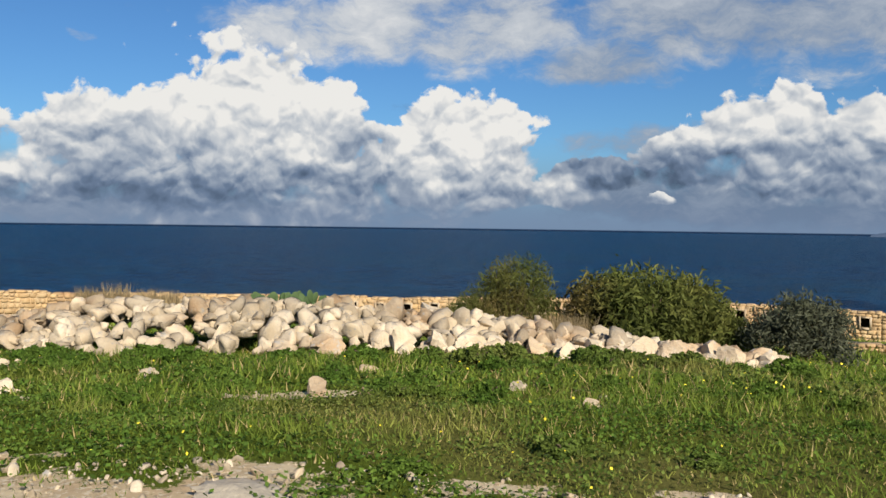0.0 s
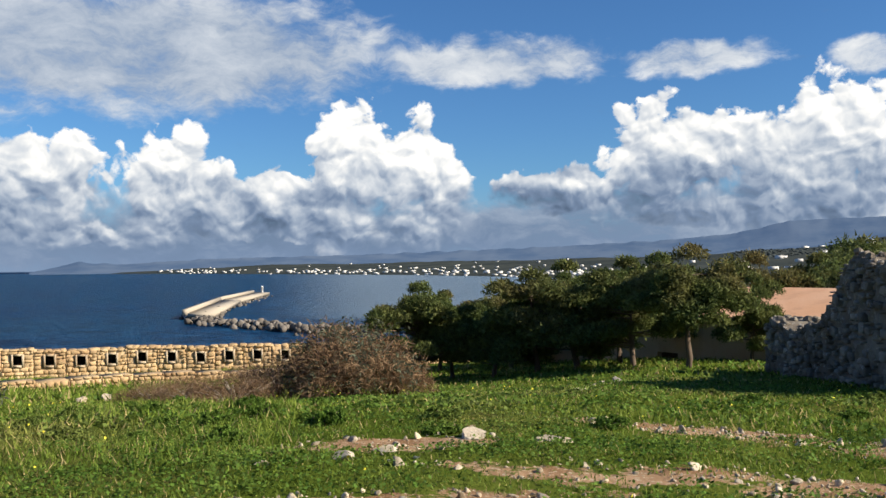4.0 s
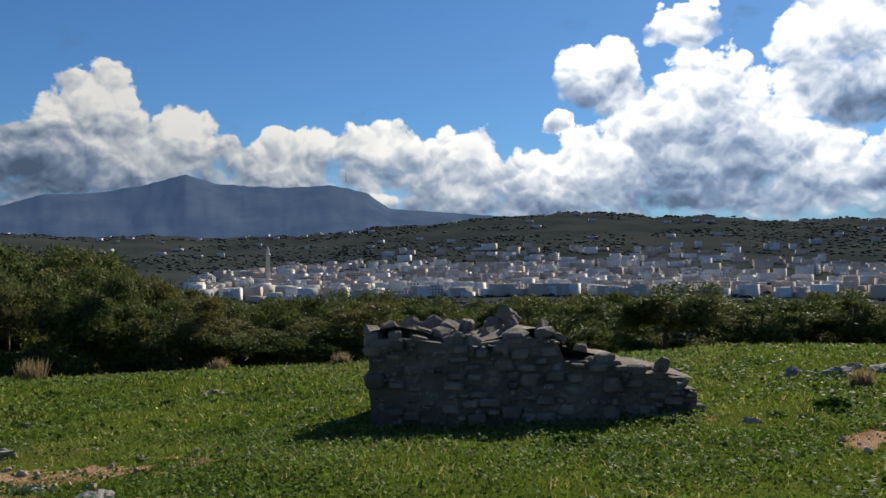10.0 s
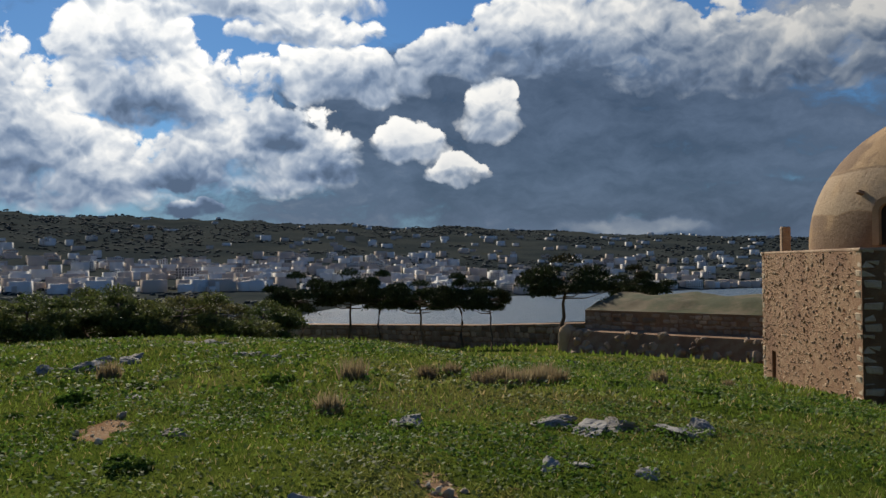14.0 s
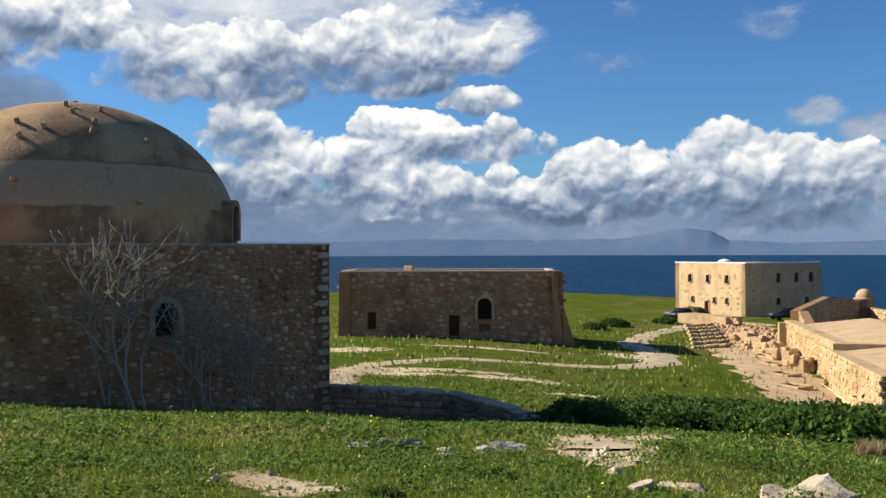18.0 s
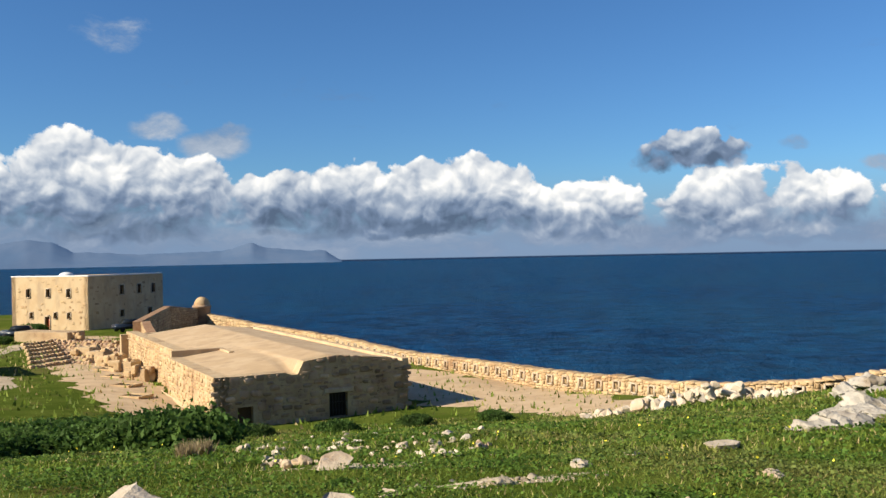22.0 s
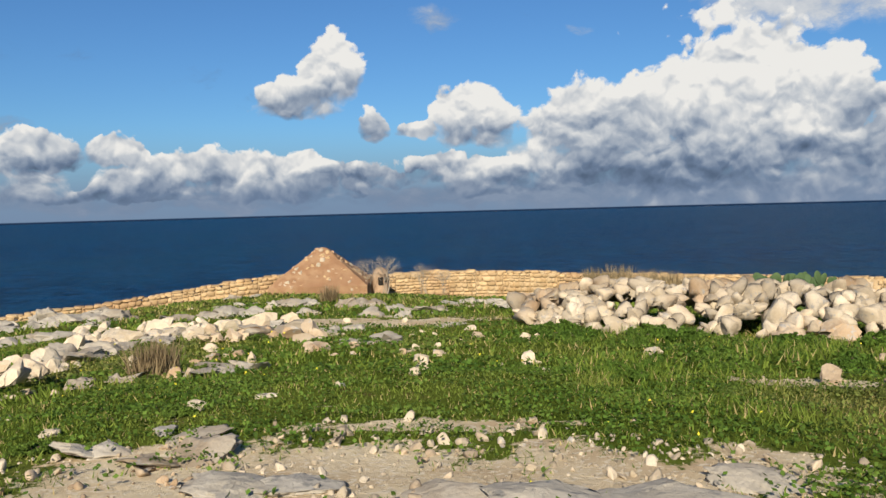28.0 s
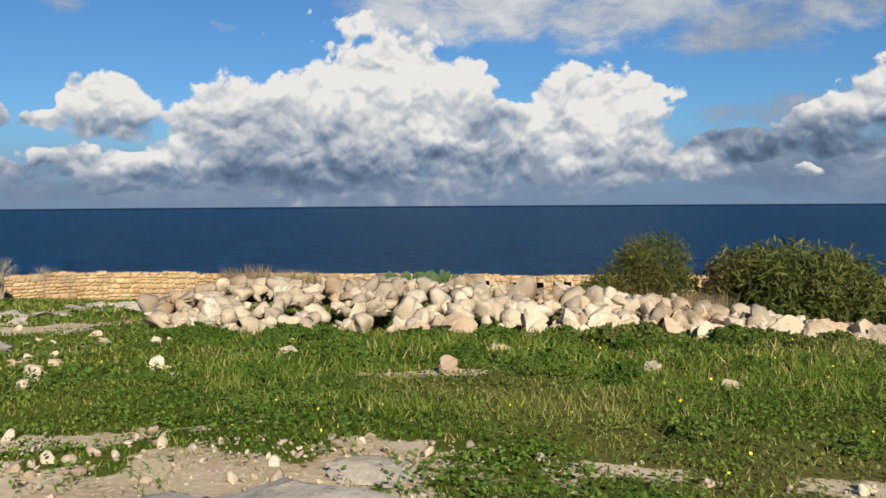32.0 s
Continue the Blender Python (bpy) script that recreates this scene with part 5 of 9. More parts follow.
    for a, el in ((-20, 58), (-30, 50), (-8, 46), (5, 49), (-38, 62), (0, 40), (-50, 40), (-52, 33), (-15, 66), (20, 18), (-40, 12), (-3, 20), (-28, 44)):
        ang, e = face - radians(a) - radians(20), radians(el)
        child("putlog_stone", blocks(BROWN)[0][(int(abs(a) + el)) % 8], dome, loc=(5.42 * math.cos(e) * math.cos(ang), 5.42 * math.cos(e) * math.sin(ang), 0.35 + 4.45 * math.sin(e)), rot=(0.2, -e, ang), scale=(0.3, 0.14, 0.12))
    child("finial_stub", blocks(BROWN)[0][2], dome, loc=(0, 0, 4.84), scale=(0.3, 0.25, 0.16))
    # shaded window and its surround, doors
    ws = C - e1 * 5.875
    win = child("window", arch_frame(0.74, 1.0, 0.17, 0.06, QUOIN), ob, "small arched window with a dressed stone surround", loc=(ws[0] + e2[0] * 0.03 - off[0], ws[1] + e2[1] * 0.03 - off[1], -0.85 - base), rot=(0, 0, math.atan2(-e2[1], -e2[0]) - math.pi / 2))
    # near-black fill paints the dark inside of the window
    child("pane", arch_shade_fill(0.76, 1.02, RECESS_SHADE, "pane", 0.35), win)
    child("iron_grille", boxes_mesh("iron_grille", [((x, 0.2, 0.5), (0.025, 0.025, 1.0), 0) for x in (-.24, -.08, .08, .24)], IRON), win)
    dp = C - e2 * 10.075 - e1 * 0.4
    slab("door", (dp[0], dp[1], -2.45), (0.64, 0.06, 1.4), math.atan2(-e2[1], -e2[0]), DARKWOOD, ob, "dark wooden door", off)
    # vent backed with a sheet of painted shade
    dp = C - e2 * 2.55 - e1 * 0.4
    slab("vent_recess", (dp[0], dp[1], -2.3), (0.7, 0.06, 0.3), math.atan2(-e2[1], -e2[0]), RECESS_SHADE, ob, "", off)
    pp = Lc - e1 * 0.6 + e2 * 1.2
    slab("chimney", (pp[0], pp[1], top + 0.5), (0.32, 0.32, 1.0), rot, BROWN, ob, "short square stone pillar", off)


make_mosque()


# ---------------------------------------------------------------- long battered magazine
def make_magazine():
    P, Q = heading(-144.0, 72.0), heading(-158.3, 71.0)
    p0, q0 = np.array(P), np.array(Q)
    u = (q0 - p0) / np.linalg.norm(q0 - p0)
    n = np.array([u[1], -u[0]])
    n = -n if n @ p0 > 0 else n
    ln = float(np.linalg.norm(q0 - p0))
    base, top = -6.2, -0.12
    off = (*((p0 + q0) / 2 - n * 4), base)
    ob = thing("stone_magazine", "long brown stone magazine with battered walls and flat roof", "building", loc=off)
    g = np.random.default_rng(21)
    s1, s2, s3 = (along(p0, u, a) for a in (-146.1, -151.35, -153.3))
    op = [(s1 - .35, s1 + .35, -4.65, -3.3), (s2 - .42, s2 + .42, -5.2, -3.55), (s3 - .55, s3 + .55, -3.85, -2.25), (s3 - .45, s3 + .45, -4.8, -4.2)]
    panel("wall", p0, u, n, ln, base, top, 1.0, op, BROWN_MORTAR, ob, "front wall of brown rubble with door and window", off, lean=0.07)
    # the arched window is backed with painted shade, doors with dark wood
    for o, m in ((op[0], DARKWOOD), (op[1], DARKWOOD), (op[2], RECESS_SHADE), (op[3], BROWN_MORTAR)):
        c = p0 + u * (o[0] + o[1]) / 2 - n * 0.75
        slab("door" if m is DARKWOOD else "window", (c[0], c[1], (o[2] + o[3]) / 2), (o[1] - o[0] + .04, 0.06, o[3] - o[2] + .04), math.atan2(u[1], u[0]), m, ob, "", off)
    ca = p0 + u * s3 + n * -0.1
    child("arch_frame", arch_frame(1.1, 1.7, 0.22, 0.1, QUOIN), ob, loc=(ca[0] - off[0], ca[1] - off[1], -3.85 - base), rot=(0, 0, math.atan2(u[1], u[0]) if n @ np.array([u[1], -u[0]]) > 0 else math.atan2(u[1], u[0]) + math.pi))
    st = rubble_face(ln, -5.6, top, (0.14, 0.6), [(o[0] - .1, o[1] + .1, o[2] - .1, o[3] + .15) for o in op], g, 5000)
    face_stones(ob, p0, u, n, st, BROWN, 0.075, 60, g, lean=0.07, z0=base, world_loc=off)
    # buttressed right part, side and back
    sl = along(p0, u, -148.2)
    V = []
    for s, z, d in ((sl + .9, base, .62), (ln + .7, base, .62), (ln + .7, base, -8), (sl + .9, base, -.2), (sl - .1, top - .25, 0.02 - .07 * 6), (ln - .35, top - .25, 0.02 - .07 * 6), (ln - .35, top - .25, -8), (sl - .1, top - .25, -.6)):
        w = p0 + u * s + n * d
        V.append((w[0] - off[0], w[1] - off[1], z - base))
    panel("wall", q0, -n, u, 8.5, base, top, 0.9, [], BROWN_MORTAR, ob, "", off, lean=0.10)
    panel("wall", p0, -n, -u, 8.5, base, top, 0.9, [], BROWN_MORTAR, ob, "", off, lean=0.02)
    st = courses(8.5, -5.6, top, 0.26, (0.25, 0.6), [], g)
    face_stones(ob, q0, -n, u, [s for s in st if g.uniform() < .7], BROWN, .12, 0, g, lean=.1, z0=base, world_loc=off)
    rc = (p0 + q0) / 2 - n * 4.6
    slab("roof", (rc[0], rc[1], top - 0.25), (ln - 1.0, 7.6, 0.3), math.atan2(u[1], u[0]), ROOF, ob, "flat pale roof terrace", off)
    for k, (cx, lx, wx) in enumerate(((p0 + u * ln / 2 - n * 0.62, ln - .5, .5), (p0 + u * ln / 2 - n * 8.3, ln - .5, .5))):
        slab("coping", (cx[0], cx[1], top + 0.05), (lx, wx, 0.12), math.atan2(u[1], u[0]), LIME, ob, "", off)
    for cx in (p0 + u * 0.4 - n * 4.4, q0 - u * 0.9 - n * 4.4):
        slab("coping", (cx[0], cx[1], top + 0.06), (7.2, .5, 0.14), math.atan2(n[1], n[0]), LIME, ob, "", off)
    ch = p0 + u * along(p0, u, -148.2) - n * 4
    slab("chimney", (ch[0], ch[1], top + 0.25), (0.8, 0.5, 0.4), 0, LIME, ob, "", off)
    V = []
    for d in (0.0, -8.4):
        for s, z in ((-.7, top - .35), (-.7, base), (1.0, base)):
            w = q0 + u * s + n * (d - (.07 * (z - base) if d == 0 else 0))
            V.append((w[0] - off[0], w[1] - off[1], z - base))
    child("buttress", mesh("buttress", V, [(0, 1, 2), (5, 4, 3), (0, 2, 5, 3), (1, 4, 5, 2)], BROWN_MORTAR), ob, "sloping masonry buttress at the end wall")
    # slanting relieving joint that marks the thicker right part
    bm = bmesh.new()
    pts = []
    for s, z in ((sl - .15, top - .3), (sl + .15, top - .3), (sl + 1.35, base + .6), (sl + .95, base + .6)):
        for d in (0.14, -0.2):
            w = p0 + u * s + n * (d - 0.07 * (z - base))
            pts.append(bm.verts.new((w[0] - off[0], w[1] - off[1], z - base)))
    for f in ((0, 2, 4, 6), (1, 7, 5, 3), (0, 1, 3, 2), (2, 3, 5, 4), (4, 5, 7, 6), (6, 7, 1, 0)):
        bm.faces.new([pts[i] for i in f])
    me = bpy.data.meshes.new("buttress_edge")
    bm.to_mesh(me)
    me.materials.append(BROWN_MORTAR)
    child("buttress_edge", me, ob)


make_magazine()


# ---------------------------------------------------------------- two-storey council house
def make_council():
    mid = np.array(heading(-169.32, 125.0))
    u1 = np.array([0.85, -0.527])
    u2 = np.array([-0.527, -0.85])
    n1, n2 = -u2, -u1
    base, top = -8.2, -0.35
    off = (*mid, base)
    ob = thing("council_house", "two-storey ochre stone house with small square windows", "house", loc=off)
    g = np.random.default_rng(31)
    l1 = along(mid, u1, -165.23)
    l2 = along(mid, u2, -173.56)
    w1 = [along(mid, u1, a) for a in (-166.1, -167.15, -168.25)]
    w2 = [along(mid, u2, a) for a in (-171.2, -172.2, -173.0)]
    op1 = [(s - .38, s + .38, -3.1, -1.9) for s in w1] + [(s - .32, s + .32, -5.9, -5.0) for s in (w1[0] - 0.5, w1[1] - 1.2, w1[2])] + [(w1[1] - .3, w1[1] + .65, -7.4, -5.5)]
    op2 = [(s - .45, s + .45, -3.0, -1.6) for s in w2] + [(s - .45, s + .45, -6.0, -5.0) for s in (w2[0], w2[2] - 0.8)]
    panel("wall", mid, u1, n1, l1, base, top, 0.7, op1, PLASTER, ob, "sunlit ochre front wall", off)
    panel("wall", mid, u2, n2, l2, base, top, 0.7, op2, PLASTER, ob, "shaded ochre side wall", off, recess=0.003)
    panel("wall", mid + u1 * l1, u2, u1, l2, base, top, 0.7, [], PLASTER, ob, "", off)
    panel("wall", mid + u2 * l2, u1, u2, l1, base, top, 0.7, [], PLASTER, ob, "", off, recess=0.003)
    frame_items = [((-0.5, 0, 0), (0.16, 0.12, 1.3), 0), ((0.5, 0, 0), (0.16, 0.12, 1.3), 0), ((0, 0, 0.62), (0.84, 0.12, 0.16), 0), ((0, 0, -0.62), (0.84, 0.12, 0.16), 0)]
    fme = boxes_mesh("window_frame", frame_items, QUOIN)
    pme = boxes_mesh("pane", [((0, 0, 0), (1, .05, 1), 0)], DARKWOOD)
    rme = boxes_mesh("door_leaf", [((0, 0, 0), (1, .05, 1), 0)], plain_mat("red_painted_door", (0.42, 0.09, 0.03), 0.6))
    for ops, u, n in ((op1, u1, n1), (op2, u2, n2)):
        for o in ops:
            c = mid + u * (o[0] + o[1]) / 2
            w, h = o[1] - o[0], o[3] - o[2]
            win = child("window" if h < 1.6 else "door", fme, ob, loc=(c[0] - off[0], c[1] - off[1], (o[2] + o[3]) / 2 - base), rot=(0, 0, math.atan2(u[1], u[0])), scale=(w, 1, h / 1.24))
            side = 0.3 if np.array([-u[1], u[0]]) @ n < 0 else -0.3
            child("pane" if h < 1.6 else "door_leaf", pme if h < 1.6 else rme, win, loc=(0, side, 0), scale=(1, 1, 1.24))
    st = [s for s in courses(l1, -8, top, .28, (.3, .7), [(o[0] - .2, o[1] + .2, o[2] - .2, o[3] + .2) for o in op1], g) if g.uniform() < .16]
    face_stones(ob, mid, u1, n1, st, GOLD, .06, 0, g, world_loc=off)
    st = [s for s in courses(l2, -8, top, .28, (.3, .7), [(o[0] - .2, o[1] + .2, o[2] - .2, o[3] + .2) for o in op2], g) if g.uniform() < .16]
    face_stones(ob, mid, u2, n2, st, GOLD, .06, 0, g, world_loc=off)
    cc = mid + u1 * l1 / 2 + u2 * l2 / 2
    slab("roof", (cc[0], cc[1], top - .1), (l1 - .3, l2 - .3, .16), math.atan2(u1[1], u1[0]), ROOF, ob, "", off)
    for c, ln, a in ((mid + u1 * l1 / 2 + u2 * .2, l1 + .15, u1), (mid + u2 * l2 / 2 + u1 * .2, l2 - .5, u2)):
        slab("coping", (c[0], c[1], top + .08), (ln, .5, .16), math.atan2(a[1], a[0]), WHITE, ob, "pale parapet coping", off)
    sk = mid + u1 * (l1 * .42) + u2 * 2
    child("roof_dome", lathe("roof_dome", [(1.0 * math.cos(a), .55 * math.sin(a)) for a in np.linspace(0, 1.56, 7)], 16, WHITE), ob, "small white roof dome", loc=(sk[0] - off[0], sk[1] - off[1], top - base + .05))


make_council()


# ---------------------------------------------------------------- low vaulted store with the broad ochre roof
def make_store():
    P = np.array(heading(-176.52, 48.0))
    u = np.array([-0.953, -0.303])
    v = np.array([0.303, -0.953])
    n = -v
    base, eave = -8.3, -4.62
    ln, back = along(P, u, 171.46), 30.0
    off = (*P, base)
    ob = thing("stone_store", "low golden stone store with gabled front and broad ochre roof", "building", loc=off)
    g = np.random.default_rng(41)
    s0, s1, sp = along(P, u, -178.4), along(P, u, 175.85), along(P, u, 175.95)

    def top(s):
        t = eave + (0.1 if s < ln * 0.36 else -0.05 if s < ln * .42 else 0.22 + 0.62 * (1 - abs(s - sp) / (ln * 0.5)))
        return t - (0.18 if s > ln * .93 else 0)

    op = [(s0 - .42, s0 + .42, -8.2, -6.15), (s1 - .55, s1 + .55, -7.2, -5.85)]
    panel("wall", P, u, n, ln, base, top, .9, op, GOLD_MORTAR, ob, "gabled front wall in shade", off)
    st = rubble_face(ln, -7.6, top, (.12, .6), [(o[0] - .1, o[1] + .1, o[2] - .05, o[3] + .1) for o in op], g, 5000)
    st.sort(key=lambda q: q[0])
    face_stones(ob, P, u, n, st, BROWN, .14, 150, g, world_loc=off)
    # wooden door; the window is backed with painted shade
    for o, m in zip(op, (DARKWOOD, RECESS_SHADE)):
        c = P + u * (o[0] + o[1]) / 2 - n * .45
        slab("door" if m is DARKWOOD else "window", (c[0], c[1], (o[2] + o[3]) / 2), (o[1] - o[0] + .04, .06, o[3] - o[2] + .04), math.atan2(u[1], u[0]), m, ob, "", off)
    c = P + u * (op[1][0] + op[1][1]) / 2 + n * .02
    slab("lintel", (c[0], c[1], op[1][3] + .14), (1.7, .2, .26), math.atan2(u[1], u[0]), QUOIN, ob, "", off)
    gr = [((x, 0, 0), (.03, .03, 1.35), 0) for x in np.linspace(-.45, .45, 6)] + [((0, 0, z), (1.1, .03, .03), 0) for z in (-.35, .1, .5)]
    child("iron_grille", boxes_mesh("iron_grille", gr, IRON), ob, loc=(c[0] - n[0] * .2 - off[0], c[1] - n[1] * .2 - off[1], -6.5 - base), rot=(0, 0, math.atan2(u[1], u[0])))
    # sunlit long wall in two planes, with a sloped plinth
    W1, jog = 11.5, 0.55
    panel("wall", P, v, -u, W1, base, eave + .12, .8, [], GOLD_MORTAR, ob, "sunlit long wall of golden rubble", off, recess=.003)
    Q = P + v * W1 - u * -jog
    panel("wall", P + v * W1 + u * jog, v, -u, back - W1, base, eave + .5, .8, [], GOLD_MORTAR, ob, "", off)
    for p, l, t in ((P, W1, eave + .12), (P + v * W1 + u * jog, back - W1, eave + .5)):
        st = courses(l, -7.5, t, .24, (.22, .6), [], g)
        face_stones(ob, p, v, -u, [q for q in st if g.uniform() < .8], GOLD, .1, 40, g, world_loc=off)
    V, F = [], []
    for s in (0, W1 + 6):
        for d, z in ((0.05, base), (1.0, base), (.95, -7.15), (.05, -6.75)):
            w = P + v * s - u * d
            V.append((w[0] - off[0], w[1] - off[1], z - base))
    F = [(0, 1, 2, 3), (7, 6, 5, 4), (1, 5, 6, 2), (2, 6, 7, 3), (0, 4, 5, 1)]
    child("plinth", mesh("plinth", V, F, PLASTER), ob, "sloping plastered plinth")
    panel("wall", P + v * back, u, v, ln, base, eave + .3, .7, [], GOLD_MORTAR, ob, "", off)
    panel("wall", P + u * ln, v, u, back, base, eave - .1, .7, [], GOLD_MORTAR, ob, "", off, recess=.003)
    # roof: lower strip, then the broad shallow vault with parapet steps
    V, F = [], []
    ss = np.linspace(0.35, ln - .3, 45)
    for t in (.5, 3.2, back * .5, back - .4):
        for s in ss:
            z = top(s) - .06 if t < 1 else eave - .02 + .78 * max(0, 1 - abs(s - sp) / (ln * (.62 if s < sp else .5)))
            w = P + u * s + v * t
            V.append((w[0] - off[0], w[1] - off[1], z - base))
    m = len(ss)
    F = [(i * m + k, i * m + k + 1, (i + 1) * m + k + 1, (i + 1) * m + k) for i in range(3) for k in range(m - 1)]
    child("roof", mesh("roof", V, F, ROOF, True), ob, "broad sunlit ochre plastered roof")
    a = math.atan2(v[1], v[0])
    w = P + u * (ln * .17) + v * 11.6
    slab("roof_kerb", (w[0], w[1], eave + .25), (.35, ln * .3, .55), a, ROOF, ob, "", off)
    w = P + u * (ln * .31) + v * 10.4
    slab("roof_kerb", (w[0], w[1], eave + .27), (2.4, .35, .42), a, ROOF, ob, "", off)
    w = P + u * (ln - .15) + v * back / 2
    slab("roof_kerb", (w[0], w[1], eave + .12), (back, .4, .5), a, ROOF, ob, "", off)


make_store()


# ---------------------------------------------------------------- turret and the ramp wall that leads to it
def make_turret():
    p = heading(-175.85, 118.0)
    ob = thing("watch_turret", "small round stone sentry turret with a domed cap", "turret", loc=(p.x, p.y, -10.5))
    child("shaft", lathe("shaft", [(0.2, 0), (1.15, 3.2), (1.1, 4.0), (1.05, 6.0), (1.2, 6.05), (1.2, 6.25), (1.0, 6.3)], 20, BROWN), ob)
    child("cap", lathe("cap", [(1.0 * math.cos(a), 6.25 + 1.1 * math.sin(a)) for a in np.linspace(0, 1.56, 8)], 20, GOLD), ob, "domed stone cap")
    wall = thing("wall_ramp", "stone parapet wall rising to the turret", "wall", kind="structure")
    for (a0, d0, z0), (a1, d1, z1) in (((-172.3, 92, -4.3), (-174.0, 112, -3.9)), ((-174.0, 112, -3.9), (-175.6, 117, -4.6)), ((-172.3, 92, -4.3), (-172.9, 80, -5.4))):
        A, B = np.array(heading(a0, d0)), np.array(heading(a1, d1))
        u = (B - A) / np.linalg.norm(B - A)
        ln = float(np.linalg.norm(B - A))
        n = np.array([u[1], -u[0]])
        n = -n if n @ A > 0 else n
        panel("wall_stretch", A, u, n, ln, -9.5, lambda s: z0 + (z1 - z0) * s / ln, .8, [], BROWN_MORTAR, wall)
        st = courses(ln, -8.5, lambda s: z0 + (z1 - z0) * s / ln, .35, (.3, .8), [], rng)
        face_stones(wall, A, u, n, st, GOLD, .12, 0, rng)


make_turret()


# ---------------------------------------------------------------- ruined walls on the meadow
def ruin_leg(parent, p0, p1, base, top, thick, g, single, off, stone=(0.06, 0.34), mats=RUIN, holes=()):
    p0, p1 = np.array(p0), np.array(p1)
    u = (p1 - p0) / np.linalg.norm(p1 - p0)
    ln = float(np.linalg.norm(p1 - p0))
    n = np.array([u[1], -u[0]])
    n = -n if n @ ((p0 + p1) / 2) > 0 else n
    # rough core with an uneven skin
    nx, nz = int(ln / .11) + 2, 24
    V, F = [], []
    for i in range(nx):
        s = ln * i / (nx - 1)
        for k in range(nz * 2):
            q = k if k < nz else 2 * nz - 1 - k
            z = base + (top(s) - base) * q / (nz - 1)
            d = 0.0 if k < nz else -thick
            w = 0.11 * noise.fractal(Vector((s * 1.7 + base, z * 1.7, d * 3)), .8, 2, 5)
            c = p0 + u * (s + .05 * noise.noise(Vector((z * 3, s, 1)))) + n * (d + w - .03)
            V.append((c[0] - off[0], c[1] - off[1], z - off[2]))
    m = nz * 2
    for i in range(nx - 1):
        for k in range(m):
            F.append((i * m + k, i * m + (k + 1) % m, (i + 1) * m + (k + 1) % m, (i + 1) * m + k))
    F.append(tuple(range(m)))
    F.append(tuple((nx - 1) * m + k for k in reversed(range(m))))
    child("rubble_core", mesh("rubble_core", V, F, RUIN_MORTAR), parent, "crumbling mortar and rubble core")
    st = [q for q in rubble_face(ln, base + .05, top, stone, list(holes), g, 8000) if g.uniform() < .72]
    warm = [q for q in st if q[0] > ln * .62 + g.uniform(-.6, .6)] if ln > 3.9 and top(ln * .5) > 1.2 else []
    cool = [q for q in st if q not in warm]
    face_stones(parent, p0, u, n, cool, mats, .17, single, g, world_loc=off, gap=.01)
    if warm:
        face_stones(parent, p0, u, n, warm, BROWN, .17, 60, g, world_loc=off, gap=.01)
    # loose stones along the broken top
    vs, _ = blocks(mats)
    s = 0.05
    while s < ln:
        w = g.uniform(.12, .3)
        for d in (0.15, thick * .5, thick - .15):
            if g.uniform() < .75:
                c = p0 + u * (s + g.uniform(-.05, .05)) - n * d
                child("cap_stone", vs[int(g.integers(8))], parent, loc=(c[0] - off[0], c[1] - off[1], top(s) + g.uniform(-.06, .08) - off[2]), rot=(g.uniform(-.4, .4), g.uniform(-.4, .4), g.uniform(0, 3)), scale=(w, g.uniform(.12, .24), g.uniform(.1, .2)))
        s += w * 1.1
    return u, n, ln


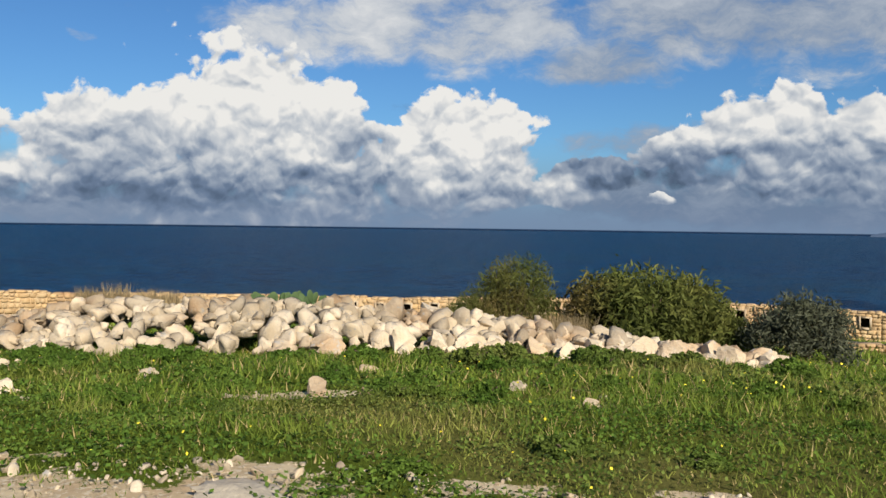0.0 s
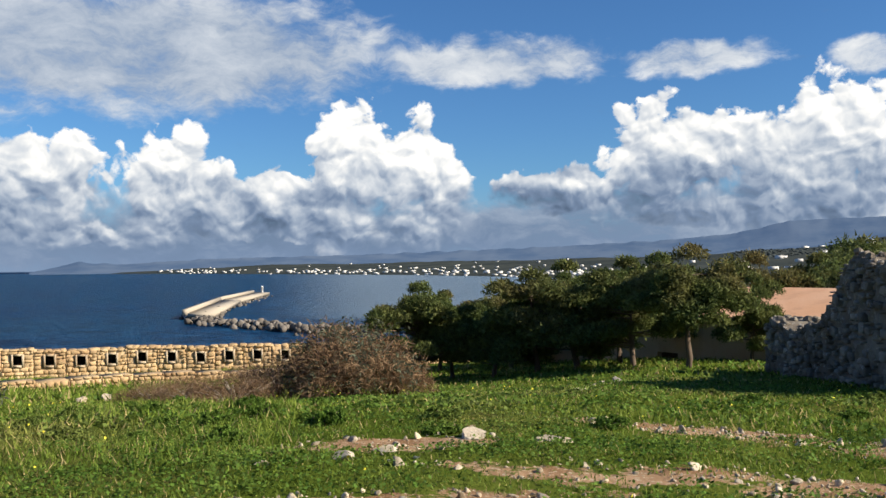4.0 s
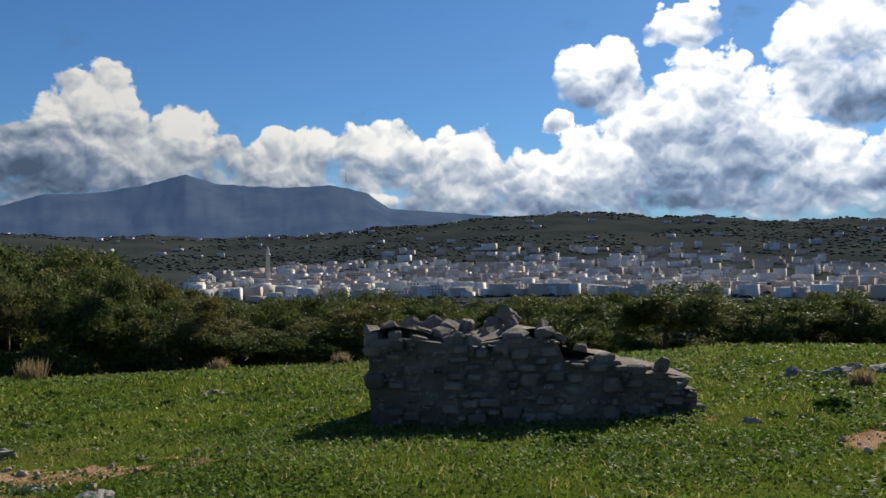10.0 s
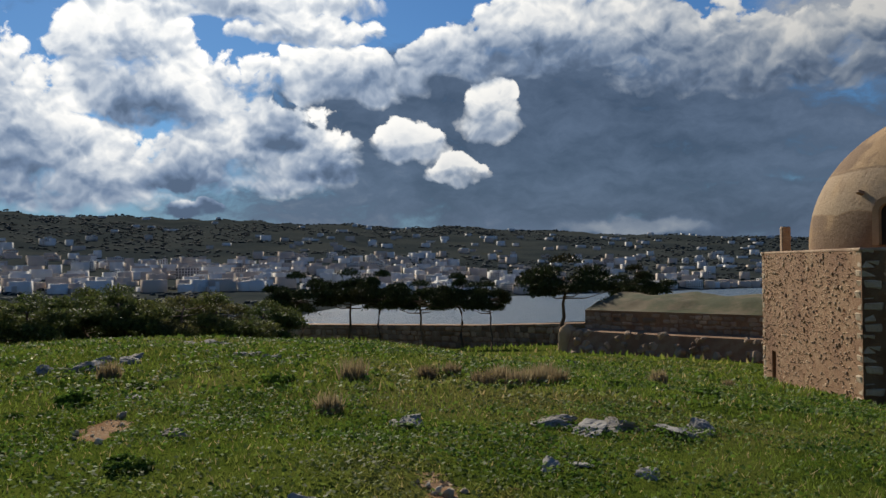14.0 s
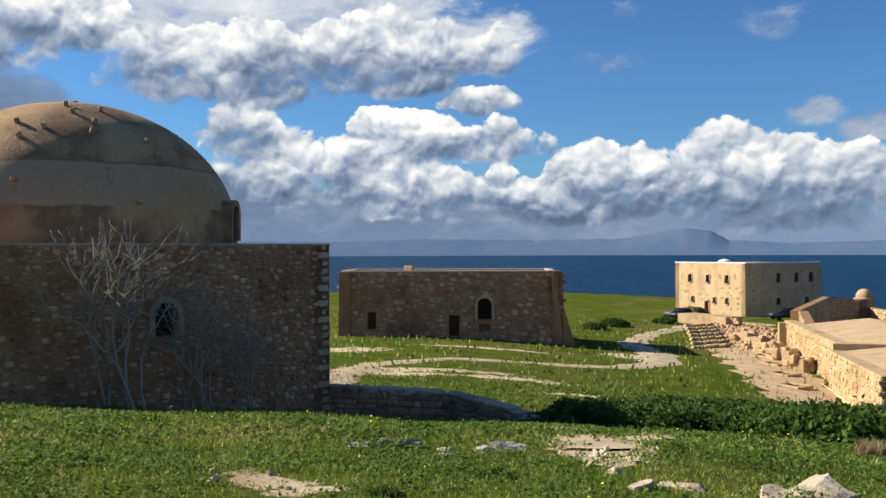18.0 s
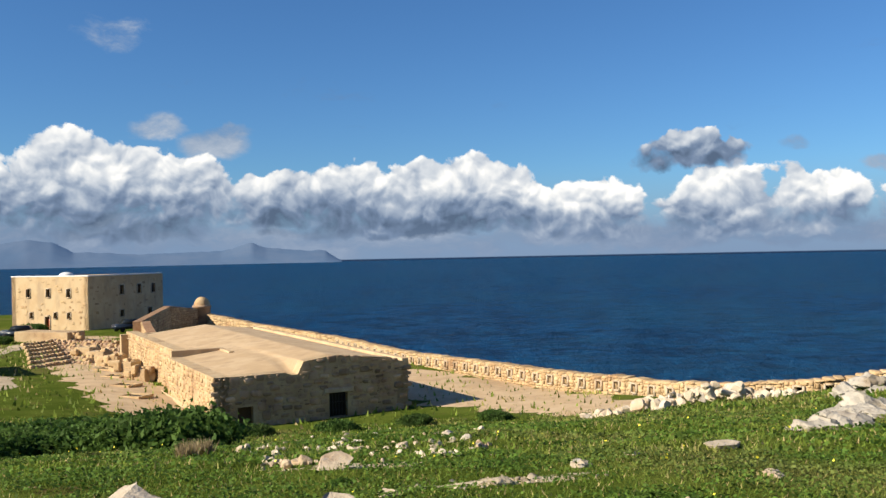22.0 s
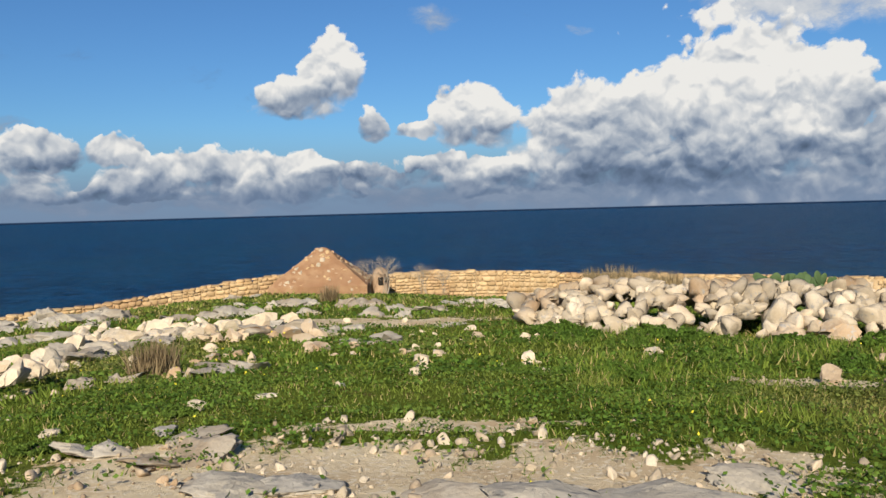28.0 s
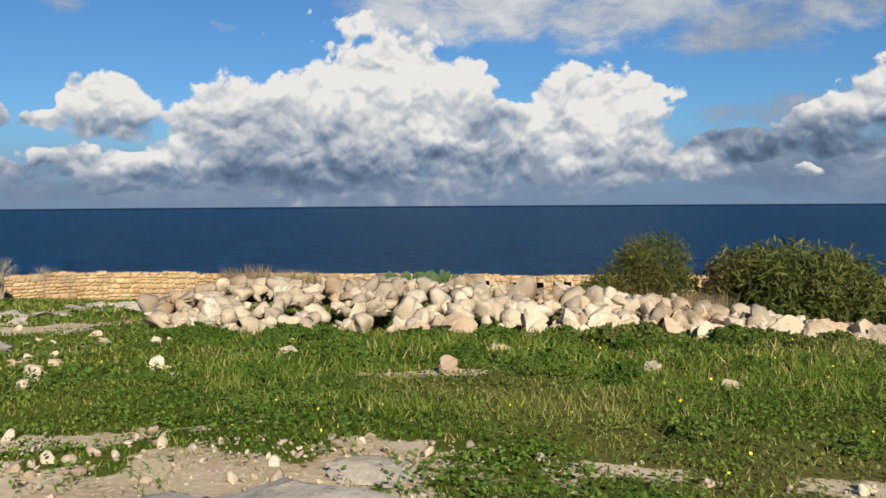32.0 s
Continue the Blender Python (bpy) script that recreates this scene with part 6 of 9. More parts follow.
def make_ruins():
    g = np.random.default_rng(51)
    A, B = heading(0.6, 18.4), heading(-12.0, 19.2)
    off = (A.x, A.y, -1.4)
    ob = thing("ruined_wall", "tall ruined wall of grey rubble with a broken lit end", "ruin", loc=off)
    ruin_leg(ob, A, B, -1.4, lambda s: 1.62 - .12 * (s / 4.2) + .04 * math.sin(s * 5) - (max(0, s - 3.75) * 1.2), 1.35, g, 170, off)
    # the broken end facing the sun
    u = np.array(B - A).astype(float)
    u /= np.linalg.norm(u)
    n = np.array([-u[1], u[0]])
    n = n if n @ np.array(A) > 0 else -n
    Bn = np.array(B)
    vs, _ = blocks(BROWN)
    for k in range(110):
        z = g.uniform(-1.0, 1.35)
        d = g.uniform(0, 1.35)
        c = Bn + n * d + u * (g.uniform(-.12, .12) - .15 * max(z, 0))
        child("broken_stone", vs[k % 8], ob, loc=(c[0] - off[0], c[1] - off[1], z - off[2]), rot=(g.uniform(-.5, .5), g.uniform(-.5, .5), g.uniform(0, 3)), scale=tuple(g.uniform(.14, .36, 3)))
    C = heading(8.6, 27.0)
    ruin_leg(ob, C, A, -2.2, lambda s: -.15 + .12 * math.sin(s * 2.3) + (1.75 * smooth_step((s - 3.2) / 3.2) if s > 3.2 else 0.0), 1.0, g, 110, off)
    # low lichened wall
    A, B = heading(-48.6, 11.55), heading(-68.6, 12.0)
    off = (A.x, A.y, -.8)
    ob = thing("ruined_wall", "low ruined wall of squared grey stones with collapsed end", "ruin", loc=off)

    def top2(s):
        if s < 2.45:
            return .74 + .04 * math.sin(s * 4)
        if s < 3.15:
            return .48
        return .42 - .28 * (s - 3.15) + .05 * math.sin(s * 9)

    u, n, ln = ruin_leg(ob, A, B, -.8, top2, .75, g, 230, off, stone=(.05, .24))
    # heap of earth and stones on the wall's back
    for k in range(42):
        s, d = g.uniform(.1, 2.3), g.uniform(.5, 1.6)
        c = np.array(A) + u * s - n * d
        z = .62 + .3 * math.exp(-((s - .9) / .8) ** 2) + .28 * math.exp(-((s - 1.9) / .4) ** 2) - .25 * abs(d - 1.0) + g.uniform(-.1, .05)
        child("heaped_stone", blocks(RUIN)[0][k % 8], ob, loc=(c[0] - off[0], c[1] - off[1], z - off[2]), rot=tuple(g.uniform(-.6, .6, 3)), scale=tuple(g.uniform(.1, .3, 3)))
    V, F = [], []
    nx, ny = 14, 9
    for i in range(nx):
        for j in range(ny):
            s, d = ln * i / (nx - 1), .2 + 2.6 * j / (ny - 1)
            c = np.array(A) + u * s - n * d
            h = top2(s) + .12 - .05 * d + .08 * math.sin(s * 3 + d * 4)
            lowz = gz(*c)
            k = smooth_step((2.6 - d) / 1.4)
            V.append((c[0] - off[0], c[1] - off[1], lowz * (1 - k) + h * k - off[2] - .04))
    F = [(i * ny + j, i * ny + j + 1, (i + 1) * ny + j + 1, (i + 1) * ny + j) for i in range(nx - 1) for j in range(ny - 1)]
    child("earth_bank", mesh("earth_bank", V, F, RUIN_MORTAR, True), ob, "earth banked against the back of the wall")


make_ruins()


# ---------------------------------------------------------------- bastion terrace, wellhead, low wall, pyramid roof
TURF = plaster_mat("dull_turf", (0.055, 0.065, 0.022), (0.095, 0.09, 0.035), (0.16, 0.12, 0.065), 0.8, 0.4)


def make_small_masonry():
    g = np.random.default_rng(61)
    A, B = np.array(heading(-105.9, 58.0)), np.array(heading(-119.0, 52.0))
    u = (B - A) / np.linalg.norm(B - A)
    ln = float(np.linalg.norm(B - A))
    n = np.array([u[1], -u[0]])
    n = -n if n @ A > 0 else n
    ob = thing("wall_bastion", "brown retaining wall of a grassy bastion with a sloped rubble foot", "wall", kind="structure")
    top = 1.6 - 58 * math.tan(radians(3.1))
    panel("wall_core", A, u, n, ln, -8, top, 12, [], BROWN_MORTAR, ob)
    st = [q for q in courses(ln, -4.2, top, .32, (.3, .8), [], g) if g.uniform() < .8]
    face_stones(ob, A, u, n, st, BROWN, .14, 60, g)
    c = (A + B) / 2 - n * 6
    nx, ny = 40, 16
    V = []
    for i in range(nx):
        for j in range(ny):
            w = A + u * (ln * i / (nx - 1)) - n * (12 * j / (ny - 1))
            V.append((*w, top + .02 + (.12 + .75 * math.sin(math.pi * min(1, j / ny * 1.3)) + .35 * noise.noise(Vector((w[0] * .35, w[1] * .35, 2))) + .12 * noise.noise(Vector((w[0] * 1.3, w[1] * 1.3, 5)))) * min(1, j / 2)))
    F = [(i * ny + j, (i + 1) * ny + j, (i + 1) * ny + j + 1, i * ny + j + 1) for i in range(nx - 1) for j in range(ny - 1)]
    child("grass_top", mesh("grass_top", V, F, TURF, True), ob, "uneven turf and earth on the bastion")
    V = []
    for s in (0, ln):
        for d, z in ((0, top - 1.1), (1.6, top - 1.2), (3.2, -6.0), (0, -6.0)):
            w = A + u * s + n * d
            V.append((*w, z))
    child("rubble_foot", mesh("rubble_foot", V, [(0, 4, 5, 1), (1, 5, 6, 2), (0, 1, 2, 3), (4, 7, 6, 5)], BROWN_MORTAR), ob)
    for k in range(90):
        s, t = g.uniform(0, ln), g.uniform(0, 1)
        w = A + u * s + n * (1.5 + 1.6 * t)
        child("foot_stone", blocks(BROWN)[0][k % 8], ob, loc=(*w, top - 1.25 - 2.6 * t), rot=tuple(g.uniform(-.5, .5, 3)), scale=tuple(g.uniform(.25, .6, 3)))
    # curtain wall towards the bay
    hw = thing("wall_harbour", "dark stone curtain wall in shade before the bay", "wall", kind="structure")
    run = [(-86.5, 86, -4.1), (-93, 84, -4.2), (-99, 80, -4.05), (-106.5, 76, -3.6)]
    for (a0, d0, z0), (a1, d1, z1) in zip(run[:-1], run[1:]):
        A1, B1 = np.array(heading(a0, d0)), np.array(heading(a1, d1))
        u1 = (B1 - A1) / np.linalg.norm(B1 - A1)
        l1 = float(np.linalg.norm(B1 - A1))
        n1 = np.array([u1[1], -u1[0]])
        n1 = -n1 if n1 @ A1 > 0 else n1
        tp = lambda s: z0 + (z1 - z0) * s / l1
        panel("wall_core", A1, u1, n1, l1, -12, tp, 1.6, [], BROWN_MORTAR, hw)
        face_stones(hw, A1, u1, n1, courses(l1, -7.5, tp, .4, (.4, 1.0), [], g), BROWN, .16, 0, g)
    # low wall from the mosque
    lw = thing("wall_low", "low rubble wall running from the mosque across the slope", "wall", kind="structure")
    run = [(-143.2, 31.0, -3.05), (-147, 30.4, -3.1), (-150.5, 30.0, -3.15), (-154, 28.2, -3.3), (-157.5, 26.3, -3.75)]
    for (a0, d0, z0), (a1, d1, z1) in zip(run[:-1], run[1:]):
        A, B = np.array(heading(a0, d0)), np.array(heading(a1, d1))
        u = (B - A) / np.linalg.norm(B - A)
        ln = float(np.linalg.norm(B - A))
        n = np.array([u[1], -u[0]])
        n = -n if n @ A > 0 else n
        tp = lambda s: z0 + (z1 - z0) * s / ln
        panel("wall_core", A, u, n, ln, -5.0, tp, .55, [], BROWN_MORTAR, lw)
        face_stones(lw, A, u, n, courses(ln, -4.6, tp, .2, (.2, .5), [], g), BROWN, .14, 30, g)
        s = 0
        while s < ln:
            w = g.uniform(.3, .6)
            c = A + u * (s + w / 2) - n * .27
            child("coping_stone", blocks(LIME)[0][int(g.integers(8))], lw, loc=(*c, tp(s) + .04), rot=(0, 0, math.atan2(u[1], u[0]) + g.uniform(-.1, .1)), scale=(w, .62, .14))
            s += w
    # wellhead pillar with rounded head
    p = spot(-104.8, -5.7)
    w = thing("stone_pillar", "short pale stone pillar with a rounded head", "pillar", loc=p)
    d = p.to_2d().length
    k = d / 45
    child("shaft", lathe("shaft", [(.5 * k, -.3), (.48 * k, .9 * k), (.36 * k, 1.2 * k), (.02, 1.4 * k)], 14, GOLD), w)
    # pyramid roof by the sea wall
    p = heading(117.2, 45.0)
    base = gz(p.x, p.y) - .3
    apex = 1.6 - 45 * math.tan(radians(2.25))
    py = thing("powder_house", "sunken stone powder house with a pyramid roof of ochre rubble", "building", loc=(p.x, p.y, base))
    hz = apex - base
    r0 = 3.3
    turn = radians(117.2 + 38)
    bm = bmesh.new()
    lo = [bm.verts.new((r0 * math.cos(turn + k * math.pi / 2), r0 * math.sin(turn + k * math.pi / 2), 0)) for k in range(4)]
    mi = [bm.verts.new((r0 * math.cos(turn + k * math.pi / 2), r0 * math.sin(turn + k * math.pi / 2), hz - 1.75)) for k in range(4)]
    hi = [bm.verts.new((.32 * math.cos(turn + k * math.pi / 2), .32 * math.sin(turn + k * math.pi / 2), hz - .06)) for k in range(4)]
    tp = bm.verts.new((0, 0, hz))
    for k in range(4):
        j = (k + 1) % 4
        bm.faces.new((lo[k], lo[j], mi[j], mi[k]))
        bm.faces.new((mi[k], mi[j], hi[j], hi[k]))
        bm.faces.new((hi[k], hi[j], tp))
    bmesh.ops.subdivide_edges(bm, edges=list(bm.edges), cuts=5, use_grid_fill=True)
    for v in bm.verts:
        v.co += Vector((noise.noise(v.co * 2.3), noise.noise(v.co * 2.3 + Vector((5, 0, 0))), noise.noise(v.co * 2 + Vector((0, 7, 0))))) * .05
    me = bpy.data.meshes.new("pyramid_roof")
    bm.to_mesh(me)
    me.materials.append(BROWN_MORTAR)
    child("pyramid_roof", me, py)
    for k in range(210):
        f = int(g.integers(4))
        a0, a1 = turn + f * math.pi / 2, turn + (f + 1) * math.pi / 2
        t, h = g.uniform(.05, .95), g.uniform(0, 1) ** 1.3
        rr = r0 * (1 - h) + .32 * h
        x = rr * ((1 - t) * math.cos(a0) + t * math.cos(a1))
        y = rr * ((1 - t) * math.sin(a0) + t * math.sin(a1))
        z = hz - 1.75 + h * 1.65 if g.uniform() < .75 else g.uniform(.2, hz - 1.75)
        if z < hz - 1.75:
            x, y = r0 * ((1 - t) * math.cos(a0) + t * math.cos(a1)), r0 * ((1 - t) * math.sin(a0) + t * math.sin(a1))
        child("stone", blocks((GOLD, LIME, BROWN)[k % 3])[0][k % 8], py, loc=(x * .96, y * .96, z - .02), rot=tuple(g.uniform(-.5, .5, 3)), scale=tuple(g.uniform(.1, .26, 3)))
    # gate pier with a dark slit beside it, and rounded merlons of the parapet
    q = heading(113.6, 45.5)
    gp = thing("stone_pier", "small ochre pier with a dark slit in the parapet", "pier", loc=(q.x, q.y, gz(q.x, q.y) - .2))
    zt = 1.6 - 45.5 * math.tan(radians(3.6)) - (gz(q.x, q.y) - .2)
    child("pier_body", lathe("pier_body", [(.42, 0), (.43, zt - .42), (.36, zt - .2), (.18, zt - .05), (.03, zt)], 12, BROWN), gp)
    fc = heading(113.6 + 180, .42)
    # shade of the slit painted as a near-black block
    slab("slit", (fc.x, fc.y, zt - .7), (.24, .08, .4), radians(113.6), RECESS_SHADE, gp)


make_small_masonry()


# ---------------------------------------------------------------- rocks
def rock_mesh(name, seed, mat, sub=2, rough=.28, flat=1.0, facet=True):
    bm = bmesh.new()
    bmesh.ops.create_icosphere(bm, subdivisions=sub, radius=.5)
    sh = Vector((seed * 3.7, seed * 1.3, seed * .9))
    g = np.random.default_rng(seed)
    cuts = [(Vector(g.normal(size=3)).normalized(), g.uniform(.17, .36)) for _ in range(13)]
    for v in bm.verts:
        for nrm, d in cuts:
            e = v.co.dot(nrm) - d
            if e > 0:
                v.co -= nrm * e
        f = noise.fractal(v.co * 2.2 + sh, 1.0, 2.0, 4)
        r2 = (1 - abs(noise.fractal(v.co * 4.5 + sh * 2, .9, 2.1, 5))) if sub > 2 else 0
        v.co *= 1 + rough * (.5 * f + .42 * (r2 - .75) * (sub > 2))
        if sub > 3:
            v.co += v.normal * (.035 * noise.noise(v.co * 13 + sh) + .02 * noise.noise(v.co * 27 + sh))
        v.co.z *= flat
    me = bpy.data.meshes.new(name)
    bm.to_mesh(me)
    bm.free()
    me.materials.append(mat)
    if not facet:
        me.polygons.foreach_set("use_smooth", [True] * len(me.polygons))
    return me


RUBBLE = [rock_mesh("rock", 10 + k, LIME, 2, .5) for k in range(12)]
RUBBLE_D = [block_data(m) for m in RUBBLE]
BIG = [rock_mesh("boulder", 40 + k, LIME, 3, .4) for k in range(5)]
CRAG = [rock_mesh("crag", 60 + k, GREYROCK, 4, .75) for k in range(6)]


SLAB = [rock_mesh("flat_rock", 80 + k, PALEROCK, 4, .5, facet=False) for k in range(6)]


def heap(name, label, spots, single, parent_loc):
    """Spots: x, y, z, size. The nearest ones are stones of their own."""
    ob = thing(name, label, "rubble", loc=parent_loc)
    g = np.random.default_rng(len(spots))
    V, F, k0 = [], [], 0
    spots = sorted(spots, key=lambda s: math.hypot(s[0], s[1]))
    for i, (x, y, z, s) in enumerate(spots):
        k = int(g.integers(12))
        sc = np.array([s * g.uniform(.85, 1.35), s * g.uniform(.75, 1.1), s * g.uniform(.6, .95)])
        rot = Euler(g.uniform(-.6, .6, 2).tolist() + [g.uniform(0, 6.3)])
        loc = np.array([x, y, z]) - np.array(parent_loc)
        if i < single:
            child("rock", RUBBLE[k], ob, loc=loc, rot=rot, scale=sc)
        else:
            v, f = RUBBLE_D[k]
            v = (v * sc) @ np.array(rot.to_matrix()).T + loc
            V.append(v)
            F.append(f + k0)
            k0 += len(v)
    if V:
        child("rocks_behind", mesh("rocks_behind", np.concatenate(V), np.concatenate(F), LIME), ob, kind="stuff")
    return ob


def make_rubble():
    g = np.random.default_rng(71)
    # the long heap between meadow and parapet
    S = []
    for i in range(1350):
        az = g.uniform(59, 105)
        r0 = np.interp(az, (59, 66, 74, 86, 101, 104), (16.2, 16.6, 16.9, 16.6, 18.6, 19.5))
        wide = np.interp(az, (59, 66, 72, 80, 95, 104), (.9, 1.2, 2.2, 4.0, 5.2, 4.0))
        high = np.interp(az, (59, 66, 72, 80, 90, 100, 104), (.10, .16, .38, .68, .85, .85, .45))
        t = g.uniform(0, 1) ** .8
        r = r0 + wide * t
        h = high * min(1, t * 2.2) * (1 - .35 * max(0, t - .6) / .4)
        p = heading(az, r)
        s = g.uniform(.22, .76) if t > .05 else g.uniform(.2, .5)
        S.append((p.x, p.y, gz(p.x, p.y) + h - .02 + g.uniform(-.08, .1), s))
    p = heading(82, 18)
    heap("rubble_heap", "long heap of pale field stones at the meadow edge", S, 300, (p.x, p.y, gz(p.x, p.y)))
    for az, el, s in ((80, -4.95, 1.0), (95.5, -4.9, 0.8)):
        q = heading(az, 20.2)
        ob = thing("boulder", "large brownish boulder on the stone heap", "boulder", loc=(q.x, q.y, gz(q.x, q.y) + .75), data=BIG[int(az) % 5])
        ob.scale, ob.rotation_euler = (s, s * .7, s * .75), (.3, .2, az)
    # tumbled stones at the west wall
    S = []
    for i in range(170):
        az = g.uniform(147.5, 160.5)
        r = g.uniform(31, 40) if az > 151 else g.uniform(35, 41)
        q = heading(az, r)
        S.append((q.x, q.y, gz(q.x, q.y) + .1 + .55 * math.exp(-((az - 153) / 3.5) ** 2) * g.uniform(.2, 1), g.uniform(.3, .8)))
    q = heading(154, 35)
    heap("rubble_heap", "tumbled pale stones below the western parapet", S, 150, (q.x, q.y, gz(q.x, q.y)))
    S = []
    for i in range(120):
        az = g.uniform(166, 182)
        el = -10.8 - g.uniform(0, 1.3) - .35 * (az > 176)
        q = spot(az, el)
        S.append((q.x, q.y, q.z + .02, g.uniform(.1, .3)))
    q = spot(174, -11.3)
    heap("rubble_heap", "row of broken pale stones in front of the store", S, 120, tuple(q))
    S = []
    for i in range(60):
        az, el = g.uniform(132.5, 142), -8.2 - g.uniform(0, 1.6)
        q = spot(az, el)
        S.append((q.x, q.y, q.z + .1 + .25 * g.uniform(0, 1) * (el < -8.8), g.uniform(.22, .6)))
    q = spot(137, -9)
    heap("rubble_heap", "collapsed pile of squared pale stones on the slope", S, 60, tuple(q))
    S = []
    for i in range(90):
        az, el = g.uniform(117.5, 131.5), -6.7 - g.uniform(0, 1.1)
        q = spot(az, el)
        S.append((q.x, q.y, q.z + .12 * g.uniform(0, 1), g.uniform(.25, .8)))
    q = spot(124, -7.2)
    heap("rubble_heap", "band of weathered pale rocks below the powder house", S, 90, tuple(q))
    S = []
    for i in range(95):
        az, el = g.uniform(102, 143), -5.4 - g.uniform(0, 3.6) - .06 * max(0, g.uniform(-10, 20))
        if az > 128:
            el -= (az - 128) * .13
        q = spot(az, el)
        S.append((q.x, q.y, q.z, g.uniform(.12, .45)))
    q = spot(115, -7)
    heap("loose_stones", "loose pale stones strewn over the rocky slope", S, 95, tuple(q))
    # single rocks: bearing, height angle of the foot, size, flatness, kind
    R = [(97.1, -9.1, .5, .75, 0), (87.2, -10.3, .42, 1.0, 0), (84, -9.0, .42, .8, 0), (75.1, -10.0, .34, .7, 0), (70.6, -10.8, .4, .7, 1), (69.9, -10.3, .2, .7, 0),
         (97.5, -16.9, 1.9, .12, 2), (103, -17.2, 1.3, .12, 2), (91.7, -15.6, .9, .12, 2), (110, -16.3, .9, .1, 2), (119, -15.6, 1.0, .12, 2), (122, -15.6, 1.1, .1, 2), (127.1, -13.2, 1.3, .14, 2),
         (142.2, -10.1, 1.2, .2, 0), (136.5, -9.9, 1.3, .2, 0), (130, -9.4, 1.0, .35, 2), (123.1, -9.3, 1.1, .2, 2), (133, -8.7, .8, .5, 0), (135.4, -8.7, .8, .55, 0), (137.6, -9.0, .7, .6, 0), (138.6, -9.6, .6, .7, 0),
         (139.4, -9.0, .7, .55, 0), (140.2, -9.3, .55, .6, 0), (128.3, -7.4, 1.6, .4, 0), (126.2, -7.3, 1.2, .5, 0), (124.2, -7.4, 1.3, .45, 0), (121.6, -7.5, 1.0, .5, 0), (119.9, -7.5, 1.9, .3, 2), (130.4, -7.5, 1.0, .5, 0),
         (128.5, -5.5, 3.0, .3, 2), (131.5, -5.9, 2.6, .3, 2), (134.5, -6.2, 2.4, .3, 2), (137.2, -6.7, 2.4, .3, 2), (140.0, -7.3, 2.6, .3, 2), (142.8, -7.8, 2.2, .35, 2), (125.3, -5.2, 2.4, .28, 2), (122.5, -5.3, 1.6, .3, 2),
         (115.4, -6.0, 1.6, .5, 2), (114, -8.1, 1.0, .3, 2), (116.3, -7.4, .9, .4, 2), (109.4, -7.3, 1.2, .25, 2), (111.5, -6.4, 1.6, .25, 2), (113.2, -6.7, 1.4, .3, 2), (117.8, -6.4, 1.2, .3, 2), (108, -6.0, 1.8, .2, 2), (105.5, -6.3, 1.4, .25, 2),
         (117.2, -8.4, .5, .5, 0), (112.1, -8.7, .4, .5, 0), (118.6, -7.9, .6, .5, 0), (107.6, -8.0, .5, .6, 0), (126, -12.2, .4, .5, 2), (124.4, -11.2, .35, .5, 0), (120.5, -10.8, .3, .5, 0), (132.5, -11.8, .3, .4, 0), (116, -10.4, .25, .5, 0),
         (-.4, -13.6, 1.0, .75, 2), (-3.2, -14.0, .9, .45, 2), (-5.4, -12.0, .7, .4, 2), (-12.5, -14.8, 1.3, .45, 2), (-15.5, -13.6, 1.0, .45, 2), (-18.4, -13.2, 1.5, .4, 2), (-21.0, -13.6, .8, .35, 2), (-26.7, -14.9, .8, .4, 2),
         (-23.9, -13.6, .5, .5, 2), (-29.6, -12.0, .5, .4, 2), (-32.1, -12.9, .55, .35, 2), (-9.0, -12.3, .6, .3, 2), (-17.3, -6.9, 1.4, .2, 2), (-19.6, -9.9, 1.4, .16, 2), (-24.4, -10.2, 1.0, .18, 2), (-3.2, -10.6, 1.2, .14, 2), (-8.0, -10.6, 1.1, .14, 2),
         (-12.6, -7.0, .4, .8, 0), (-25.5, -7.0, .7, .3, 2), (-38.7, -7.2, .7, .3, 2), (-45.0, -8.4, .45, .4, 2), (-46.5, -9.2, .5, .5, 2), (-44.4, -9.4, .45, .35, 2), (-7.7, -11.4, .25, .8, 0),
         (-82, -9.9, .55, .45, 2), (-95.8, -9.7, .8, .4, 2), (-104.5, -9.8, 1.5, .25, 2), (-109, -9.9, 1.3, .25, 2), (-111.9, -10.0, .8, .3, 2), (-87.8, -14.6, .9, .5, 2), (-104.1, -12.2, .5, .5, 2), (-106, -12.0, .4, .4, 2), (-110.1, -12.6, .5, .45, 2),
         (-79.1, -7.7, .6, .4, 2), (-75, -6.0, 1.2, .25, 2), (-83.4, -4.9, 1.5, .2, 2), (-71.5, -8.8, .4, .4, 2), (-86, -5.6, 1.0, .25, 2), (-78, -5.6, 1.2, .2, 2),
         (-105.3, -6.4, .9, .7, 2), (-171.9, -13.6, 1.2, .22, 0), (-169.5, -13.9, .5, .4, 0), (-164.4, -13.6, .5, .3, 0), (-179.6, -15.2, .8, .45, 0), (175.8, -14.6, .8, .5, 0), (173.0, -14.0, .4, .5, 0), (176, -12.5, .8, .4, 0), (177.5, -14.9, .5, .4, 0),
         (-152.5, -12.0, 1.1, .12, 2), (-147.2, -11.8, 1.0, .1, 2), (-160.5, -13.0, .3, .5, 0), (-162, -13.8, .35, .5, 0), (-174, -14.9, .6, .4, 0), (-176.5, -15.6, .5, .4, 0),
         (161, -12.6, .5, .4, 0), (158, -11.9, .45, .4, 0), (152.5, -11.4, .7, .3, 0), (150, -12.6, .4, .4, 0), (166, -13.5, .4, .4, 0), (155, -14.3, .35, .4, 0),
